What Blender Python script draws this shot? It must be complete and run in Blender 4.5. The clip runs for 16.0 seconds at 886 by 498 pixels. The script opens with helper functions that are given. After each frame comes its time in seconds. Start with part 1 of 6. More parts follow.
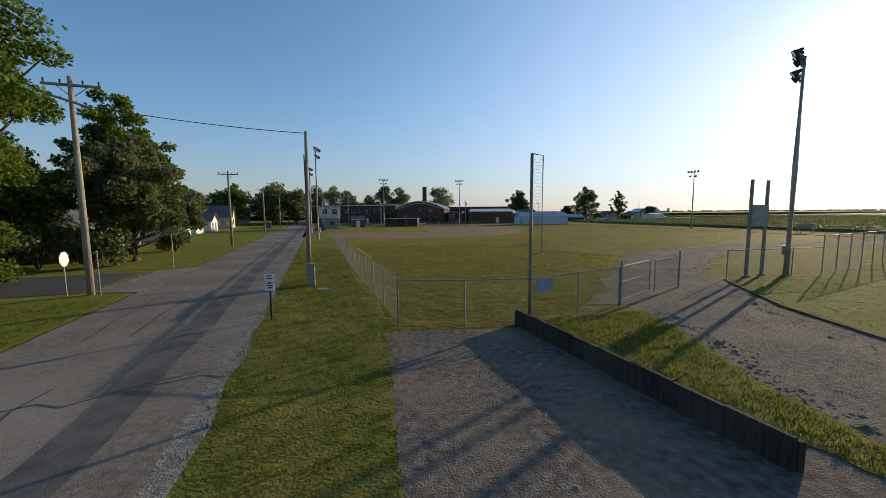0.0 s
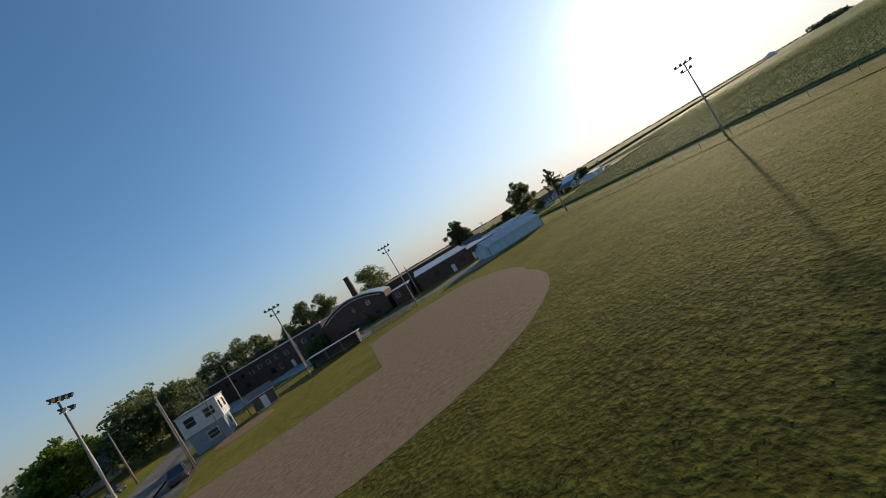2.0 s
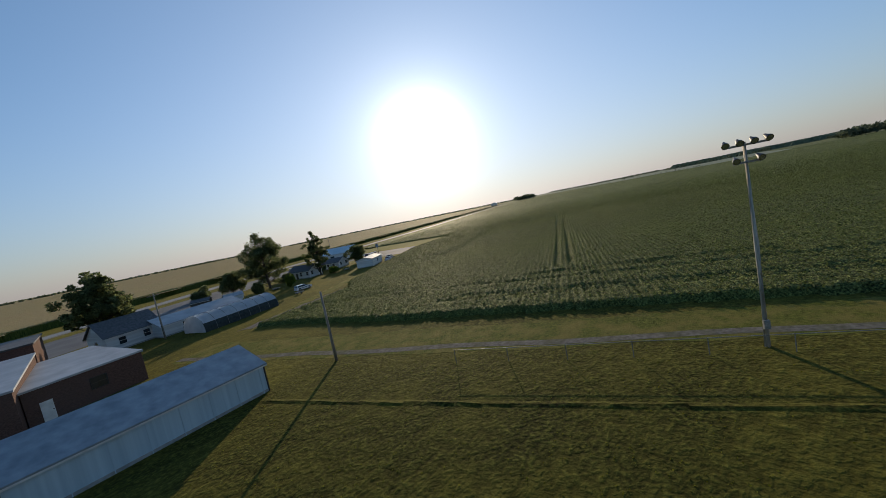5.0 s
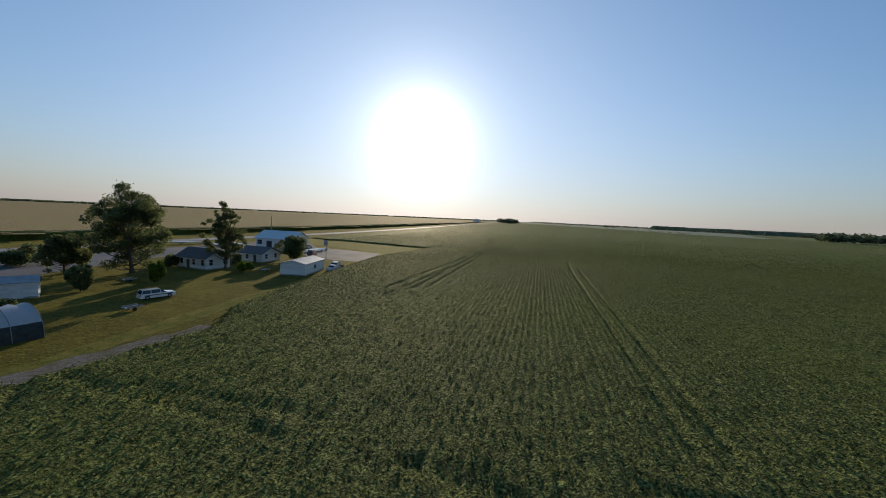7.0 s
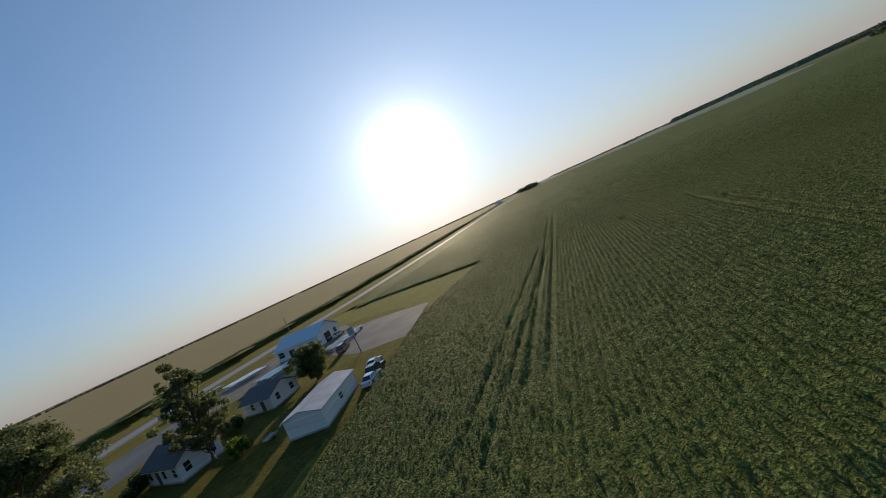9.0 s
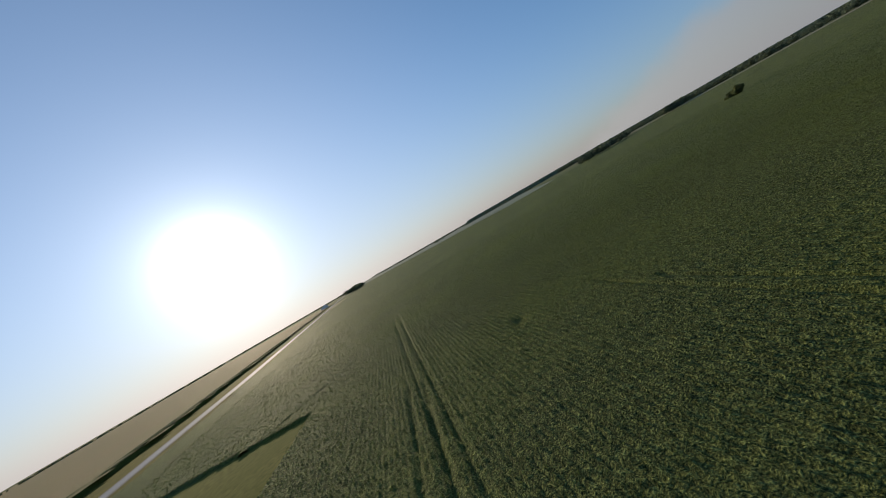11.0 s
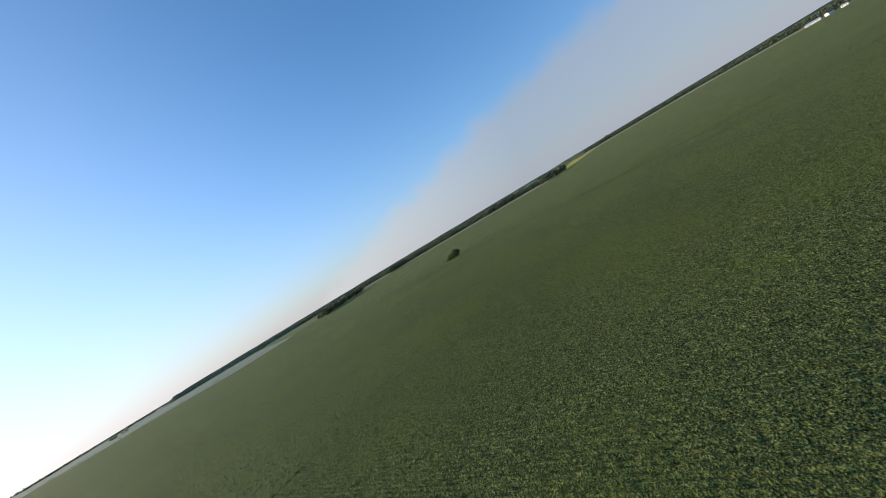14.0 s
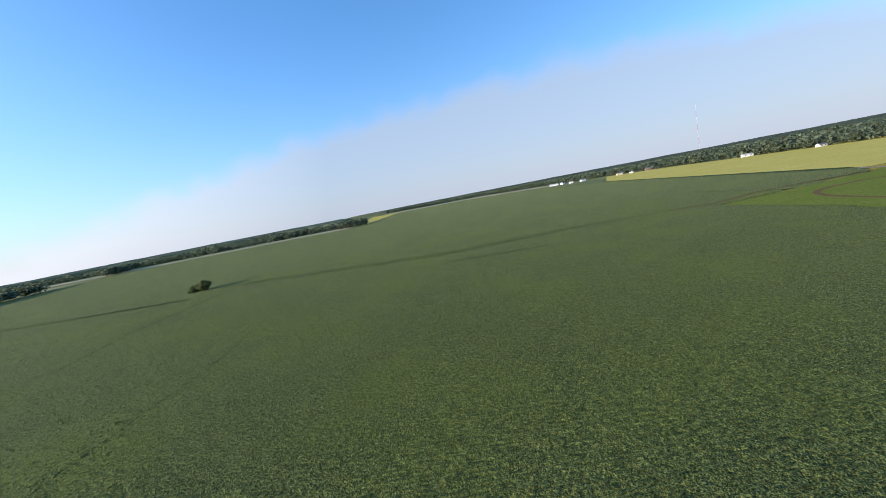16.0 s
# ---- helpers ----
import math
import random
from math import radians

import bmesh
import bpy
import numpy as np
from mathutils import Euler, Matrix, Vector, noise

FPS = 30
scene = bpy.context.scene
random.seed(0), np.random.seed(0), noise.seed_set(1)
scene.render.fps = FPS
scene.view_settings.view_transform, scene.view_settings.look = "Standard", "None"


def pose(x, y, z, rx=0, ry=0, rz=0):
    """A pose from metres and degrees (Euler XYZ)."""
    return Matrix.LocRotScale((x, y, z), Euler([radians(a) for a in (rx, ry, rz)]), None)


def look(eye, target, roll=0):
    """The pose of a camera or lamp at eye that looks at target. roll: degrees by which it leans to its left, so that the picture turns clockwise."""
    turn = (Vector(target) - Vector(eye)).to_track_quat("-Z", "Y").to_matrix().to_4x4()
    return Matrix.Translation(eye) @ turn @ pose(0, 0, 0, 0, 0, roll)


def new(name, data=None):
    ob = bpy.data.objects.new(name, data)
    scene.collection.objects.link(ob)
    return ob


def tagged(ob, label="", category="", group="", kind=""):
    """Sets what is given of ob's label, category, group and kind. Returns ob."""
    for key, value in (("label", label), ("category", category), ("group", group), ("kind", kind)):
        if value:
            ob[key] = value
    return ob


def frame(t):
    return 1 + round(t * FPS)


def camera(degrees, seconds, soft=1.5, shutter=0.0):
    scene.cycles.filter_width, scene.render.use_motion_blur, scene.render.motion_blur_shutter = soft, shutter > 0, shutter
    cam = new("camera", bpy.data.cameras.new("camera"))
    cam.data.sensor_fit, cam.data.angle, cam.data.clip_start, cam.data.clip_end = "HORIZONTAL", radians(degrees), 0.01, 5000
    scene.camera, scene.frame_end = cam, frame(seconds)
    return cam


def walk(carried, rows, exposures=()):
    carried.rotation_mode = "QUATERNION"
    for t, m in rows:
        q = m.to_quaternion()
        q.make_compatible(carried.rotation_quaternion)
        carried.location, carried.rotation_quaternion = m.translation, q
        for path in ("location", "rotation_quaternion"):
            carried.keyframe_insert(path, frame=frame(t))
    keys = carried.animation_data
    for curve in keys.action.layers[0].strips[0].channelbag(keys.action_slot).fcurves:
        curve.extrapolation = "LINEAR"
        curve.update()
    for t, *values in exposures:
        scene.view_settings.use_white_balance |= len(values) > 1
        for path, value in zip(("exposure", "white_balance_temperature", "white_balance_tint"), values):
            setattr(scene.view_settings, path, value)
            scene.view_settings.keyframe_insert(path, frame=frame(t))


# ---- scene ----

# ------------------------------------------------------------------ camera
cam = camera(100.5, 16.0, soft=0.8)
PATH = [
    (0, 0.00, 0.01, 4.17, 84.39, 0.35, 0.82),
    (0.2, -0.38, 4.30, 4.42, 84.70, 0.74, 1.79),
    (0.4, -0.65, 8.47, 4.69, 84.88, 1.06, 3.99),
    (0.5, -0.71, 10.45, 4.76, 85.21, 0.77, 4.68),
    (0.6, -0.83, 12.47, 4.86, 85.69, 3.33, 6.68),
    (0.7, -0.95, 14.44, 5.06, 86.62, 11.57, 7.83),
    (0.8, -1.07, 16.40, 5.24, 87.50, 21.43, 8.69),
    (0.9, -1.16, 18.35, 5.43, 88.06, 28.05, 8.17),
    (1, -1.26, 20.30, 5.61, 88.70, 30.20, 8.40),
    (1.5, -1.05, 30.40, 6.66, 89.34, 30.85, -3.36),
    (2, 0.23, 40.53, 7.71, 89.86, 30.64, -10.27),
    (2.5, 3.07, 50.14, 9.05, 90.52, 32.63, -17.67),
    (3, 7.21, 59.01, 10.35, 86.74, 28.16, -26.39),
    (3.5, 11.87, 67.69, 11.20, 86.92, 27.91, -32.56),
    (4, 15.93, 75.13, 11.88, 84.77, 24.80, -41.17),
    (4.2, 17.85, 78.30, 12.16, 84.71, 22.15, -43.33),
    (4.7, 23.92, 85.86, 12.77, 84.54, 15.37, -47.46),
    (5.2, 31.29, 92.99, 13.24, 84.34, 8.82, -50.08),
    (5.7, 39.29, 99.85, 13.65, 84.15, 3.12, -51.49),
    (6.2, 47.27, 106.57, 14.04, 84.06, -1.15, -52.11),
    (6.5, 51.77, 110.61, 14.28, 84.07, -2.76, -52.26),
    (7, 59.06, 117.52, 14.82, 85.02, -2.67, -52.16),
    (7.5, 66.20, 124.10, 15.15, 83.07, -0.06, -50.27),
    (8, 73.42, 130.56, 15.79, 83.97, -0.64, -50.47),
    (8.5, 80.44, 137.35, 16.64, 84.34, 1.45, -49.17),
    (8.6, 81.81, 138.77, 16.79, 84.75, 5.04, -48.90),
    (8.7, 83.18, 140.18, 16.94, 85.17, 11.07, -48.94),
    (8.8, 84.56, 141.60, 17.10, 85.52, 17.58, -49.01),
    (8.9, 85.95, 143.01, 17.25, 85.85, 22.16, -48.96),
    (9, 87.34, 144.40, 17.43, 86.20, 24.62, -48.56),
    (9.5, 94.76, 150.66, 17.96, 86.38, 27.55, -56.72),
    (10, 102.74, 155.68, 19.26, 87.70, 29.21, -62.50),
    (10.2, 105.92, 157.89, 19.56, 87.71, 29.93, -65.41),
    (10.7, 114.63, 162.89, 19.88, 87.74, 30.32, -73.48),
    (11.25, 125.05, 167.06, 19.86, 87.80, 29.27, -83.06),
    (11.8, 135.84, 169.23, 19.92, 87.85, 27.82, -92.50),
    (12.3, 145.48, 168.94, 20.45, 87.89, 27.16, -100.22),
    (12.5, 149.20, 168.11, 20.87, 87.89, 27.27, -102.92),
    (13, 158.48, 165.83, 22.00, 86.31, 25.24, -109.87),
    (13.5, 167.52, 162.84, 23.36, 87.47, 28.57, -115.75),
    (14, 176.12, 159.24, 24.86, 87.56, 30.98, -123.57),
    (14.5, 184.10, 154.50, 26.35, 87.39, 34.66, -131.18),
    (15, 189.98, 147.52, 27.75, 87.15, 35.13, -139.45),
    (15.5, 194.08, 139.05, 29.00, 85.13, 30.33, -148.75),
    (16, 197.76, 130.29, 30.74, 82.07, 10.97, -156.20),
]
EXPOSURES = [(0.0, 0.36, 7100, 8), (1.0, 0.6, 7100, 8), (2.0, 0.25, 7000, 8), (4.0, 0.0, 6900, 8), (8.0, 0.0, 6900, 8), (10.2, -0.06, 6800, 8), (12.5, 0.13, 6600, 8), (14.5, 0.78, 6300, 8), (15.5, 0.98, 6150, 9), (16.0, 1.12, 6100, 9)]
walk(cam, [(t, pose(x, y, z, rx, ry, rz)) for t, x, y, z, rx, ry, rz in PATH], EXPOSURES)

# ------------------------------------------------------------------ sky and sun
SUN_AZ, SUN_EL = radians(48.4), radians(11.6)        # from +y towards +x
SUN_WAY = Vector((math.cos(SUN_EL) * math.sin(SUN_AZ), math.cos(SUN_EL) * math.cos(SUN_AZ), math.sin(SUN_EL)))


def build_world():
    world = bpy.data.worlds.new("morning_sky")
    scene.world = world
    world.use_nodes = True
    nt = world.node_tree
    nt.nodes.clear()
    n, l = nt.nodes.new, nt.links.new
    sky = n("ShaderNodeTexSky")
    sky.sky_type = "NISHITA"
    sky.sun_disc = False
    sky.sun_elevation, sky.sun_rotation = SUN_EL, SUN_AZ
    sky.air_density, sky.dust_density, sky.ozone_density = 1.0, 0.06, 3.0
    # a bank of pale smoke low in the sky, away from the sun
    way = n("ShaderNodeTexCoord")
    split = n("ShaderNodeSeparateXYZ")
    l(way.outputs["Generated"], split.inputs[0])

    def maths(kind, a, b, c=None):
        m = n("ShaderNodeMath")
        m.operation = kind
        for k, v in enumerate((a, b, c)):
            if v is None:
                continue
            if isinstance(v, (int, float)):
                m.inputs[k].default_value = v
            else:
                l(v, m.inputs[k])
        return m.outputs[0]

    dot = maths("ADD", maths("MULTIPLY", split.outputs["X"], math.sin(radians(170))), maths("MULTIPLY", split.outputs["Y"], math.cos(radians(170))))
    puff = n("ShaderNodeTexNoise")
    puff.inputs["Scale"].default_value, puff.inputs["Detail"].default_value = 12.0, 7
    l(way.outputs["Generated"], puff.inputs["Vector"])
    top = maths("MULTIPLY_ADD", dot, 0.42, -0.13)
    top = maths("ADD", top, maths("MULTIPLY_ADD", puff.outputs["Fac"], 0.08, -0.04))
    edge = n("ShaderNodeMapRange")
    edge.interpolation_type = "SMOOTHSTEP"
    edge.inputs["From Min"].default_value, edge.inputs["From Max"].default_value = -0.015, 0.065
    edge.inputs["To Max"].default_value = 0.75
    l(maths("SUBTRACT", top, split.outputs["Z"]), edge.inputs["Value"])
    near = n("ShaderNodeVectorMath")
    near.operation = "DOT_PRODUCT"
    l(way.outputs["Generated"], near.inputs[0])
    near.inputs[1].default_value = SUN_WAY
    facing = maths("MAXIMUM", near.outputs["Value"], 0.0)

    def blend(fac, a, b, kind="MIX"):
        m = n("ShaderNodeMix")
        m.data_type, m.blend_type = "RGBA", kind
        for socket, v in (("Factor", fac), ("A", a), ("B", b)):
            if isinstance(v, (int, float, tuple)):
                m.inputs[socket].default_value = v
            else:
                l(v, m.inputs[socket])
        return m.outputs["Result"]

    # the morning haze: pale and faintly warm along the horizon, brighter towards the sun
    shade = maths("MINIMUM", maths("MULTIPLY_ADD", near.outputs["Value"], 0.3, 0.97), 1.0)
    tone = n("ShaderNodeCombineXYZ")
    low = maths("MAXIMUM", split.outputs["Z"], 0.0)
    deep_air = maths("POWER", 2.718, maths("MULTIPLY", low, -3.5))
    for k, (f, g) in enumerate(((0.72, 0.0), (1.0, -0.18), (1.15, -0.11))):
        l(maths("MULTIPLY", shade, maths("MULTIPLY_ADD", deep_air, g, f)), tone.inputs[k])
    blue = blend(1.0, sky.outputs["Color"], tone.outputs[0], "MULTIPLY")
    haze = maths("MULTIPLY", maths("POWER", 2.718, maths("MULTIPLY", low, maths("MULTIPLY_ADD", maths("POWER", facing, 1.5), 5.4, -8.6))), 0.88)
    shine = maths("MULTIPLY_ADD", maths("POWER", facing, 4.0), 1.9, maths("MULTIPLY_ADD", maths("MAXIMUM", maths("MULTIPLY", near.outputs["Value"], -1.0), 0.0), 0.75, 1.82))
    haze_colour = n("ShaderNodeCombineXYZ")
    for k, f in enumerate((1.03, 0.965, 1.06)):
        l(maths("MULTIPLY", shine, f), haze_colour.inputs[k])
    hazy = blend(haze, blue, haze_colour.outputs[0])
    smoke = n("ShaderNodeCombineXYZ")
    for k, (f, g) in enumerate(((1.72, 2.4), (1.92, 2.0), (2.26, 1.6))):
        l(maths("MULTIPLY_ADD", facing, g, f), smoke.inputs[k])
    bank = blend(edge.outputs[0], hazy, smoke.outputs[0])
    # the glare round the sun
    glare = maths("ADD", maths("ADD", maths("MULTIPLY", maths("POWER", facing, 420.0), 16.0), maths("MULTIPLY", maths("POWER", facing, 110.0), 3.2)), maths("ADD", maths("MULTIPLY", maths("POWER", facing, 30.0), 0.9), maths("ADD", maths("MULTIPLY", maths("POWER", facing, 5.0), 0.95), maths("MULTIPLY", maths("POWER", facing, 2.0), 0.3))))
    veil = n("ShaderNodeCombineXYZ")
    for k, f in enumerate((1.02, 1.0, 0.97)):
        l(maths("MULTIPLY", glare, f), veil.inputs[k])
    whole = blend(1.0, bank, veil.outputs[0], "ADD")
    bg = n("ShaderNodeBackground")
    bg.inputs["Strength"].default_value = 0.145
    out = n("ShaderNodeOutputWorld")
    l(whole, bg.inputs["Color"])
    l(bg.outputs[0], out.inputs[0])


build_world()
sun_data = bpy.data.lights.new("sun", "SUN")
sun_data.energy, sun_data.angle, sun_data.color = 3.5, radians(0.55), (1.0, 0.83, 0.61)
sun_lamp = new("sun", sun_data)
sun_lamp.matrix_world = look(SUN_WAY * 900, (0, 0, 0))


# ------------------------------------------------------------------ materials
def mat(name, dark, light, scale=1.0, rough=0.9, bump=0.3, bump_scale=None, patch=None, patch_scale=0.05,
        patch_amount=0.5, metal=0.0, vary=0.0, stretch=(1, 1, 1), coat=0.0, leaf=0.0, dist=0.05, sheen=None, spec=0.5, fuzz=0.1):
    """Two colours through fine grain, a third in broad patches, relief, and a little difference from piece to piece."""
    m = bpy.data.materials.new(name)
    m.use_nodes = True
    nt = m.node_tree
    n, l = nt.nodes.new, nt.links.new
    bsdf = nt.nodes["Principled BSDF"]
    bsdf.inputs["Roughness"].default_value = rough
    bsdf.inputs["Metallic"].default_value = metal
    bsdf.inputs["Specular IOR Level"].default_value = spec
    geo = n("ShaderNodeNewGeometry")
    mp = n("ShaderNodeMapping")
    mp.inputs["Scale"].default_value = stretch
    l(geo.outputs["Position"], mp.inputs["Vector"])
    grain = n("ShaderNodeTexNoise")
    grain.inputs["Scale"].default_value, grain.inputs["Detail"].default_value = scale, 6
    l(mp.outputs[0], grain.inputs["Vector"])
    ramp = n("ShaderNodeValToRGB")
    ramp.color_ramp.elements[0].position, ramp.color_ramp.elements[1].position = 0.32, 0.68
    ramp.color_ramp.elements[0].color, ramp.color_ramp.elements[1].color = (*dark, 1), (*light, 1)
    l(grain.outputs["Fac"], ramp.inputs["Fac"])
    colour = ramp.outputs["Color"]
    if patch:
        broad = n("ShaderNodeTexNoise")
        broad.inputs["Scale"].default_value, broad.inputs["Detail"].default_value = patch_scale, 4
        l(geo.outputs["Position"], broad.inputs["Vector"])
        pr = n("ShaderNodeMapRange")
        pr.inputs["From Min"].default_value, pr.inputs["From Max"].default_value = 0.42, 0.66
        pr.inputs["To Max"].default_value = patch_amount
        l(broad.outputs["Fac"], pr.inputs["Value"])
        mix = n("ShaderNodeMix")
        mix.data_type = "RGBA"
        l(pr.outputs[0], mix.inputs["Factor"])
        l(colour, mix.inputs["A"])
        mix.inputs["B"].default_value = (*patch, 1)
        colour = mix.outputs["Result"]
    if vary:
        info = n("ShaderNodeObjectInfo") if vary > 0 else geo
        hsv = n("ShaderNodeHueSaturation")
        vr = n("ShaderNodeMapRange")
        vr.inputs["To Min"].default_value, vr.inputs["To Max"].default_value = 1 - abs(vary), 1 + abs(vary)
        l(info.outputs["Random" if vary > 0 else "Random Per Island"], vr.inputs["Value"])
        l(vr.outputs[0], hsv.inputs["Value"])
        l(colour, hsv.inputs["Color"])
        colour = hsv.outputs["Color"]
    l(colour, bsdf.inputs["Base Color"])
    if bump:
        bn = n("ShaderNodeTexNoise")
        bn.inputs["Scale"].default_value, bn.inputs["Detail"].default_value = bump_scale or scale * 2, 5
        l(mp.outputs[0], bn.inputs["Vector"])
        bp = n("ShaderNodeBump")
        bp.inputs["Strength"].default_value, bp.inputs["Distance"].default_value = bump, dist
        l(bn.outputs["Fac"], bp.inputs["Height"])
        l(bp.outputs[0], bsdf.inputs["Normal"])
    if sheen:
        bsdf.inputs["Sheen Weight"].default_value, bsdf.inputs["Sheen Roughness"].default_value = fuzz, 0.45
        bsdf.inputs["Sheen Tint"].default_value = (*sheen, 1)
    if coat:
        bsdf.inputs["Coat Weight"].default_value = coat
    if leaf:
        tr = n("ShaderNodeBsdfTranslucent")
        l(colour, tr.inputs["Color"])
        ms = n("ShaderNodeMixShader")
        ms.inputs[0].default_value = leaf
        l(bsdf.outputs[0], ms.inputs[1])
        l(tr.outputs[0], ms.inputs[2])
        l(ms.outputs[0], nt.nodes["Material Output"].inputs[0])
    return m


def turf(name, deep, mid, bright, fine, tuft, spread, patch, patch_scale, patch_amount, bump, dist, fuzz=None, rough=0.92, stretch=(1, 1, 1)):
    """Leafy ground: three tones through fine grain, uneven tufts, broad drier patches, and relief at both sizes."""
    m = bpy.data.materials.new(name)
    m.use_nodes = True
    nt = m.node_tree
    n, l = nt.nodes.new, nt.links.new
    bsdf = nt.nodes["Principled BSDF"]
    bsdf.inputs["Roughness"].default_value, bsdf.inputs["Specular IOR Level"].default_value = rough, 0.03
    geo = n("ShaderNodeNewGeometry")
    mp = n("ShaderNodeMapping")
    mp.inputs["Scale"].default_value = stretch
    l(geo.outputs["Position"], mp.inputs["Vector"])

    def cloud(scale, detail, vec):
        t = n("ShaderNodeTexNoise")
        t.inputs["Scale"].default_value, t.inputs["Detail"].default_value = scale, detail
        l(vec, t.inputs["Vector"])
        return t.outputs["Fac"]

    grain, clump, broad = cloud(fine, 5, mp.outputs[0]), cloud(tuft, 3, mp.outputs[0]), cloud(patch_scale, 4, geo.outputs["Position"])
    ramp = n("ShaderNodeValToRGB")
    ramp.color_ramp.elements[0].position, ramp.color_ramp.elements[1].position = 0.34, 0.68
    ramp.color_ramp.elements[0].color, ramp.color_ramp.elements[1].color = (*deep, 1), (*bright, 1)
    between = ramp.color_ramp.elements.new(0.5)
    between.color = (*mid, 1)
    l(grain, ramp.inputs["Fac"])
    pr = n("ShaderNodeMapRange")
    pr.inputs["From Min"].default_value, pr.inputs["From Max"].default_value, pr.inputs["To Max"].default_value = 0.42, 0.66, patch_amount
    l(broad, pr.inputs["Value"])
    mix = n("ShaderNodeMix")
    mix.data_type = "RGBA"
    l(pr.outputs[0], mix.inputs["Factor"])
    l(ramp.outputs["Color"], mix.inputs["A"])
    mix.inputs["B"].default_value = (*patch, 1)
    vr = n("ShaderNodeMapRange")
    vr.inputs["From Min"].default_value, vr.inputs["From Max"].default_value = 0.32, 0.68
    vr.inputs["To Min"].default_value, vr.inputs["To Max"].default_value = 1 - spread, 1 + spread
    l(clump, vr.inputs["Value"])
    hsv = n("ShaderNodeHueSaturation")
    l(vr.outputs[0], hsv.inputs["Value"])
    l(mix.outputs["Result"], hsv.inputs["Color"])
    l(hsv.outputs["Color"], bsdf.inputs["Base Color"])
    add = n("ShaderNodeMath")
    add.operation = "MULTIPLY_ADD"
    l(clump, add.inputs[0])
    add.inputs[1].default_value = 1.6
    l(grain, add.inputs[2])
    bp = n("ShaderNodeBump")
    bp.inputs["Strength"].default_value, bp.inputs["Distance"].default_value = bump, dist
    l(add.outputs[0], bp.inputs["Height"])
    l(bp.outputs[0], bsdf.inputs["Normal"])
    if fuzz:
        bsdf.inputs["Sheen Weight"].default_value, bsdf.inputs["Sheen Roughness"].default_value = fuzz[3], 0.45
        bsdf.inputs["Sheen Tint"].default_value = (*fuzz[:3], 1)
    return m


GRASS = turf("mown_grass", (0.012, 0.0135, 0.004), (0.04, 0.0415, 0.008), (0.11, 0.104, 0.02), 3.6, 1.0, 0.36, (0.108, 0.093, 0.016), 0.14, 0.6, 0.8, 0.09, (0.62, 0.55, 0.15, 0.15))
VERGE = mat("verge_grass", (0.035, 0.05, 0.008), (0.125, 0.14, 0.024), 3.0, 0.95, 0.9, 14.0, (0.2, 0.15, 0.045), 0.5, 0.75, dist=0.08, spec=0.05, sheen=(0.6, 0.52, 0.12), fuzz=0.15)
LAWN = mat("yellow_green_lawn", (0.057, 0.068, 0.01), (0.134, 0.146, 0.024), 4.0, 0.95, 0.8, 12.0, (0.17, 0.15, 0.02), 0.5, 0.6, dist=0.05, spec=0.05, sheen=(0.5, 0.55, 0.14), fuzz=0.08)
BLADE = mat("grass_blades", (0.09, 0.11, 0.013), (0.2, 0.205, 0.034), 0.8, 0.8, 0, vary=-0.4, leaf=0.6, spec=0.08)
ASPHALT = mat("worn_asphalt", (0.15, 0.12, 0.092), (0.245, 0.203, 0.16), 7.0, 0.9, 0.5, 40.0, (0.32, 0.265, 0.21), 0.25, 0.65, dist=0.02, spec=0.06)
LOT_GREY = mat("grey_lot_asphalt", (0.085, 0.087, 0.094), (0.135, 0.138, 0.146), 4.0, 0.85, 0.4, 20.0, (0.18, 0.18, 0.182), 0.12, 0.6, dist=0.02, spec=0.2)
ASPHALT_DARK = mat("patched_asphalt", (0.06, 0.058, 0.057), (0.1, 0.097, 0.094), 8.0, 0.85, 0.5, 40.0, (0.13, 0.125, 0.12), 0.3, 0.5, dist=0.02, spec=0.15)
# concrete with its shade put into the colour: darker and slightly blue
SHADED_SLAB = mat("shaded_yard_concrete", (0.2, 0.205, 0.21), (0.3, 0.305, 0.31), 1.5, 0.85, 0.3, 8.0, (0.17, 0.17, 0.165), 0.2, 0.6, spec=0.2)
SEAL = mat("sealed_seam", (0.07, 0.064, 0.058), (0.14, 0.125, 0.11), 1.5, 0.8, 0.4, 30.0, (0.19, 0.17, 0.15), 0.5, 0.8, dist=0.02, spec=0.1)
HIGHWAY = mat("worn_highway_concrete", (0.22, 0.215, 0.205), (0.34, 0.335, 0.32), 1.5, 0.75, 0.3, 12.0, (0.27, 0.26, 0.25), 0.1, 0.5, dist=0.01, spec=0.25)
DARK_ROOF = mat("dark_roofing", (0.04, 0.042, 0.046), (0.085, 0.087, 0.092), 1.2, 0.7, 0.4, 4.0, (0.12, 0.12, 0.125), 0.2, 0.5)
GRAVEL = mat("gravel", (0.085, 0.071, 0.058), (0.21, 0.18, 0.148), 5.0, 0.95, 0.9, 25.0, (0.27, 0.205, 0.145), 0.45, 0.6, dist=0.05, spec=0.05)
PALE_GRAVEL = mat("pale_gravel", (0.16, 0.14, 0.115), (0.34, 0.305, 0.255), 5.0, 0.95, 0.7, 20.0, (0.2, 0.17, 0.12), 0.35, 0.7, spec=0.05)
DIRT = mat("red_brown_dirt", (0.22, 0.137, 0.078), (0.34, 0.225, 0.137), 2.0, 0.95, 0.6, 9.0, (0.28, 0.185, 0.105), 0.2, 0.6, spec=0.05)
BROWN_DIRT = mat("brown_soil", (0.13, 0.07, 0.032), (0.21, 0.125, 0.065), 1.2, 0.95, 0.6, 4.0, spec=0.02)
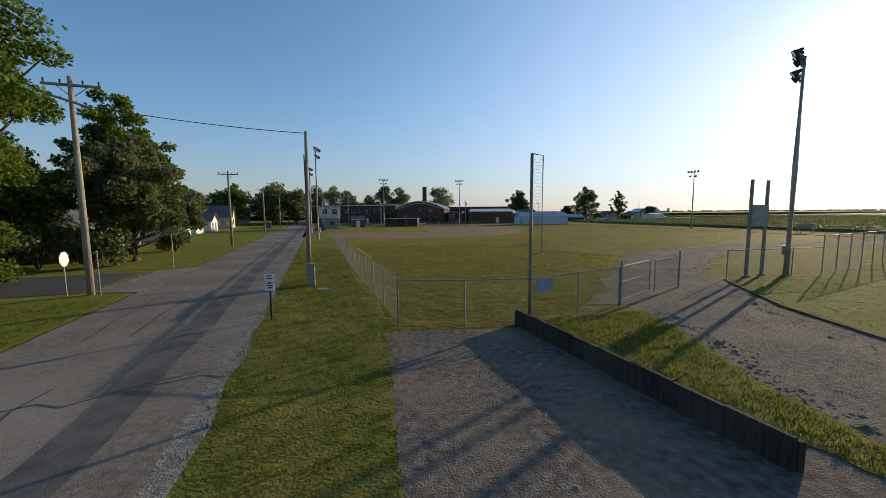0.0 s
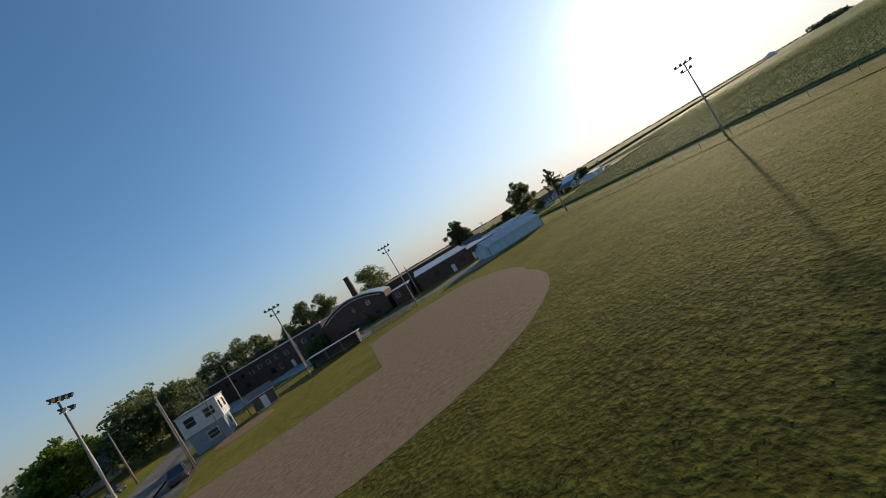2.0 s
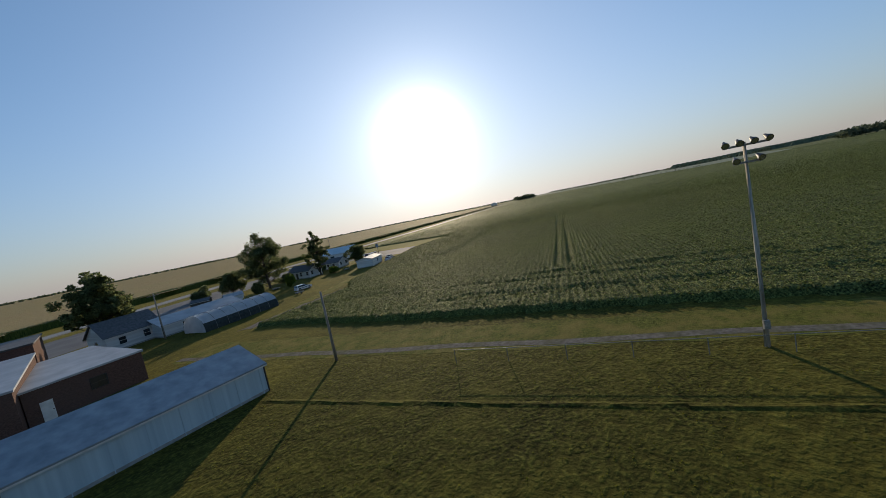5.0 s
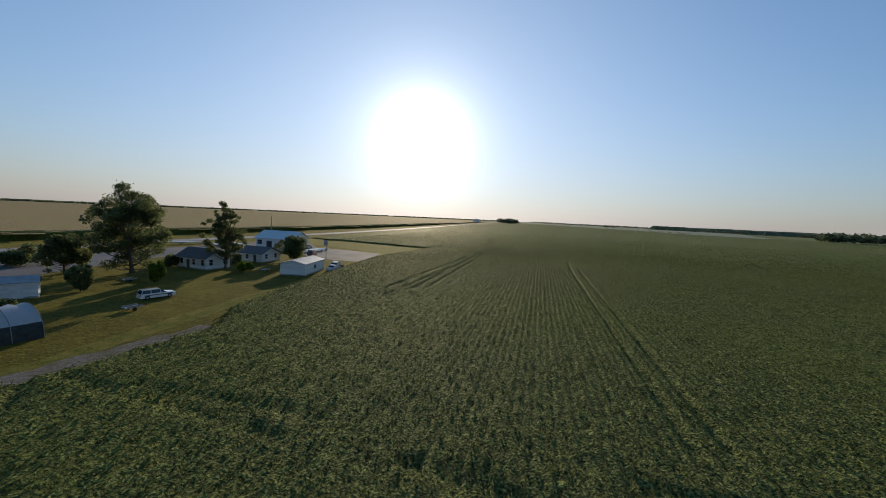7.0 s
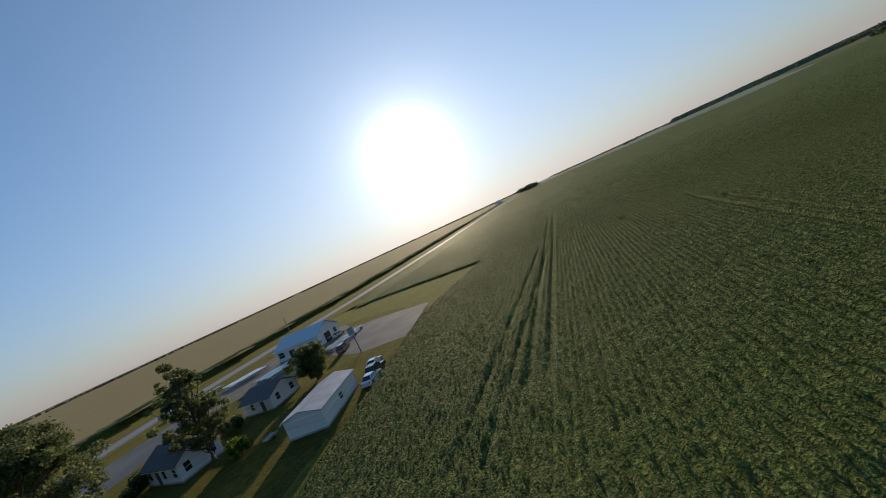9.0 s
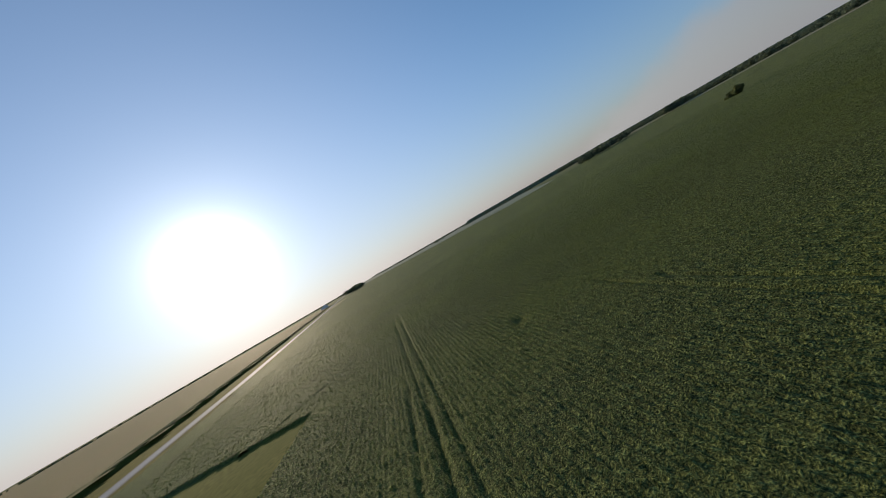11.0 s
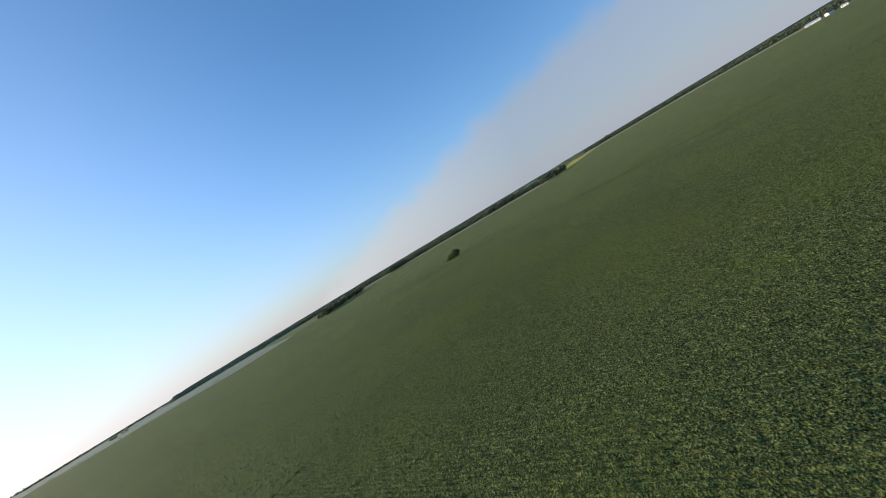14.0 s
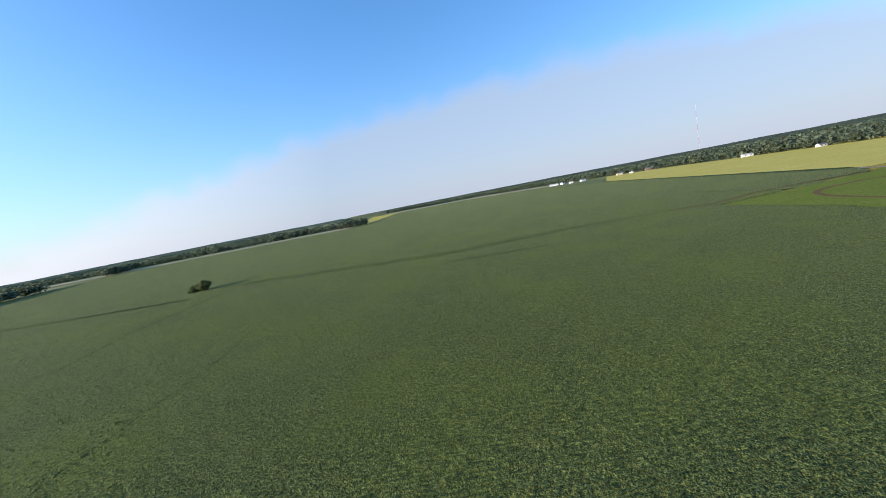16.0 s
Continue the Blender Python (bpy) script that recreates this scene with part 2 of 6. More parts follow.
SOIL = mat("bare_grey_soil", (0.13, 0.11, 0.09), (0.27, 0.235, 0.195), 2.5, 0.95, 0.9, 7.0, (0.1, 0.1, 0.04), 0.5, 0.6, dist=0.08, spec=0.03)
CLAY = mat("pinkish_clay", (0.34, 0.24, 0.18), (0.48, 0.36, 0.28), 1.5, 0.95, 0.6, 6.0, (0.3, 0.22, 0.16), 0.3, 0.6, spec=0.05)
CONCRETE = mat("weathered_concrete", (0.3, 0.29, 0.27), (0.48, 0.46, 0.43), 3.0, 0.9, 0.4, 12.0, (0.25, 0.24, 0.22), 0.5, 0.5, spec=0.15)
SOY = turf("soybean_leaves", (0.013, 0.024, 0.007), (0.09, 0.101, 0.031), (0.238, 0.265, 0.079), 5.5, 1.5, 0.3, (0.135, 0.155, 0.028), 0.03, 0.42, 1.0, 0.22, (0.45, 0.5, 0.28, 0.085), 0.8)
SOY_LEAF = mat("soybean_leaf", (0.068, 0.09, 0.026), (0.12, 0.15, 0.046), 0.6, 0.6, 0, vary=-0.45, leaf=0.4, spec=0.05)
CORN = mat("ripening_corn", (0.29, 0.2, 0.085), (0.52, 0.38, 0.18), 0.9, 0.9, 1.0, 2.0, (0.36, 0.29, 0.12), 0.012, 0.6, dist=0.4, spec=0.05)
CORN_SIDE = mat("corn_stalks", (0.03, 0.05, 0.012), (0.1, 0.13, 0.03), 3.0, 0.9, 0.9, 5.0, stretch=(1, 1, 0.2), dist=0.3, spec=0.05)
WHEAT = mat("yellow_stubble", (0.48, 0.37, 0.08), (0.66, 0.53, 0.14), 0.3, 0.95, 0.5, 1.0, (0.5, 0.42, 0.08), 0.012, 0.5, stretch=(0.15, 1, 1), spec=0.03)
PALE_GRASS = mat("dry_pale_grass", (0.085, 0.092, 0.014), (0.17, 0.16, 0.034), 0.8, 0.95, 0.7, 3.0, (0.09, 0.105, 0.014), 0.05, 0.6, spec=0.03, sheen=(0.7, 0.62, 0.25), fuzz=0.09)
MEADOW = mat("yellow_green_meadow", (0.12, 0.15, 0.02), (0.225, 0.235, 0.045), 0.7, 0.95, 0.7, 4.0, (0.14, 0.17, 0.025), 0.06, 0.6, spec=0.03)
DRY_STUBBLE = mat("dry_tan_stubble", (0.34, 0.29, 0.18), (0.5, 0.43, 0.28), 0.2, 0.95, 0, None, (0.25, 0.26, 0.12), 0.008, 0.6, spec=0.03)
# far farmland: the pale grey-green has the distant haze painted in
HAZY_FIELD = mat("hazy_far_field", (0.25, 0.26, 0.18), (0.38, 0.38, 0.27), 0.03, 0.95, 0, None, (0.2, 0.235, 0.14), 0.004, 0.7, spec=0.05)
FAR_FIELD = mat("far_farmland", (0.08, 0.11, 0.03), (0.16, 0.18, 0.06), 0.05, 0.95, 0, None, (0.3, 0.26, 0.12), 0.0022, 0.8, spec=0.05)
BRICK = mat("dark_red_brick", (0.085, 0.046, 0.036), (0.165, 0.094, 0.073), 5.0, 0.9, 0.5, 14.0, (0.12, 0.078, 0.064), 0.15, 0.6, stretch=(1, 1, 2.4), spec=0.15)
WHITE = mat("white_paint", (0.62, 0.61, 0.58), (0.8, 0.79, 0.76), 1.5, 0.6, 0.15, 9.0, (0.58, 0.56, 0.52), 0.5, 0.4)
SIDING = mat("white_clapboard", (0.6, 0.59, 0.56), (0.8, 0.79, 0.76), 1.0, 0.6, 0.6, 4.0, stretch=(0.1, 0.1, 3.0), dist=0.03)
CREAM = mat("cream_siding", (0.58, 0.46, 0.26), (0.72, 0.6, 0.36), 1.0, 0.65, 0.6, 4.0, stretch=(0.1, 0.1, 3.0), dist=0.03)
BLUE_STEEL = mat("pale_blue_steel", (0.42, 0.53, 0.58), (0.55, 0.66, 0.7), 0.8, 0.5, 0.3, 3.5, stretch=(3.0, 3.0, 0.05), dist=0.03)
GREY_STEEL = mat("grey_steel_roof", (0.2, 0.23, 0.25), (0.33, 0.36, 0.38), 1.0, 0.45, 0.3, 3.0, dist=0.03, metal=0.3)
PALE_ROOF = mat("pale_membrane_roof", (0.3, 0.31, 0.32), (0.45, 0.46, 0.47), 0.5, 0.5, 0.2, 2.0, (0.3, 0.31, 0.32), 0.12, 0.6)
SHINGLE = mat("grey_shingles", (0.07, 0.072, 0.078), (0.15, 0.15, 0.155), 3.0, 0.9, 0.6, 9.0, (0.11, 0.11, 0.11), 0.3, 0.5)
BROWN_SHINGLE = mat("brown_shingles", (0.13, 0.085, 0.06), (0.22, 0.155, 0.115), 3.0, 0.9, 0.6, 9.0)
WOOD = mat("weathered_pole_wood", (0.2, 0.165, 0.125), (0.4, 0.345, 0.275), 4.0, 0.9, 0.6, 14.0, (0.27, 0.24, 0.2), 0.6, 0.5, stretch=(3, 3, 0.25))
PALE_POLE = mat("pale_weathered_pole", (0.34, 0.31, 0.26), (0.56, 0.52, 0.45), 4.0, 0.85, 0.5, 12.0, (0.36, 0.33, 0.28), 0.6, 0.5, stretch=(3, 3, 0.25))
DARK_WOOD = mat("dark_treated_wood", (0.075, 0.058, 0.045), (0.15, 0.12, 0.092), 5.0, 0.9, 0.6, 12.0, stretch=(3, 3, 0.3))
# low wall planks: the shade on the wall is put into this dark colour
SHADED_PLANK = mat("shaded_planks", (0.035, 0.029, 0.024), (0.08, 0.066, 0.053), 5.0, 0.9, 0.6, 12.0, (0.1, 0.085, 0.07), 0.8, 0.5, stretch=(3, 3, 0.3), spec=0.1)
GALV = mat("galvanised_steel", (0.2, 0.2, 0.19), (0.33, 0.33, 0.31), 6.0, 0.6, 0.1, 20.0, metal=0.35)
FENCE_WIRE = mat("dull_wire", (0.14, 0.135, 0.12), (0.22, 0.21, 0.19), 6.0, 0.7, 0, metal=0.1)
POLE_STEEL = mat("weathered_pole_steel", (0.17, 0.155, 0.13), (0.27, 0.25, 0.21), 5.0, 0.7, 0.2, 15.0, (0.2, 0.15, 0.1), 1.5, 0.6)
DARK_METAL = mat("dark_metal", (0.02, 0.022, 0.025), (0.05, 0.052, 0.055), 5.0, 0.5, 0.1, 20.0, metal=0.4)
BLACK = mat("black_rubber", (0.012, 0.012, 0.013), (0.03, 0.03, 0.03), 8.0, 0.8, 0.2, 30.0)
LAMP = mat("lamp_reflector", (0.55, 0.57, 0.6), (0.75, 0.77, 0.8), 6.0, 0.25, 0, metal=0.9)
GLASS_DARK = mat("window_glass", (0.015, 0.018, 0.022), (0.035, 0.04, 0.048), 0.7, 0.08, 0.05, 2.0, coat=0.6)
YELLOW = mat("yellow_plastic", (0.7, 0.42, 0.02), (0.82, 0.52, 0.04), 3.0, 0.45, 0.1, 9.0)
RED = mat("red_sign_paint", (0.38, 0.02, 0.02), (0.5, 0.035, 0.03), 4.0, 0.5, 0)
SIGN_WHITE = mat("white_sign_sheet", (0.7, 0.7, 0.69), (0.82, 0.82, 0.81), 4.0, 0.5, 0)
SIGN_GREEN = mat("green_sign_sheet", (0.02, 0.16, 0.08), (0.03, 0.2, 0.1), 4.0, 0.5, 0)
BLUE_SIGN = mat("grey_blue_panel", (0.2, 0.25, 0.3), (0.3, 0.36, 0.42), 1.5, 0.7, 0.1, 5.0)
TARP = mat("white_greenhouse_film", (0.68, 0.72, 0.75), (0.82, 0.85, 0.87), 0.8, 0.35, 0.5, 1.6, dist=0.15, leaf=0.5)
BENCH_COVER = mat("white_bench_cover", (0.74, 0.76, 0.77), (0.86, 0.87, 0.88), 1.2, 0.24, 0.25, 2.5, dist=0.05, spec=0.7, coat=0.5)
SHADE_CLOTH = mat("dark_shade_cloth", (0.02, 0.03, 0.03), (0.05, 0.06, 0.055), 2.0, 0.9, 0.3, 5.0)
CAR_WHITE = mat("white_car_paint", (0.66, 0.66, 0.66), (0.74, 0.74, 0.74), 2.0, 0.3, 0, coat=0.7)
CAR_DARK = mat("dark_car_paint", (0.03, 0.032, 0.04), (0.05, 0.052, 0.06), 2.0, 0.3, 0, coat=0.7)
CAR_RED = mat("dark_red_car_paint", (0.16, 0.02, 0.02), (0.2, 0.03, 0.03), 2.0, 0.3, 0, coat=0.7)
BARK = mat("tree_bark", (0.06, 0.048, 0.036), (0.15, 0.12, 0.09), 5.0, 0.95, 0.9, 10.0, stretch=(3, 3, 0.4))
LEAF = mat("tree_leaves", (0.085, 0.13, 0.018), (0.18, 0.24, 0.04), 0.5, 0.6, 0, vary=-0.5, leaf=0.5, spec=0.15)
LEAF_DARK = mat("dark_tree_leaves", (0.105, 0.128, 0.052), (0.19, 0.218, 0.09), 0.4, 0.65, 0, vary=-0.5, leaf=0.6, spec=0.15)
# the blue-grey of distant haze is mixed mildly into this leaf colour
LEAF_HAZED = mat("hazed_tree_leaves", (0.085, 0.108, 0.07), (0.155, 0.182, 0.11), 0.06, 0.85, 0, vary=-0.55, leaf=0.45, spec=0.1)
WIRE = mat("black_cable", (0.015, 0.015, 0.016), (0.03, 0.03, 0.03), 5.0, 0.6, 0)
SMOKE_STACK = mat("sooty_brick", (0.05, 0.038, 0.032), (0.1, 0.075, 0.062), 3.0, 0.95, 0.5, 9.0)


# ------------------------------------------------------------------ mesh helpers
class Geo:
    """Gathers vertices and faces for one mesh."""

    def __init__(self):
        self.v, self.f = [], []

    def add(self, verts, faces):
        base = len(self.v)
        self.v += [tuple(p) for p in verts]
        self.f += [tuple(base + i for i in face) for face in faces]
        return self

    def box(self, cx, cy, z0, sx, sy, sz, turn=0.0, taper=1.0):
        c, s = math.cos(radians(turn)), math.sin(radians(turn))
        pts = []
        for z, k in ((z0, 1.0), (z0 + sz, taper)):
            for dx, dy in ((-1, -1), (1, -1), (1, 1), (-1, 1)):
                x, y = dx * sx / 2 * k, dy * sy / 2 * k
                pts.append((cx + c * x - s * y, cy + s * x + c * y, z))
        return self.add(pts, [(3, 2, 1, 0), (4, 5, 6, 7), (0, 1, 5, 4), (1, 2, 6, 5), (2, 3, 7, 6), (3, 0, 4, 7)])

    def tube(self, points, radii, seg=8, cap=True):
        points = [Vector(p) for p in points]
        rings = []
        for i, p in enumerate(points):
            ahead = (points[min(i + 1, len(points) - 1)] - points[max(i - 1, 0)]).normalized()
            side = ahead.cross((0, 0, 1))
            side = side.normalized() if side.length > 1e-3 else Vector((1, 0, 0))
            up = side.cross(ahead)
            r = radii[i] if isinstance(radii, (list, tuple)) else radii
            rings.append([p + r * (math.cos(2 * math.pi * k / seg) * side + math.sin(2 * math.pi * k / seg) * up) for k in range(seg)])
        verts = [q for ring in rings for q in ring]
        faces = [(i * seg + k, i * seg + (k + 1) % seg, (i + 1) * seg + (k + 1) % seg, (i + 1) * seg + k)
                 for i in range(len(rings) - 1) for k in range(seg)]
        if cap:
            faces += [tuple(range(seg))[::-1], tuple((len(rings) - 1) * seg + k for k in range(seg))]
        return self.add(verts, faces)

    def prism(self, poly, z0, z1):
        """A plate with upright sides over a polygon given anticlockwise."""
        k = len(poly)
        verts = [(x, y, z0) for x, y in poly] + [(x, y, z1) for x, y in poly]
        return self.add(verts, [tuple(range(k))[::-1], tuple(range(k, 2 * k))] + [(i, (i + 1) % k, k + (i + 1) % k, k + i) for i in range(k)])

    def mesh(self, name, material, smooth=False):
        me = bpy.data.meshes.new(name)
        me.from_pydata(self.v, [], self.f)
        me.materials.append(material)
        if smooth:
            me.polygons.foreach_set("use_smooth", [True] * len(me.polygons))
        me.update()
        return me


def thing(name, label, category, at=(0, 0, 0), turn=0.0, group="", kind=""):
    """An empty at a thing's base, to hold its parts."""
    ob = new(name)
    ob.empty_display_size = 0.2
    ob.matrix_world = pose(*at, 0, 0, turn)
    return tagged(ob, label, category, group, kind)


def part(name, geo, material, parent, label="", smooth=False):
    ob = new(name, geo.mesh(name, material, smooth))
    ob.parent = parent
    if label:
        tagged(ob, label)
    return ob


def solid(name, geo, material, label, category, kind="", smooth=False, group=""):
    return tagged(new(name, geo.mesh(name, material, smooth)), label, category, group, kind)


def big_mesh(name, verts, quads, material, smooth=False):
    """A mesh from arrays of vertices and four-cornered faces."""
    me = bpy.data.meshes.new(name)
    verts, quads = np.asarray(verts, np.float32), np.asarray(quads, np.int32)
    me.vertices.add(len(verts))
    me.vertices.foreach_set("co", verts.ravel())
    me.loops.add(quads.size)
    me.loops.foreach_set("vertex_index", quads.ravel())
    me.polygons.add(len(quads))
    me.polygons.foreach_set("loop_start", np.arange(0, quads.size, 4, dtype=np.int32))
    me.polygons.foreach_set("use_smooth", np.full(len(quads), smooth))
    me.materials.append(material)
    me.update(calc_edges=True)
    return me


# the street runs along D; N points from the street across the ball field
D, N = Vector((-0.336, 0.942)), Vector((0.942, 0.336))
STREET_TURN = math.degrees(math.atan2(N.y, N.x))


def st(a, s):
    """World x, y of a place a metres along the street and s metres across."""
    p = a * D + s * N
    return (p.x, p.y)


def strip(geo, path, width, z, thick=0.0):
    """A flat band along a path."""
    pts = [Vector(p) for p in path]
    left, right = [], []
    for i, p in enumerate(pts):
        ahead = (pts[min(i + 1, len(pts) - 1)] - pts[max(i - 1, 0)]).normalized()
        side = Vector((-ahead.y, ahead.x)) * width / 2
        left.append(p + side)
        right.append(p - side)
    k = len(pts)
    verts = [(p.x, p.y, z) for p in left] + [(p.x, p.y, z) for p in right]
    geo.add(verts, [(i, k + i, k + i + 1, i + 1) for i in range(k - 1)])
    return geo


def ragged(poly, step, amount, seed):
    """The same outline with an uneven edge."""
    rng = random.Random(seed)
    out = []
    for i, p in enumerate(poly):
        a, b = Vector(p), Vector(poly[(i + 1) % len(poly)])
        cuts = max(1, int((b - a).length / step))
        for k in range(cuts):
            q = a.lerp(b, k / cuts)
            out.append((q.x + rng.uniform(-amount, amount), q.y + rng.uniform(-amount, amount)))
    return out


def patch(name, poly, z, material, label, category, step=1.5, amount=0.15, seed=1):
    geo = Geo()
    geo.prism(ragged(poly, step, amount, seed), z - 0.02 if z > 0.03 else -0.05, z)
    return solid(name, geo, material, label, category, "structure")


# ------------------------------------------------------------------ ground
def build_ground():
    n = 96
    ring = [(math.cos(2 * math.pi * k / n), math.sin(2 * math.pi * k / n)) for k in range(n)]
    geo = Geo()
    radii = [0, 200, 900, 4700]
    verts, faces = [(0, 0, 0)], []
    for r in radii[1:]:
        verts += [(x * r, y * r, 0) for x, y in ring]
    faces += [(0, 1 + k, 1 + (k + 1) % n) for k in range(n)]
    for j in range(len(radii) - 2):
        a, b = 1 + j * n, 1 + (j + 1) * n
        faces += [(a + k, b + k, b + (k + 1) % n, a + (k + 1) % n) for k in range(n)]
    geo.add(verts, faces)
    solid("ground", geo, GRASS, "mown grass and farmland reaching the flat horizon", "ground", "structure")
    far = Geo()
    verts, faces = [], []
    for r in (650, 4690):
        verts += [(x * r, y * r, 0.02) for x, y in ring]
    far.add(verts, [(k, n + k, n + (k + 1) % n, (k + 1) % n) for k in range(n)])
    solid("farmland", far, FAR_FIELD, "distant patchwork of green and tan farm fields", "ground", "structure")


build_ground()

# street, side street, shoulders
road = Geo()
strip(road, [st(a, -5.95) for a in range(-60, 330, 10)], 6.5, 0.03)
solid("road", road, ASPHALT, "worn grey asphalt street with faded patches", "road", "structure")
shoulder = Geo()
strip(shoulder, [st(a, -2.6 + 0.1 * math.sin(a * 1.7)) for a in range(-60, 200, 2)], 0.8, 0.018)
solid("pavement", shoulder, PALE_GRAVEL, "pale gravel shoulder along the street edge", "gravel shoulder", "structure")
seal = Geo()
strip(seal, [st(a, -4.35 + 0.08 * math.sin(a * 0.9)) for a in range(-60, 200, 2)], 1.0, 0.036)
solid("road_patch", seal, SEAL, "dark sealed seam along the street", "road patch", "structure")
cracks = Geo()
rng_c = random.Random(5)
for a0 in (9.5, 22.6, 38, 55, 78):
    strip(cracks, [st(a0 + rng_c.uniform(-0.25, 0.25) + 0.1 * k, -9 + 0.6 * k) for k in range(12)], 0.07, 0.037)
for s0 in (-7.6, -6.2):
    for a0 in range(0, 90, 15):
        strip(cracks, [st(a0 + k, s0 + rng_c.uniform(-0.12, 0.12)) for k in range(rng_c.randint(5, 12))], 0.05, 0.037)
solid("road_cracks", cracks, ASPHALT_DARK, "dark tarred cracks across the street", "road crack", "structure")
side_road = Geo()
strip(side_road, [st(28.3, s) for s in range(-80, -8, 4)], 7.6, 0.024)
solid("road", side_road, ASPHALT_DARK, "grey asphalt side street joining the main street", "road", "structure")

# ball field and its surroundings
ARC = [(-9 + (25.2 + 5.2 * min(1, max(0, a) / 40)) * math.cos(radians(a)), 85 + (25.2 + 5.2 * min(1, max(0, a) / 40)) * math.sin(radians(a))) for a in range(-125, 52, 7)]
patch("infield_dirt", ARC + [(3, 109), (-3, 107.5), (-7.2, 104.5), (-4.7, 81.7), (-24.5, 79.2), (-27, 66.5)], 0.012, DIRT,
      "skinned reddish-brown baseball infield dirt", "infield", 1.5, 0.12, 3)
patch("home_plate_circle", [(-27 + 4.2 * math.cos(radians(a)), 98.5 + 4.2 * math.sin(radians(a))) for a in range(0, 360, 15)], 0.022, DIRT,
      "round patch of bare dirt round home plate", "infield", 0.8, 0.1, 4)
patch("warning_track", [(6, 16.2), (8.3, 19.5), (9.6, 22.8), (14.6, 30), (16.9, 35.3), (23.3, 40.7), (30.5, 44.6), (38, 47.2), (50, 49.5), (70, 53), (70, 50), (50, 46), (36, 42.5), (28, 37), (22.3, 31.5), (19, 27.5), (16.9, 24.2), (17.2, 22.8), (12.5, 17.5)],
      0.01, GRAVEL, "curving gravel track with crumbling grass edges", "gravel track", 0.8, 0.25, 5)
patch("gravel_lot", [(2.5, 13.2), (-2.2, 12.6), (0.5, -4), (4, -14), (22, -12), (14.2, 3), (13.9, 9), (14.2, 16), (16.5, 22), (9, 17.2), (7.3, 15.8)],
      0.008, GRAVEL, "stony grey-brown gravel parking lot with dirt patches", "gravel lot", 0.8, 0.15, 7)
patch("grass_strip", [(3.4, 14.2), (3.9, 12.6), (6.9, 5.0), (7.7, 6.0), (7.6, 9), (8.2, 12.5), (8.2, 15.4), (7.2, 15.9)], 0.03, VERGE,
      "narrow strip of rough grass above the low wall", "grass", 0.4, 0.15, 9)
patch("clay_court", [(25, 19), (60, 30), (70, 22), (40, -6), (24, 6)], 0.012, CLAY, "pale pinkish dirt infield beside the fence", "infield", 2, 0.3, 11)
patch("lawn", [(14.3, 3), (26, 5), (24.4, 23.4), (17.3, 22.4), (14.9, 16), (14.4, 12)], 0.007, LAWN, "yellow-green lawn behind the low kerb", "lawn", 0.8, 0.1, 19)
patch("lawn", [st(a, s) for a, s in ((-10, -9.5), (23.5, -9.5), (24, -30), (-10, -40))], 0.007, LAWN, "mown corner lawn across the street", "lawn", 0.8, 0.15, 20)
patch("lawn", [st(a, s) for a, s in ((33, -9.5), (130, -9.6), (130, -22), (33, -26))], 0.007, LAWN, "mown front lawns along the house row", "lawn", 0.8, 0.15, 34)
patch("road_apron", [st(a, s) for a, s in ((23.6, -8.9), (33.4, -8.9), (32.4, -11.4), (24.6, -11.6))], 0.034, PALE_GRAVEL, "broken pale concrete apron at the side street", "road apron", 0.6, 0.2, 35)
patch("verge", [st(a, s) for a, s in ((-20, -2.2), (16, 2.6), (150, 2.2), (150, -2.0), (-20, -2.6))], 0.015, VERGE,
      "roadside grass verge between street and fence", "grass verge", 0.5, 0.12, 13)
patch("gravel_lot", [(-26.5, 64), (-25, 66), (-26.5, 80), (-31.5, 95), (-38, 104), (-37, 92), (-33, 80)], 0.018, GRAVEL,
      "gravel parking strip beside the street", "gravel lot", 1, 0.3, 15)
patch("lane", [(-75, 166), (-50, 150), (-16, 135), (8, 125), (24, 120), (26, 126), (24, 138), (8, 131), (-14, 140.5), (-49, 157), (-72, 173)], 0.014, PALE_GRAVEL,
      "pale gravel service lane in front of the factory", "lane", 1.5, 0.3, 17)


def curb():
    geo = Geo()
    pts = [(16.8, 22.4), (14.6, 16), (14.1, 12), (14.0, 8.5), (14.4, 3), (20, -8)]
    for a, b in zip(pts, pts[1:]):
        a, b = Vector(a), Vector(b)
        m, t = (a + b) / 2, math.degrees(math.atan2((b - a).y, (b - a).x))
        geo.box(m.x, m.y, -0.05, (b - a).length, 0.13, 0.12, t)
    solid("kerb", geo, GRAVEL, "low concrete kerb between gravel and lawn", "kerb", "structure")


curb()


# ------------------------------------------------------------------ crops
ROW = radians(23.0)                      # the rows of beans run this way from +x
RU, RV = Vector((math.cos(ROW), math.sin(ROW))), Vector((-math.sin(ROW), math.cos(ROW)))


def inside(px, py, poly):
    hit = np.zeros(px.shape, bool)
    for (x0, y0), (x1, y1) in zip(poly, poly[1:] + poly[:1]):
        hit ^= ((y0 > py) != (y1 > py)) & (px < (x1 - x0) * (py - y0) / (y1 - y0 + 1e-12) + x0)
    return hit


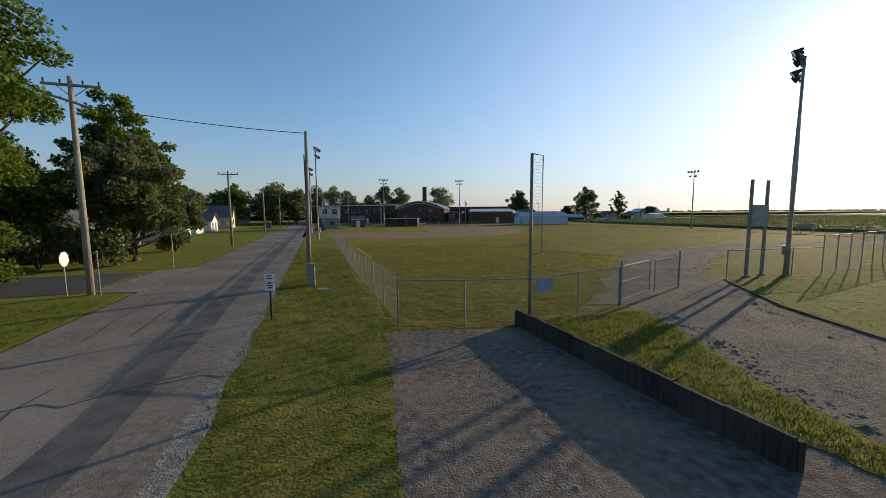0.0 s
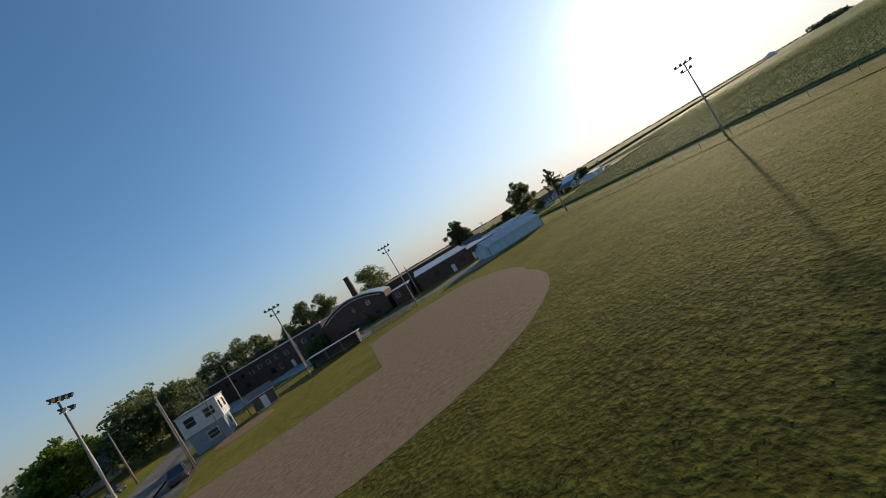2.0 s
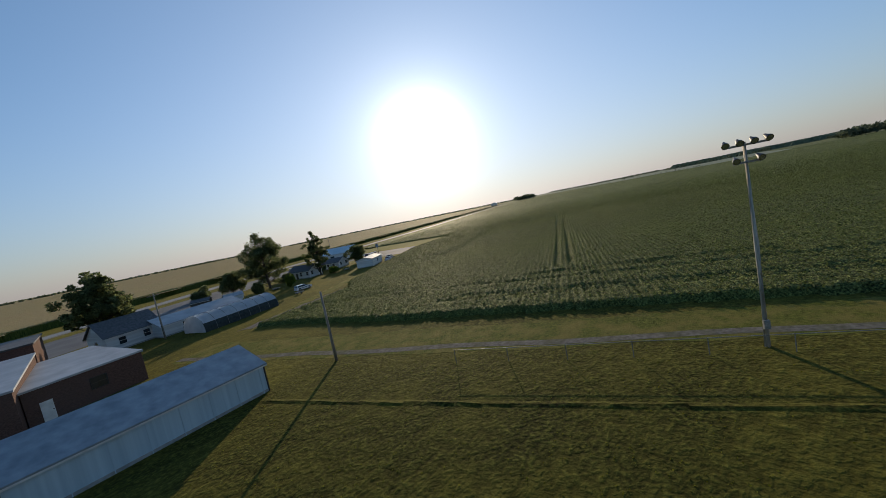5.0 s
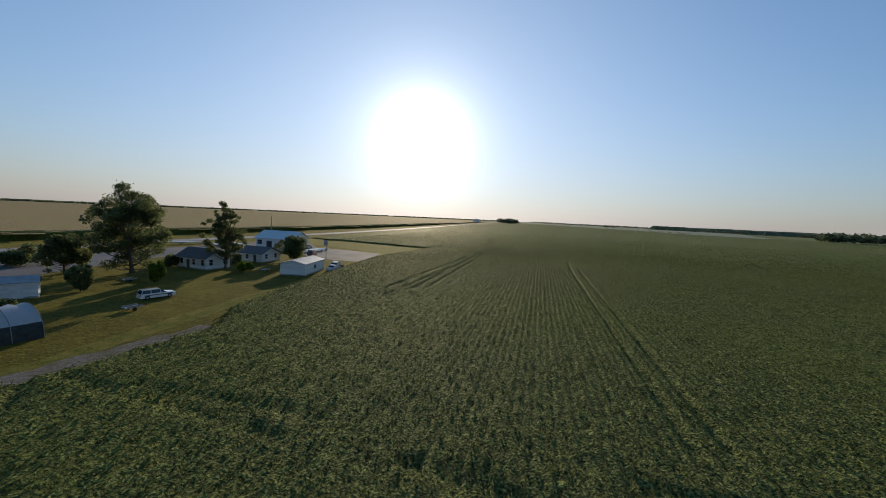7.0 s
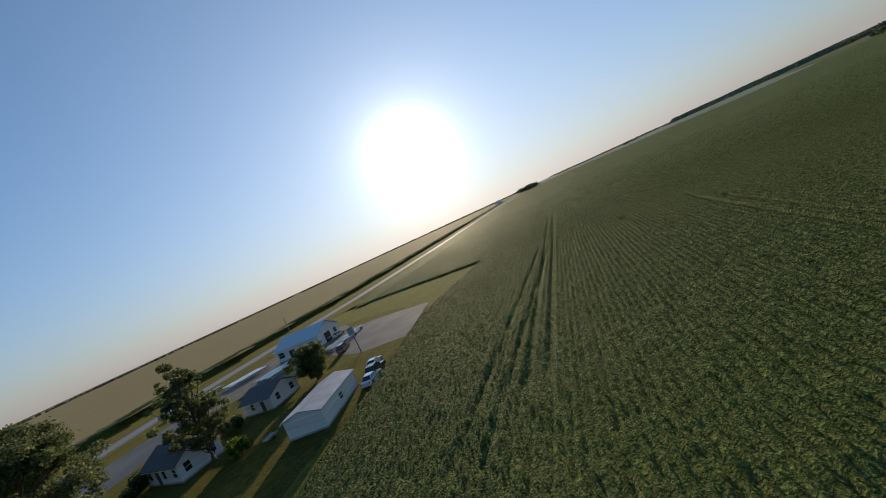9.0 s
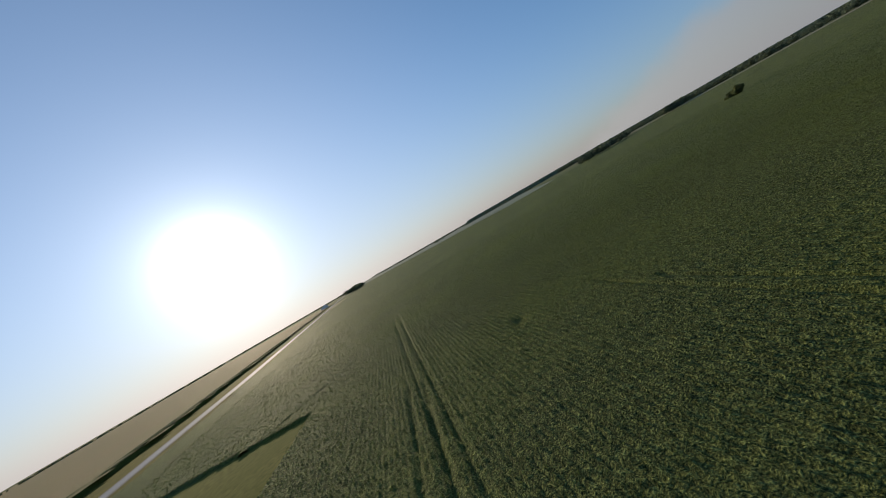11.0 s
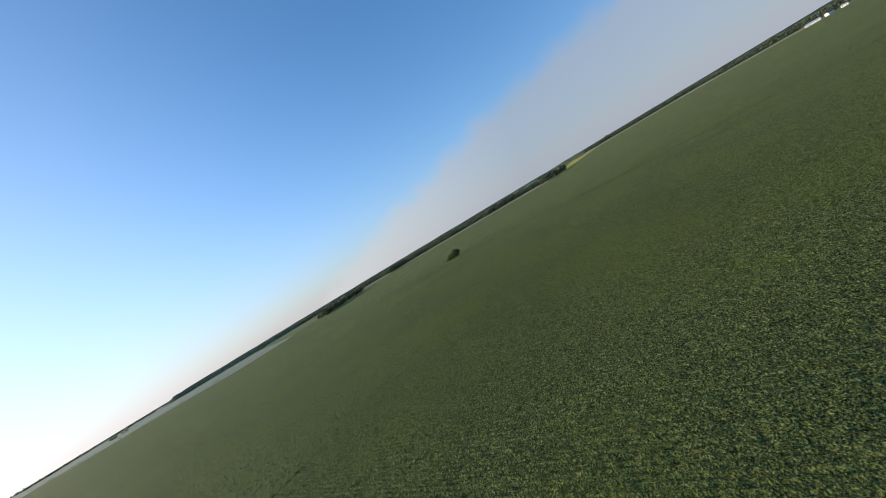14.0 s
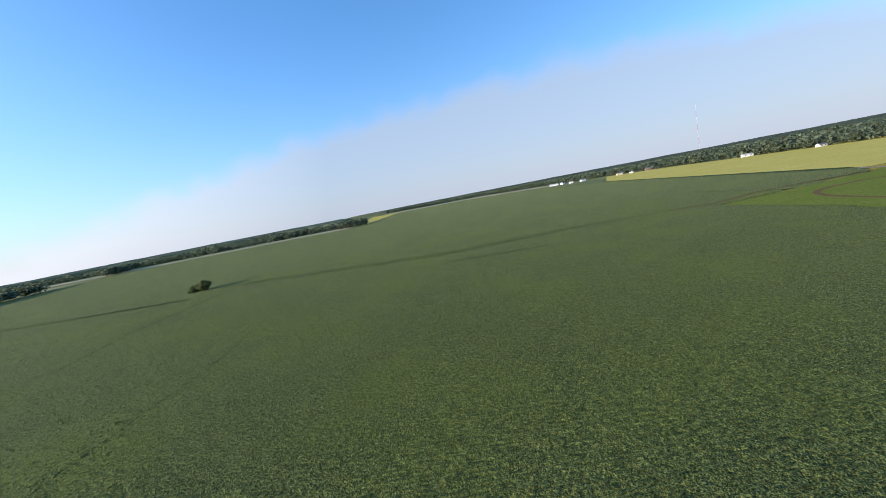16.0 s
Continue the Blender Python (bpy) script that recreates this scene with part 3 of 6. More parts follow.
SOY_POLY = [(52.3, 158), (55.6, 148), (57.6, 137), (58.8, 131), (61.2, 123), (68.5, 97), (75, 71), (96, 28), (108, -8), (122, -50), (148, -98), (67, -152), (56, -176), (203, -690), (330, -1040), (430, -1140), (800, -1450), (1150, -1400),
            (795, -700), (778, -640), (762, -556), (918, -530), (1019, -470), (1283, -328), (1215, -178), (1048, -15),
            (1088, 184), (1290, 332), (1403, 478), (1778, 833), (1900, 1010), (640, 528), (330, 376), (203, 316), (172.5, 297), (185.5, 237), (188, 224.5), (142, 210.5), (120, 197), (103, 187), (81, 172.5), (77, 165.4), (66, 161.6), (58, 159.8)]
TRACKS = [((87, 117.9), (172, 154.8)), ((88.6, 116), (174, 153)), ((101.7, 167), (175, 194.5)), ((113, 166), (264, 231)), ((115, 164.4), (266, 229.5)),
          ((103, 164.6), (176, 192)), ((79.6, 120.7), (90, 88)), ((81, 121.3), (91.4, 88.6)), ((61.7, 164), (71, 138.5)), ((66.9, 153.7), (74, 138)),
          ((60, 154), (62, 164)), ((82, 170), (62, 161)), ((786, 103.5), (428, 0)), ((359, 84), (384, 48)), ((384, 48), (406, -3)), ((433, -29), (282, -54)), ((282, -54), (229, -81)), ((229, -81), (165, -100)), ((436, -24), (284, -47)), ((284, -47), (231, -74)), ((270, -25), (223, -40)), ((155, 11), (110, -8)), ((186, 237.5), (218, 226.5)), ((172, 154.8), (187, 160.5)), ((520, -120), (462, -93)), ((470, -160), (430, -130)), ((380, -220), (365, -170)), ((66.5, 128), (81, 74)), ((68.2, 128.5), (82.7, 74.5)), ((74, 132), (88, 80))]


FLIGHT = [(52, 110), (87, 144), (103, 156), (125, 167), (149, 168), (176, 159), (194, 139), (204, 105)]


def off_line(px, py, line):
    best = np.full(px.shape, 1e9)
    for (x0, y0), (x1, y1) in zip(line, line[1:]):
        d2 = (x1 - x0) ** 2 + (y1 - y0) ** 2
        f = (((px - x0) * (x1 - x0) + (py - y0) * (y1 - y0)) / d2).clip(0, 1)
        best = np.minimum(best, np.hypot(px - x0 - f * (x1 - x0), py - y0 - f * (y1 - y0)))
    return best


def bean_height(px, py):
    """The canopy: rows, uneven plants, and the wheel tracks pressed into it."""
    u, v = px * RU.x + py * RU.y, px * RV.x + py * RV.y
    rng = np.random.RandomState(4)
    table = rng.rand(512, 512)

    def lumps(size):
        i, j = u / size, v / size
        i0, j0 = np.floor(i).astype(int), np.floor(j).astype(int)
        fi, fj = i - i0, j - j0
        fi, fj = fi * fi * (3 - 2 * fi), fj * fj * (3 - 2 * fj)
        g = lambda a, b: table[a % 512, b % 512]
        return (g(i0, j0) * (1 - fi) + g(i0 + 1, j0) * fi) * (1 - fj) + (g(i0, j0 + 1) * (1 - fi) + g(i0 + 1, j0 + 1) * fi) * fj

    rough = 0.3 + 0.7 * np.exp(-(off_line(px, py, FLIGHT) / 65) ** 2)
    h = 0.6 + rough * (0.12 * np.cos(2 * np.pi * v / 0.76) + 0.2 * (lumps(0.45) - 0.5) + 0.06 * (lumps(0.9) - 0.5)) + 0.05 * (lumps(2.3) - 0.5) + 0.06 * (lumps(9.0) - 0.5)
    for (x0, y0), (x1, y1) in TRACKS:
        d = np.hypot(x1 - x0, y1 - y0)
        a = ((px - x0) * (x1 - x0) + (py - y0) * (y1 - y0)) / d
        b = np.abs((px - x0) * (y1 - y0) - (py - y0) * (x1 - x0)) / d
        wide = 0.34 + 0.0022 * max(0.0, math.hypot((x0 + x1) / 2 - 130, (y0 + y1) / 2 - 150) - 60)
        h -= np.where((a > 0) & (a < d), 0.36 * np.exp(-(b / wide) ** 2), 0)
    spot = np.exp(-(((px - 183) / 2.6) ** 2 + ((py - 174) / 1.3) ** 2))
    return np.maximum(h - 0.5 * spot, 0.05)


def soy_grid(name, box, du, dv, hole, label, fade=None):
    """A piece of the canopy over a box of row coordinates, leaving out the hole."""
    u0, u1, v0, v1 = box
    us, vs = np.arange(u0, u1 + du / 2, du), np.arange(v0, v1 + dv / 2, dv)
    uu, vv = np.meshgrid(us, vs, indexing="ij")
    px, py = uu * RU.x + vv * RV.x, uu * RU.y + vv * RV.y
    jit = np.random.RandomState(2)
    px, py = px + jit.uniform(-0.3, 0.3, px.shape) * du, py + jit.uniform(-0.25, 0.25, py.shape) * dv
    z = bean_height(px, py)
    if hole:
        out = np.maximum(np.maximum(hole[0] - uu, uu - hole[1]), np.maximum(hole[2] - vv, vv - hole[3])).clip(0)
        z = z + jit.uniform(-1, 1, z.shape) * (fade or 0.0) * np.exp(-out / 110)
    cu, cv = (us[:-1] + us[1:]) / 2, (vs[:-1] + vs[1:]) / 2
    cuu, cvv = np.meshgrid(cu, cv, indexing="ij")
    keep = inside(cuu * RU.x + cvv * RV.x, cuu * RU.y + cvv * RV.y, SOY_POLY)
    if hole:
        keep &= ~((cuu > hole[0]) & (cuu < hole[1]) & (cvv > hole[2]) & (cvv < hole[3]))
    # the outline drops to the soil
    full = np.zeros((len(us) + 1, len(vs) + 1), bool)
    full[1:-1, 1:-1] = keep
    rim = ~(full[:-1, :-1] & full[1:, :-1] & full[:-1, 1:] & full[1:, 1:])
    border = rim.copy()
    border[[0, -1], :] = False
    border[:, [0, -1]] = False
    if hole:
        near = (uu > hole[0] - 2 * du) & (uu < hole[1] + 2 * du) & (vv > hole[2] - 2 * dv) & (vv < hole[3] + 2 * dv)
        border &= ~near
    z = np.where(border, 0.0, z)
    idx = np.arange(uu.size).reshape(uu.shape)
    i, j = np.nonzero(keep)
    quads = np.stack([idx[i, j], idx[i + 1, j], idx[i + 1, j + 1], idx[i, j + 1]], -1)
    used = np.zeros(uu.size, bool)
    used[quads.ravel()] = True
    remap = np.cumsum(used) - 1
    verts = np.stack([px.ravel(), py.ravel(), z.ravel()], -1)[used]
    tagged(new(name, big_mesh(name, verts, remap[quads], SOY, True)), label, "crop", "", "stuff")


NEAR = (90.0, 300.0, -60.0, 150.0)
MID = (60.0, 480.0, -240.0, 190.0)


def row_box(box, step_u, step_v):
    return tuple(round(b / s) * s for b, s in zip(box, (step_u, step_u, step_v, step_v)))


NEAR = row_box(NEAR, 10.0, 3.04)
MID = row_box(MID, 10.0, 3.04)
soy_grid("soybean_field", NEAR, 0.7, 0.304, None, "dense green soybean rows with pressed wheel tracks")
soy_grid("soybean_field", MID, 1.25, 0.76, NEAR, "green soybean field seen from low flight", 0.1)
FAR_BOX = row_box((-60.0, 2280.0, -1780.0, 600.0), 30.0, 6.08)
soy_grid("soybean_field", FAR_BOX, 5.0, 6.08, MID, "wide flat soybean field reaching toward the woods")


def leaf_quads(centres, size, rng, flat=0.5):
    """Small square leaves, one at each centre, turned every way."""
    k = len(centres)
    a = rng.normal(size=(k, 3))
    a[:, 2] *= flat
    a /= np.linalg.norm(a, axis=1, keepdims=True) + 1e-9
    b = np.cross(a, rng.normal(size=(k, 3)))
    b /= np.linalg.norm(b, axis=1, keepdims=True) + 1e-9
    s = np.asarray(size).reshape(-1, 1) * rng.uniform(0.6, 1.3, (k, 1))
    a, b = a * s, b * s * 0.75
    verts = np.stack([centres - a, centres - b * 0.9, centres + a, centres + b * 0.9], 1).reshape(-1, 3)
    return verts, np.arange(4 * k).reshape(-1, 4)


def soy_leaves():
    rng = np.random.RandomState(8)
    k = 480000
    u = rng.uniform(NEAR[0], NEAR[1], k)
    row = rng.randint(int(NEAR[2] // 0.76), int(NEAR[3] // 0.76), k)
    v = row * 0.76 + rng.normal(0, 0.18, k)
    px, py = u * RU.x + v * RV.x, u * RU.y + v * RV.y
    away = off_line(px, py, FLIGHT)
    ok = inside(px, py, SOY_POLY) & (rng.rand(k) < np.exp(-(away / 62) ** 2) * 0.9 + 0.1)
    px, py, away = px[ok], py[ok], away[ok]
    z = bean_height(px, py) + rng.uniform(-0.02, 0.12, len(px))
    verts, quads = leaf_quads(np.stack([px, py, z], -1), 0.08 + 0.0009 * away, rng, 0.5)
    tagged(new("soybean_leaves", big_mesh("soybean_leaves", verts, quads, SOY_LEAF)), "loose top leaves of the soybean plants", "crop", "", "stuff")


soy_leaves()


def mid_leaves():
    """Sparser, larger leaf tufts that thin out into the distance."""
    rng = np.random.RandomState(9)
    k = 340000
    u, v = rng.uniform(MID[0], MID[1], k), rng.uniform(MID[2], MID[3], k)
    out = np.maximum(np.maximum(NEAR[0] - u, u - NEAR[1]), np.maximum(NEAR[2] - v, v - NEAR[3]))
    ok = (out > 0) & (rng.rand(k) < np.exp(-out / 75))
    u, v, out = u[ok], v[ok], out[ok]
    px, py = u * RU.x + v * RV.x, u * RU.y + v * RV.y
    ok = inside(px, py, SOY_POLY)
    px, py = px[ok], py[ok]
    z = bean_height(px, py) + rng.uniform(0.0, 0.16, len(px))
    verts, quads = leaf_quads(np.stack([px, py, z], -1), 0.2, rng, 0.6)
    tagged(new("soybean_leaves", big_mesh("soybean_leaves", verts, quads, SOY_LEAF)), "scattered upper leaves of distant soybean plants", "crop", "", "stuff")


mid_leaves()

def grass_blades(name, poly, count, tall, label, seed):
    """Single upright blades in tufts."""
    rng = np.random.RandomState(seed)
    xs, ys = [q[0] for q in poly], [q[1] for q in poly]
    k = count // 6
    cx, cy = rng.uniform(min(xs), max(xs), k), rng.uniform(min(ys), max(ys), k)
    cx, cy = np.repeat(cx, 6) + rng.normal(0, 0.06, 6 * k), np.repeat(cy, 6) + rng.normal(0, 0.06, 6 * k)
    ok = inside(cx, cy, poly)
    base = np.stack([cx[ok], cy[ok], np.zeros(ok.sum())], -1)
    m = len(base)
    ang = rng.uniform(0, 2 * np.pi, m)
    side = np.stack([np.cos(ang), np.sin(ang), 0 * ang], -1) * rng.uniform(0.006, 0.014, (m, 1))
    lift = np.stack([rng.normal(0, 0.4, m), rng.normal(0, 0.4, m), np.ones(m)], -1) * tall * rng.uniform(0.5, 1.3, (m, 1))
    verts = np.stack([base - side, base + side, base + lift + side * 0.3, base + lift - side * 0.3], 1).reshape(-1, 3)
    tagged(new(name, big_mesh(name, verts, np.arange(4 * m).reshape(-1, 4), BLADE)), label, "grass", "", "stuff")


grass_blades("grass", [st(a, q) for a, q in ((2, -2.4), (2, 0.5), (12, 2.4), (45, 2.3), (45, -2.2))], 66000, 0.11, "rough grass blades on the street verge", 21)
grass_blades("grass", [(3.5, 14), (4.2, 12.4), (6.9, 5.2), (7.6, 6.2), (7.5, 9), (8.1, 12.5), (8.1, 15.3)], 16000, 0.12, "rough grass blades above the low wall", 22)
grass_blades("grass", [(-1.5, 14), (3, 14.2), (7, 16.8), (10, 24), (16, 36), (4, 48), (-13, 46)], 80000, 0.055, "mown grass blades in the outfield corner", 23)
grass_blades("grass", [(15, 3), (26, 6), (25, 18), (24, 23.6), (17.4, 22.2), (14.6, 12)], 9000, 0.04, "short lawn blades beside the gravel lot", 24)
grass_blades("grass", [st(a, q) for a, q in ((2, -9.6), (22, -9.6), (22, -24), (2, -24))], 50000, 0.08, "lawn blades beside the street", 25)


def outfield_tufts():
    """Coarse upright tufts scattered through the mown outfield."""
    rng = np.random.RandomState(31)
    k = 200000
    px, py = rng.uniform(-12, 75, k), rng.uniform(18, 130, k)
    clump = np.sin(px * 1.3 + 2 * np.sin(py * 0.7)) * np.sin(py * 1.1 + 2 * np.sin(px * 0.5))
    away = off_line(px, py, [(-1, 22), (1, 41), (7, 60), (17, 77), (30, 92), (49, 110)])
    ok = inside(px, py, [(-8, 18), (8, 18), (22, 38), (44, 49), (70, 56), (56, 104), (44, 135), (22, 118), (17, 92), (16, 80), (4, 63), (-14, 60)])
    ok &= (np.hypot(px + 9, py - 85) > 31) & (rng.rand(k) < np.exp(-(away / 20) ** 2) * (0.3 + 0.28 * clump))
    px, py, away = px[ok], py[ok], away[ok]
    spots = np.stack([px, py, rng.uniform(0.005, 0.03, len(px))], -1)
    verts, quads = leaf_quads(spots, 0.045 + 0.0006 * away, rng, 0.5)
    verts[:, 2] = np.maximum(verts[:, 2], 0.003)
    tagged(new("grass_tufts", big_mesh("grass_tufts", verts, quads, BLADE)), "uneven yellow-green tufts in the mown outfield", "grass", "", "stuff")


outfield_tufts()


def stones(poly, count, label, seed, size=1.0, material=None):
    rng = np.random.RandomState(seed)
    xs, ys = [q[0] for q in poly], [q[1] for q in poly]
    px, py = rng.uniform(min(xs), max(xs), count), rng.uniform(min(ys), max(ys), count)
    ok = inside(px, py, poly)
    geo = Geo()
    for x, y in zip(px[ok], py[ok]):
        r = size * rng.uniform(0.015, 0.05) * (2.2 if rng.rand() < 0.04 else 1)
        a0 = rng.uniform(0, 6)
        ring = [(x + r * rng.uniform(0.7, 1.2) * math.cos(a0 + k * 1.257), y + r * rng.uniform(0.7, 1.2) * math.sin(a0 + k * 1.257), 0.004) for k in range(5)]
        geo.add(ring + [(x, y, r * rng.uniform(0.25, 0.5))], [(k, (k + 1) % 5, 5) for k in range(5)])
    tagged(new("stones", geo.mesh("stones", material or PALE_GRAVEL)), label, "stones", "", "stuff")


stones([(0, -2), (3, 13), (8.4, 16), (16, 22), (13.8, 9), (15, -3)], 3600, "loose pale stones on the gravel lot", 26)
stones([st(a, q) for a, q in ((0, -3.3), (0, -1.9), (50, -1.9), (50, -3.3))], 5000, "loose pale stones along the street edge", 27)

stones([(7.2, 17.5), (8.6, 18.6), (10.6, 22.4), (15.6, 29.6), (17.8, 34.8), (16.4, 35.6), (13.8, 30.4), (8.8, 23.2)], 3000, "crumbled pale soil lumps along the track edge", 28)

stones([(11.8, 2), (14.0, 3), (13.7, 9), (14.2, 15), (16.4, 21.5), (15.0, 20.5), (12.6, 14), (12.2, 8)], 700, "brown soil clods shed from the lawn edge", 30, 2.2, SOIL)
stones([(7.5, 5.4), (8.4, 5.4), (8.5, 9), (9.0, 12.5), (9.2, 15.8), (8.2, 15.8), (8.0, 12.5), (7.5, 9)], 700, "crumbling soil clods beside the rough grass strip", 31, 2.0, SOIL)
stones([(15.8, 26.5), (17.0, 24.5), (19.6, 27.5), (22.9, 31.4), (28.4, 36.6), (27.4, 37.6), (21.8, 32.4), (18.6, 29)], 900, "soil lumps along the inner edge of the track", 32, 2.0, SOIL)

# corn beyond the highway
HWY = [(-60, 205), (54, 268), (100, 293), (206, 330), (341, 389), (472, 453), (700, 564), (1500, 958), (2400, 1400)]
CORN_EDGE = [(-400, 120), (-60, 240), (52, 299), (95, 322), (172, 352), (300, 404), (600, 545), (1500, 988)]


def corn():
    rng = np.random.RandomState(3)
    geo = Geo()
    far = [(1500, 2600), (-400, 2600)]
    poly = CORN_EDGE + far
    xs = np.arange(-400, 1500, 14.0)
    ys = np.arange(110, 2600, 14.0)
    gx, gy = np.meshgrid(xs, ys, indexing="ij")
    keep = inside((gx[:-1, :-1] + gx[1:, 1:]) / 2, (gy[:-1, :-1] + gy[1:, 1:]) / 2, poly)
    z = 2.35 + rng.uniform(-0.12, 0.12, gx.shape)
    idx = np.arange(gx.size).reshape(gx.shape)
    i, j = np.nonzero(keep)
    quads = np.stack([idx[i, j], idx[i + 1, j], idx[i + 1, j + 1], idx[i, j + 1]], -1)
    tagged(new("corn_field", big_mesh("corn_field", np.stack([gx.ravel(), gy.ravel(), z.ravel()], -1), quads, CORN)), "wide field of ripening tan corn", "crop", "", "stuff")
    # ragged front of stalks
    pts = []
    for a, b in zip(CORN_EDGE[1:-1], CORN_EDGE[2:-1]):
        a, b = Vector(a), Vector(b)
        n = int((b - a).length / 1.2)
        pts += [a.lerp(b, k / n) for k in range(n)]
    front = Geo()
    for p, q in zip(pts, pts[1:]):
        side = Vector((-(q - p).y, (q - p).x)).normalized() * rng.uniform(14, 15)
        h0, h1 = rng.uniform(2.1, 2.6), rng.uniform(2.1, 2.6)
        front.add([(p.x, p.y, 0), (q.x, q.y, 0), (q.x, q.y, h1), (p.x, p.y, h0), (q.x + side.x, q.y + side.y, 2.4), (p.x + side.x, p.y + side.y, 2.4)],
                  [(0, 1, 2, 3), (3, 2, 4, 5)])
    tagged(new("corn_edge", front.mesh("corn_edge", CORN_SIDE)), "green standing edge row of the corn field", "crop", "", "stuff")


corn()
hwy = Geo()
strip(hwy, HWY, 7.4, 0.04)
solid("road", hwy, HIGHWAY, "two-lane highway along the corn field", "road", "structure")
hwy_side = Geo()
strip(hwy_side, HWY, 12.5, 0.02)
solid("pavement", hwy_side, PALE_GRAVEL, "pale gravel highway shoulders", "gravel shoulder", "structure")

# farm yard surfaces
patch("pale_lot", [(20, 196), (49, 213), (64, 220), (84, 236), (100, 248), (128, 262), (140, 283), (60, 253), (20, 232)], 0.012, LOT_GREY, "broad pale paved lot beside the highway", "lot", 2, 0.4, 21)
patch("store_lot", [(126.5, 217.5), (131.5, 205.2), (153.5, 219), (150.5, 236), (146, 248.5), (133, 243.5), (127.5, 231)], 0.016, LOT_GREY,
      "grey asphalt parking lot beside the farm store", "lot", 2, 0.3, 22)
patch("store_yard", [(112, 232), (127, 231.5), (133, 244), (146, 249), (152, 262), (140, 272), (122, 272), (106, 262), (103, 252), (111, 246)], 0.013, PALE_GRAVEL,
      "dusty gravel yard round the nursery benches", "yard", 2, 0.4, 36)
patch("yard_slab", [(-37.5, 142), (-36, 156), (-28, 151.5), (-20, 130), (-30, 134)], 0.02, SHADED_SLAB, "concrete slab before the factory wing, tinted bluish for shade", "yard", 1.5, 0.2, 37)
patch("yard_slab", [(-52, 141), (-57, 161), (-45, 158), (-37.5, 135), (-40, 128)], 0.02, SHADED_SLAB, "wide concrete apron beside the factory wing", "yard", 1.5, 0.2, 38)
patch("pale_strip", [(142, 210), (188.5, 224), (186, 237.5), (173, 298), (150, 284), (152, 262), (155, 236), (150, 215)], 0.012, PALE_GRASS,
      "strip of dry pale grass between lot and crop", "grass", 2, 0.4, 23)
patch("yard_track", [(52, 160), (78, 176), (104, 190), (103, 187.5), (79, 172.5), (51, 157)], 0.01, VERGE, "dry grass track along the field edge", "grass", 1, 0.2, 24)
patch("field_margin", [st(a, s) for a, s in ((-60, 87.5), (-60, 93), (132, 95.5), (132, 88))], 0.01, VERGE, "strip of dry grass along the field fence", "grass", 2, 0.3, 25)
path = Geo()
strip(path, [st(a, 89.2 + 0.2 * math.sin(a * 0.3)) for a in range(-60, 134, 3)], 1.1, 0.02)
solid("path", path, SOIL, "thin worn soil path along the field fence", "path", "structure")

ridge = Geo()
rng_r = random.Random(12)
for a in range(-40, 104, 2):
    (x0, y0), (x1, y1), (u0, v0), (u1, v1) = st(a, 78.6), st(a + 2, 78.6), st(a, 79.4), st(a + 2, 79.4)
    h0, h1 = rng_r.uniform(0.05, 0.1), rng_r.uniform(0.05, 0.1)
    (p0, q0), (p1, q1) = st(a, 79.0 + rng_r.uniform(-0.15, 0.15)), st(a + 2, 79.0 + rng_r.uniform(-0.15, 0.15))
    ridge.add([(x0, y0, 0), (x1, y1, 0), (p1, q1, h1), (p0, q0, h0), (u0, v0, 0), (u1, v1, 0)], [(0, 1, 2, 3), (3, 2, 5, 4)])
tagged(new("grass_ridge", ridge.mesh("grass_ridge", GRASS)), "ridge of longer uncut grass along the mowing edge", "grass", "", "stuff")
patch("soil_patch", [(51.5, 158.6), (58, 159.6), (66, 161.4), (76.5, 165), (77, 168.4), (66, 165.5), (57, 162.8), (50, 161)], 0.02, SOIL, "bare grey soil along the field corner", "soil", 1, 0.4, 26)
stones([(52, 159), (66, 162), (76, 165.5), (76, 168), (66, 165), (56, 162)], 2500, "dry clods and stubble on the bare soil", 29)
patch("stubble_wedge", [(790, -690), (835, -700), (1330, -1500), (1120, -1400)], 0.95, WHEAT, "pale wedge of stubble beyond the grove", "field", 10, 2.0, 27)
pale = Geo()
strip(pale, [(2000, -170), (1680, -240), (1380, -355), (1060, -520), (940, -600), (800, -640)], 120.0, 0.95)
solid("stubble_strip", pale, DRY_STUBBLE, "pale dry strip along the front of the woods", "field", "structure")
patch("stubble_strip", [(345, -1078), (330, -1120), (430, -1300), (800, -1700), (1330, -1700), (1300, -1520), (1130, -1400), (800, -1455), (430, -1150)], 0.9, DRY_STUBBLE, "tan stubble field before the far woods", "field", 10, 2.0, 28)

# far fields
patch("stubble_field", [(1092, 186), (1293, 330), (1407, 476), (1782, 832), (1930, 1060), (3300, 1700), (3900, 700), (2300, 100), (1500, 60), (1120, 40)], 0.06, HAZY_FIELD, "farmland beyond the soybean edge, coloured pale grey-green for haze", "field", 12, 2.0, 39)
patch("meadow", [(148, -99), (66, -154), (58, -166), (24, -112), (-18, -60), (20, -10), (88, 30), (107, -8), (121, -50)], 0.015, MEADOW, "yellow-green meadow inside the loop track", "grass", 3, 0.6, 33)
patch("stubble_field", [(201, -691), (54, -184), (12, -208), (-240, -330), (-120, -458), (-30, -660), (63, -872), (200, -1050)], 0.04, WHEAT, "bright yellow stubble field before the woods", "field", 8, 1.0, 31)
loop = Geo()
strip(loop, [(84, 12), (92, -15), (101, -43), (110, -70), (113, -82), (112, -96), (108, -104), (100, -112), (86, -120), (72, -123), (58, -114), (44, -97), (22, -64)], 2.6, 0.05)
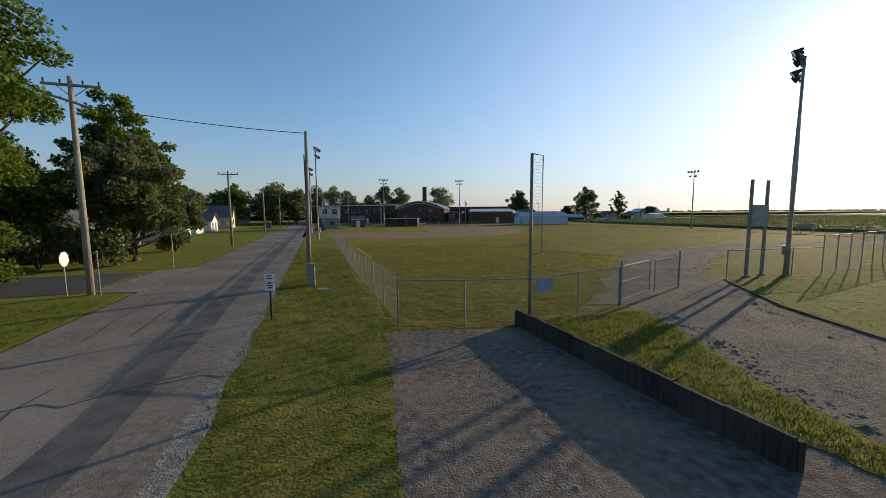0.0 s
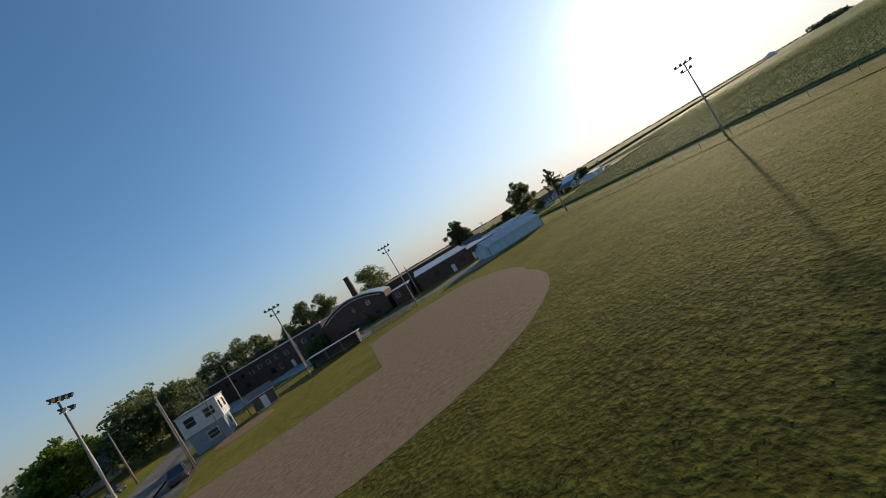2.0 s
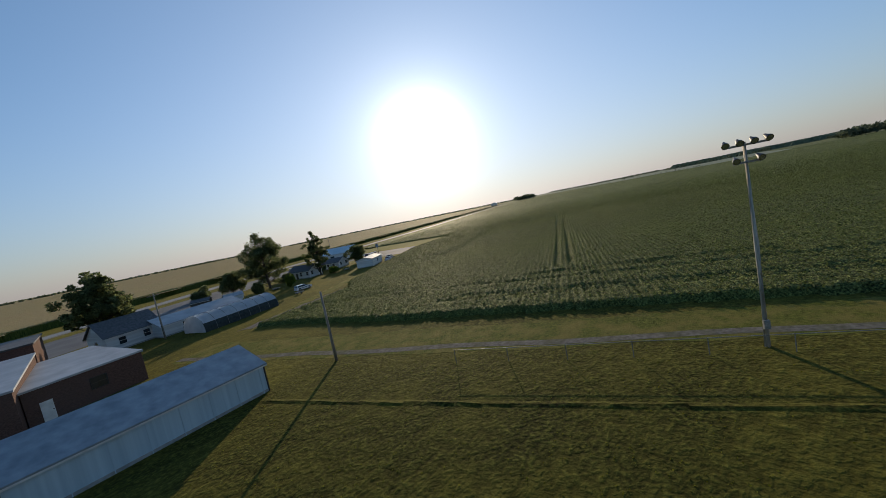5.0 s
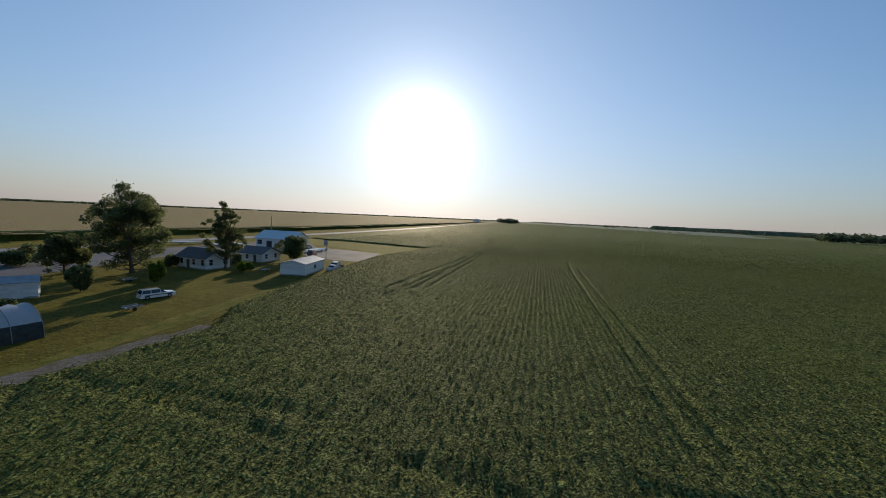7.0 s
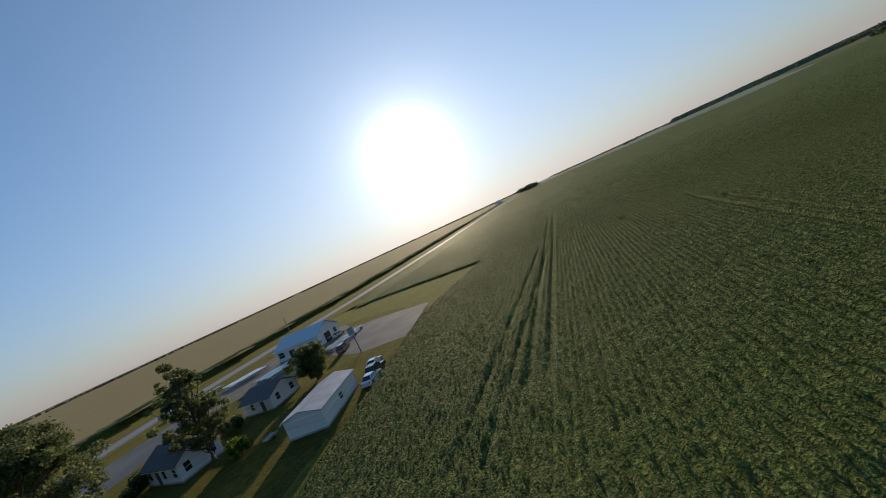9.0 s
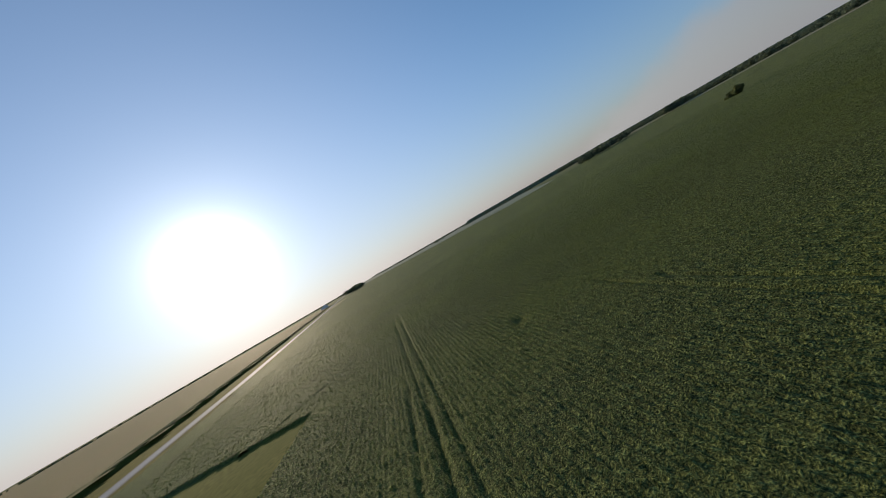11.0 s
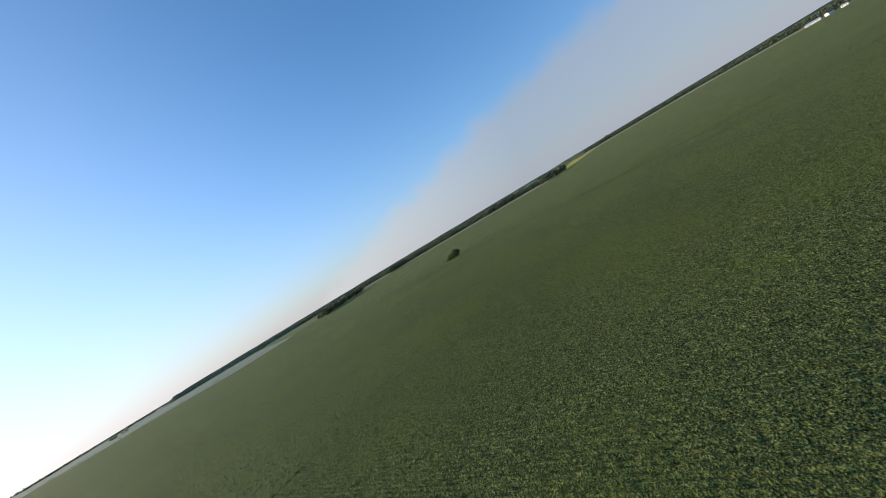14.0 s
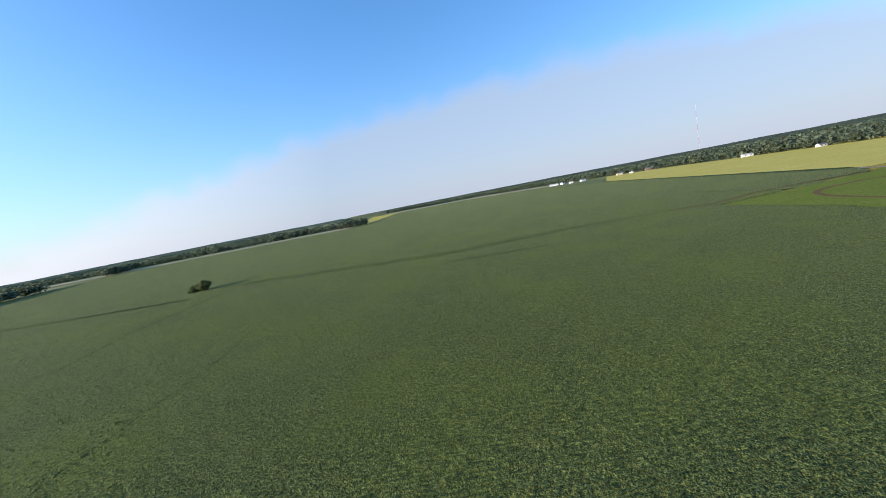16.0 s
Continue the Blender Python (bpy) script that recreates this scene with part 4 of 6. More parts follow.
solid("dirt_track", loop, BROWN_DIRT, "dark brown bare-earth loop track in grass", "dirt track", "structure")
pale_road = Geo()
strip(pale_road, [(330, -1050), (212, -720), (62, -190), (55, -170), (24, -112), (-20, -54)], 4.5, 0.06)
solid("road", pale_road, PALE_GRAVEL, "pale farm road past the loop track", "road", "structure")
hedge = Geo()
strip(hedge, [(206, -688), (130, -425), (62, -186)], 5.0, 0.9)
solid("ditch_bank", hedge, CORN_SIDE, "dark weedy bank between the crop and the stubble", "ditch", "structure")
ditch = Geo()
strip(ditch, [(168, -103), (148, -106), (122, -130), (98, -141), (66, -154)], 1.5, 0.8)
solid("ditch_bank", ditch, BROWN_DIRT, "dark bare ditch line between crops", "ditch", "structure")
# dark strips laid over the canopy, painting the shade inside its wheel-track gaps
far_tracks = Geo()
for a, b, w in (((1250, 300), (840, 170), 2.7), ((900, -330), (640, -420), 2.7), ((782, -655), (590, -586), 3.4), ((700, -330), (560, -300), 2.7), ((786, 103.5), (428, 0), 2.2), ((384, 48), (406, -3), 1.2),
                ((433, -29), (282, -54), 0.7), ((282, -54), (229, -81), 0.7), ((229, -81), (168, -101), 0.7), ((436, -24), (284, -47), 0.7), ((284, -47), (231, -74), 0.7), ((270, -25), (223, -40), 0.7)):
    strip(far_tracks, [Vector(a).lerp(Vector(b), k / 8) + Vector((0.4 * math.sin(3 * k), 0.4 * math.cos(2 * k))) for k in range(9)], w, 0.8)
solid("wheel_tracks", far_tracks, CORN_SIDE, "dark strips painting the shade of wheel-track gaps in the far crop", "wheel track", "structure")


# ------------------------------------------------------------------ trees
def tree(name, at, height, spread, leaves, label, material=None, bare=0.18, seed=1, leaf=0.28, narrow=1.0, trunk=None, group="", lean=0.0, taper=0.42, tuft=1.0):
    """A tapered trunk, forked limbs, and clumps of leaves about their ends."""
    rng = np.random.RandomState(seed)
    x, y = at
    root = thing(name, label, "tree", (x, y, 0), 0, group)
    r0 = trunk or 0.022 * height + 0.05
    wood = Geo()
    top = Vector((lean + rng.uniform(-0.03, 0.03) * height, rng.uniform(-0.03, 0.03) * height, height * 0.72))
    pts = [Vector((0, 0, -0.1)).lerp(top, f) + Vector((rng.uniform(-0.12, 0.12), rng.uniform(-0.12, 0.12), 0)) * (f > 0) for f in (0, 0.04, 0.2, 0.4, 0.6, 0.8, 1)]
    wood.tube(pts, [r0 * 1.35, r0, r0 * 0.88, r0 * 0.7, r0 * 0.5, r0 * 0.3, r0 * 0.12], 8)
    clumps = []
    count = 130 if leaves > 9000 else 60 if leaves > 4000 else 34
    mid_z, half_z = height * (1 + bare) / 2, height * (1 - bare) / 2
    for k in range(count):
        way = Vector(rng.normal(size=3)).normalized()
        r = rng.uniform(0.35, 0.92) if k % 3 else rng.uniform(0.8, 1.14)
        up = way.z * r
        round_ = math.atan2(way.y, way.x)
        wide = spread * narrow * (1.06 - taper * max(up, 0) ** 1.2) * (0.84 + 0.13 * math.sin(3 * round_ + seed) + 0.1 * math.sin(5 * round_ + 4 * up + 2 * seed))
        c = Vector((lean * (0.5 + up / 2) + way.x * r * wide, way.y * r * wide, mid_z + up * half_z * 0.9))
        clumps.append((c, spread * rng.uniform(0.2, 0.34) * (0.66 if count > 100 else 1.0) * tuft))
        if k % 3 == 0:
            base = Vector((0, 0, 0)).lerp(top, min(0.95, max(bare * 0.9, (c.z / height - 0.12) / 0.95)))
            bend = base.lerp(c, 0.5) + Vector((0, 0, -0.03 * height))
            wood.tube([base, bend, c], [r0 * 0.3, r0 * 0.17, r0 * 0.04], 5, False)
    part("trunk", wood, BARK, root, "grey-brown bark trunk and limbs", True)
    weights = np.array([c[1] ** 2 for c in clumps])
    pick = rng.choice(len(clumps), leaves, p=weights / weights.sum())
    cen, rad = np.array([tuple(c[0]) for c in clumps]), np.array([c[1] for c in clumps])
    way = rng.normal(size=(leaves, 3))
    way /= np.linalg.norm(way, axis=1, keepdims=True)
    dist = rng.uniform(0.25, 1.0, (leaves, 1)) ** 0.6 * (1 + 0.25 * rng.normal(size=(leaves, 1)) * (rng.rand(leaves, 1) < 0.25))
    spots = cen[pick] + way * dist * rad[pick][:, None] * [1, 1, 0.75]
    spots[:, 2] = np.minimum(np.maximum(spots[:, 2], height * bare * 0.75), height * 1.02)
    verts, quads = leaf_quads(spots, leaf, rng, 0.8)
    crown = new("crown", big_mesh("crown", verts, quads, material or LEAF))
    crown.parent = root
    return root


def bush(at, height, spread, leaves, label, material=None, seed=1, leaf=0.25):
    rng = np.random.RandomState(seed)
    root = thing("bush", label, "bush", (*at, 0))
    wood = Geo()
    for k in range(6):
        a = k * 1.05
        wood.tube([(0, 0, -0.05), (math.cos(a) * spread * 0.3, math.sin(a) * spread * 0.3, height * 0.45), (math.cos(a) * spread * 0.6, math.sin(a) * spread * 0.6, height * 0.8)],
                  [0.08, 0.05, 0.02], 5, False)
    part("stems", wood, BARK, root, "woody brown stems", True)
    cl = np.stack([rng.uniform(-0.75, 0.75, 14) * spread, rng.uniform(-0.75, 0.75, 14) * spread, rng.uniform(0.25, 0.85, 14) * height], -1)
    pick = rng.randint(0, 14, leaves)
    way = rng.normal(size=(leaves, 3))
    way /= np.linalg.norm(way, axis=1, keepdims=True)
    spots = cl[pick] + way * rng.uniform(0.2, 1, (leaves, 1)) ** 0.5 * [spread * 0.4, spread * 0.4, height * 0.28]
    spots[:, 2] = np.maximum(spots[:, 2], 0.05)
    verts, quads = leaf_quads(spots, leaf, rng, 0.8)
    crown = new("foliage", big_mesh("foliage", verts, quads, material or LEAF_DARK))
    crown.parent = root
    return root


tree("tree", (-25.9, 18.2), 25, 6.4, 52000, "tall leafy poplar beside the street", LEAF, 0.03, 11, 0.135, 0.8)
tree("tree", (-37.0, 22.5), 14, 6.0, 16000, "dark leafy maple behind the side street", LEAF_DARK, 0.06, 12, 0.22)
tree("tree", (-34.5, 26.5), 10.5, 4.8, 18000, "low-branched leafy tree hiding the corner house", LEAF, 0.02, 19, 0.18)
tree("tree", (-40.0, 30.5), 12.0, 5.2, 15000, "dense dark yard tree by the corner house", LEAF_DARK, 0.02, 20, 0.2)
tree("tree", (-28.2, 32.6), 11.0, 4.6, 20000, "broad shade tree on the corner lawn", LEAF_DARK, 0.16, 13, 0.16)
tree("tree", (-34.0, 38.5), 16.5, 5.2, 20000, "tall leafy tree behind the corner house", LEAF, 0.14, 14, 0.2)
tree("tree", (-47.0, 33.0), 13.5, 6.0, 7000, "dark tree behind the corner house", LEAF_DARK, 0.12, 15, 0.34)
tree("tree", (-58.0, 46.0), 13.0, 6.0, 5000, "dark leafy backyard tree among houses", LEAF_DARK, 0.12, 16, 0.36)
tree("tree", (-38.5, 52.5), 8.0, 3.4, 5000, "small round lawn tree", LEAF_DARK, 0.2, 17, 0.24)
tree("tree", (-43.0, 57.5), 6.5, 2.4, 2500, "small slim lawn tree by the white house", LEAF, 0.2, 18, 0.24)
for k, (tx, ty, th, ts) in enumerate([(-72, 62, 11, 6), (-82, 75, 12, 6.5), (-66, 78, 11, 5.5), (-78, 92, 12, 6.5), (-90, 104, 13, 7), (-84, 120, 12, 6.5), (-98, 128, 14, 7.5),
                                      (-86, 140, 13, 6.5), (-66, 138, 15, 6.5), (-59, 143, 14, 6), (-76, 152, 13, 6.5), (-92, 160, 14, 7), (-72, 172, 15, 7), (-84, 182, 15, 7.5), (-70, 149, 17, 6.5), (-80, 137, 16, 6.5), (-73, 160, 18, 7)]):
    tree("tree", (tx, ty), th, ts, 4400, "leafy village tree among the houses", LEAF if k % 4 == 3 else LEAF_DARK, 0.1, 30 + k, 0.38, group="village trees")
for k, (tx, ty, th, ts) in enumerate([(-69, 190, 18, 8.0), (-60, 196, 19, 8.0), (-52, 192, 16, 6), (-41, 193, 13, 5), (-33, 190, 18.5, 6.5), (-25, 193, 18, 6.0), (-4, 188, 17.5, 7.5)]):
    tree("tree", (tx, ty), th, ts, 5200, "leafy tree standing behind the brick factory", LEAF_DARK, 0.15, 50 + k, 0.34, group="factory trees")
tree("tree", (36.5, 192), 16.0, 5.8, 12000, "dense upright tree behind the long shed", LEAF_DARK, 0.12, 61, 0.32)
tree("tree", (80.0, 216.2), 18.8, 8.6, 30000, "tall open-crowned tree in the farm yard", LEAF_DARK, 0.06, 62, 0.2, taper=0.72, tuft=0.9)
tree("tree", (96.6, 211.6), 15.8, 4.5, 12000, "slim open tree beside the white farmhouse", LEAF_DARK, 0.08, 63, 0.19, taper=0.5, tuft=0.85)
tree("tree", (117.3, 217.6), 7.8, 4.4, 10000, "low round tree beside the white garage", LEAF_DARK, 0.08, 64, 0.2)
tree("tree", (70.6, 221.5), 8.6, 4.6, 14000, "dense dark spreading cedar in the farm yard", LEAF_DARK, 0.03, 65, 0.18, 0.9)
for bx, by, bh in ((-35.0, 28.0, 5.2), (-38.5, 31.5, 5.6), (-33.5, 34.5, 3.0), (-36.5, 29.5, 3.6), (-40.5, 25.0, 4.0), (-30.8, 41.0, 2.2), (-28.2, 28.8, 3.1), (-31.2, 27.4, 3.7), (-34.6, 25.4, 3.9), (-38.2, 23.4, 3.5), (-42.0, 21.8, 4.2)):
    bush((bx, by), bh, bh * 0.66, int(900 * bh),  "dark overgrown shrub against the corner house", LEAF_DARK, int(90 + bh * 10), 0.16)
bush((66.0, 239.0), 4.6, 3.4, 3500, "round bush by the paved lot", LEAF_DARK, 66)
bush((70.0, 200.0), 3.8, 1.7, 2600, "dark bush beside the small shed", LEAF_DARK, 67)
bush((61.0, 186.5), 2.4, 1.6, 1200, "low shrub behind the hoop house", LEAF_DARK, 68)
bush((452, -23), 7.0, 5.5, 6000, "lone dark bush standing in the soybean field", LEAF_DARK, 69, 0.4)
bush((455.5, -20), 5.0, 3.8, 3000, "lower dark bush beside the lone bush", LEAF_DARK, 82, 0.4)
bush((98.5, 206.5), 2.2, 1.8, 1400, "low shrub at the farmhouse corner", LEAF, 70)
bush((81.0, 202.8), 4.2, 1.3, 2600, "narrow leafy shrub before the tall tree", LEAF, 74)
bush((88.4, 222.5), 2.6, 2.4, 2200, "dark hedge shrub against the farmhouse", LEAF_DARK, 75)
bush((101.5, 219.0), 2.4, 2.2, 2200, "dark shrub between farmhouse and cottage", LEAF_DARK, 76)
for k, (bx, by, bh) in enumerate([(-24.5, 149.0, 4.6), (-13.5, 145.6, 1.8), (-8.0, 144.6, 2.0), (-3.5, 143.6, 1.6), (-27.0, 151.0, 3.6)]):
    bush((bx, by), bh, bh * 0.7, int(900 * bh), "dark shrub against the factory wall", LEAF_DARK, 77 + k, 0.22)
tree("tree", (31.0, -165), 20, 7, 5000, "leafy tree by the farm lane", LEAF, 0.1, 71, 0.5)
tree("tree", (22.0, -152), 14, 5.5, 3000, "leafy tree by the brown house", LEAF, 0.1, 72, 0.5)
tree("tree", (38.0, -176), 17, 6, 3600, "leafy yard tree by the farm lane", LEAF_DARK, 0.1, 73, 0.5)


def woods(name, lines, label, density, height, seed, leaf=1.6, depth=30.0):
    """Far woods: many trees of clumped leaves, uneven in height."""
    rng = np.random.RandomState(seed)
    spots, sizes = [], []
    for line in lines:
        for a, b in zip(line, line[1:]):
            a, b = np.array(a, float), np.array(b, float)
            n = max(1, int(np.linalg.norm(b - a) * density))
            f = rng.rand(n, 1)
            side = np.array([-(b - a)[1], (b - a)[0]]) / np.linalg.norm(b - a)
            base = a + (b - a) * f + side * rng.uniform(-0.5, 0.5, (n, 1)) * depth
            for q in base:
                h = height * rng.uniform(0.6, 1.15)
                w = h * rng.uniform(0.3, 0.5)
                m = 34
                way = rng.normal(size=(m, 3))
                way /= np.linalg.norm(way, axis=1, keepdims=True)
                c = np.array([q[0], q[1], h * 0.55]) + way * rng.uniform(0.4, 1.0, (m, 1)) * [w, w, h * 0.45]
                spots.append(c)
                sizes.append(np.full(m, leaf * h / 15))
    verts, quads = leaf_quads(np.concatenate(spots), np.concatenate(sizes), rng, 0.8)
    verts[:, 2] = np.maximum(verts[:, 2], 0)
    tagged(new(name, big_mesh(name, verts, quads, LEAF_HAZED)), label, "woods", "", "stuff")


def woodland(poly, count, height, label, seed, leaf=2.5, m=25):
    """A stretch of woods filled with trees, denser at its edges, uneven in height and colour."""
    rng = np.random.RandomState(seed)
    xs, ys = [q[0] for q in poly], [q[1] for q in poly]
    px, py = rng.uniform(min(xs), max(xs), count * 4), rng.uniform(min(ys), max(ys), count * 4)
    ok = np.nonzero(inside(px, py, poly))[0][:count * 2 // 3]
    px, py = list(px[ok]), list(py[ok])
    legs = [(np.array(a, float), np.array(b, float)) for a, b in zip(poly, poly[1:] + poly[:1])]
    total = sum(np.linalg.norm(b - a) for a, b in legs)
    for a, b in legs:
        for f in rng.rand(int(count / 3 * np.linalg.norm(b - a) / total)):
            q = a + (b - a) * f + rng.normal(0, 5, 2)
            px.append(q[0])
            py.append(q[1])
    px, py = np.array(px), np.array(py)
    k = len(px)
    h = height * rng.uniform(0.5, 1.1, k) * (0.9 + 0.2 * np.sin(px / 61) * np.sin(py / 47))
    w = h * rng.uniform(0.28, 0.5, k)
    way = rng.normal(size=(k, m, 3))
    way /= np.linalg.norm(way, axis=2, keepdims=True)
    c = np.stack([px, py, h * 0.52], -1)[:, None] + way * rng.uniform(0.45, 1.0, (k, m, 1)) * np.stack([w, w, h * 0.48], -1)[:, None]
    size = np.repeat(leaf * h / 15, m)
    verts, quads = leaf_quads(c.reshape(-1, 3), size, rng, 0.8)
    verts[:, 2] = np.maximum(verts[:, 2], 0)
    tagged(new("far_woods", big_mesh("far_woods", verts, quads, LEAF_HAZED)), label, "woods", "", "stuff")


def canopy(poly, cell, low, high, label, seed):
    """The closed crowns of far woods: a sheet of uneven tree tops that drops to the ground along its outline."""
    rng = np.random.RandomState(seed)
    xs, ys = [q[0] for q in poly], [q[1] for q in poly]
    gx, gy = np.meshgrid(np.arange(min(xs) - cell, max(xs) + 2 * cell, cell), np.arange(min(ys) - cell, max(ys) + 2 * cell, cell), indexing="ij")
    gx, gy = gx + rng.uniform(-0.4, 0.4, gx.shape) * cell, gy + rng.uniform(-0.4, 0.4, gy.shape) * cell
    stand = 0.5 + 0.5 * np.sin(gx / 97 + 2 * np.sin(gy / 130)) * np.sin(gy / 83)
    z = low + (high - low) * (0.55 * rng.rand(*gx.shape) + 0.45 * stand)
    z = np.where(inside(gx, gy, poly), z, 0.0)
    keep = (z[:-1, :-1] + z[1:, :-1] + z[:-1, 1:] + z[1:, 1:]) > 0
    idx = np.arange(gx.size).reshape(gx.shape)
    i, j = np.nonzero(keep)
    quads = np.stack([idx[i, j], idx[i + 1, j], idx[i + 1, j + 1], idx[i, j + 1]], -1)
    tagged(new("far_woods", big_mesh("far_woods", np.stack([gx.ravel(), gy.ravel(), z.ravel()], -1), quads, LEAF_HAZED)), label, "woods", "", "stuff")


woods("far_woods", [[(1048, -15), (1120, -90), (1211, -178)], [(1400, 850), (1620, 905)]], "dark grove at the edge of the soybean field", 0.45, 19, 81, 2.4, 45)
woods("far_woods", [[(1094, 188), (1293, 332), (1407, 480), (1782, 836)]], "thin hedge of low bushes along the crop edge", 0.11, 4.0, 88, 1.6, 8)
woods("far_woods", [[(3100, 1500), (2700, 900), (2300, 420), (1750, 60)], [(1900, 600), (1800, 520)], [(2500, 1150), (2380, 1050)]], "low line of trees across the far farmland", 0.09, 12, 89, 2.4, 50)
woods("far_woods", [[(1290, -335), (1400, -430)], [(840, -640), (785, -640), (778, -665)]], "dark trees standing out before the woods", 0.5, 20, 82, 2.4, 30)
woodland([(1740, -330), (1450, -460), (1100, -570), (990, -650), (850, -700), (880, -760), (1010, -880), (1500, -1100), (1900, -700), (2000, -100)], 2600, 19,
         "wide woods behind the soybean field, leaves greyed for haze", 83)
canopy([(2000, -200), (1850, -650), (1480, -1050), (1000, -850), (1600, -1650), (2300, -2400), (3600, -1900), (4000, -300), (3600, 500), (2300, 450)], 16, 12, 21, "unbroken woods rolling to the horizon", 91)
woodland([(1350, -1720), (800, -1730), (420, -1340), (320, -1160), (200, -1100), (300, -1500), (900, -1900), (1400, -1800)], 1300, 20, "continuous dark woods on the far horizon", 87)
woodland([(200, -1095), (63, -892), (-30, -682), (-118, -478), (-250, -420), (-520, -500), (-420, -1000), (60, -1350), (350, -1500)], 2600, 19,
         "broad belt of woods behind the stubble field", 84)
canopy([(1500, -1850), (900, -1850), (330, -1480), (40, -1330), (-430, -1000), (-540, -500), (-1200, -700), (-2200, -1800), (-1500, -3400), (600, -4200), (1900, -3900), (2300, -2500)], 16, 12, 21, "deep woods stretching to the horizon", 92)
woods("far_woods", [[(2250, 1300), (2330, 1370)], [(2700, 1100), (2900, 500)], [(900, 1900), (1800, 1900), (2500, 1500)], [(-600, 1500), (200, 1900), (900, 1950)]],
      "thin line of trees on the distant plain", 0.4, 9, 85, 3.0, 90)
woods("far_woods", [[(-180, 60), (-160, 160), (-170, 260), (-120, 330)], [(-60, 420), (-300, 500)]], "belt of village trees behind the houses", 0.3, 14, 86, 2.0, 45)


# ------------------------------------------------------------------ poles, wires, signs
def utility_pole(at, height, label, arms=1, turn=0.0, second=False, lean=0.0, thick=1.0):
    root = thing("utility_pole", label, "utility pole", (*at, 0), turn, "street poles")
    part("pole", Geo().tube([(0, 0, -0.3), (lean * 0.5, 0, height * 0.5), (lean, 0, height)], [0.17 * thick, 0.14 * thick, 0.1 * thick], 10), WOOD, root, "grey weathered wooden pole", True)
    if arms:
        part("crossarm", Geo().box(lean, 0.13, height - 0.45, 2.4, 0.1, 0.12), WOOD, root, "wooden crossarm")
        for x in (-1.1, -0.45, 0.45, 1.1):
            part("insulator", Geo().tube([(lean + x, 0.13, height - 0.33), (lean + x, 0.13, height - 0.2), (lean + x, 0.13, height - 0.12)], [0.03, 0.055, 0.03], 8), DARK_METAL, root)
        for x in (-1, 1):
            part("brace", Geo().tube([(lean, 0.1, height - 1.0), (lean + x * 0.65, 0.15, height - 0.42)], 0.018, 5), DARK_METAL, root)
    if second:
        part("crossarm", Geo().tube([(lean - 0.9, -0.13, height - 0.95), (lean + 0.95, -0.25, height - 1.55)], 0.06, 6), WOOD, root, "slanting lower wooden arm")
    return root


utility_pole((-18.7, 18.7), 11.0, "tall weathered utility pole with crossarm at the corner", 1, STREET_TURN, True)
utility_pole((-8.2, 21.3), 8.8, "bare wooden service pole on the verge", 0, 0, False, 0.15, 0.8)
utility_pole((-28.5, 48.0), 9.7, "weathered utility pole with crossarm along the street", 1, STREET_TURN)
for a in (86.5, 122, 156):
    utility_pole(st(a, -10.6), 9.6, "weathered utility pole with crossarm along the street", 1, STREET_TURN)
utility_pole((-22.5, 123.2), 9.0, "plain wooden pole by the factory lane", 0)
utility_pole((6.5, 140.3), 8.6, "plain wooden pole with a transformer by the factory", 0)
utility_pole((-32.3, 94.5), 10.2, "plain wooden pole beside the street lot", 0)
utility_pole((47.6, 125.6), 7.6, "slim wooden pole at the field margin", 0)
utility_pole((43.0, 178.0), 9.0, "wooden service pole beside the greenhouse", 1, 30)
utility_pole((135.7, 266.0), 12.0, "slim tall pole behind the farm store", 0)
utility_pole((22.0, -139.0), 10.0, "utility pole by the brown house", 1, 10)
tr = thing("transformer", "grey pole-mounted transformer can on the factory pole", "transformer", (6.5, 140.3, 7.0))
part("can", Geo().tube([(0.36, 0, 0), (0.36, 0, 0.75)], 0.22, 12), GALV, tr, "grey steel can", True)
part("bracket", Geo().box(0.12, 0, 0.3, 0.25, 0.08, 0.1), DARK_METAL, tr)


def wire(a, b, sag, label, r=0.02):
    a, b = Vector(a), Vector(b)
    pts = [a.lerp(b, f / 14) - Vector((0, 0, 4 * sag * (f / 14) * (1 - f / 14))) for f in range(15)]
    solid("wire", Geo().tube(pts, r, 5), WIRE, label, "wire", smooth=True)


wire((-18.0, 18.9, 9.6), (-8.06, 21.3, 8.7), 0.15, "black overhead cable between two poles")
wire((-8.06, 21.3, 8.65), (-30.5, 84.0, 4.2), 0.8, "black overhead service cable sagging down the street", 0.01)
wire((6.5, 140.3, 8.3), (-2, 146, 5.2), 0.5, "black cable from pole to factory wall")

meter = thing("meter_box", "grey steel electric meter box at the pole foot", "meter box", (-7.95, 20.95, 0), 15)
part("cabinet", Geo().box(0, 0, 0, 0.42, 0.3, 1.25), GALV, meter, "grey steel cabinet")
part("cover", Geo().box(0, -0.165, 0.55, 0.34, 0.03, 0.55), GALV, meter)
part("lid", Geo().box(0, 0, 1.25, 0.48, 0.36, 0.05), GALV, meter)
part("conduit", Geo().tube([(0, 0.1, 1.3), (-0.1, 0.2, 2.6), (-0.15, 0.28, 7.5)], 0.03, 6), DARK_METAL, meter, "thin black conduit")
slab = thing("utility_cover", "flat concrete utility cover set in grass", "utility cover", (-6.9, 19.9, 0), 12)
part("slab", Geo().box(0, 0, -0.03, 0.9, 0.6, 0.06), GRAVEL, slab, "dull grey slab")
part("lid", Geo().box(0, 0, 0.03, 0.55, 0.4, 0.015), GALV, slab)


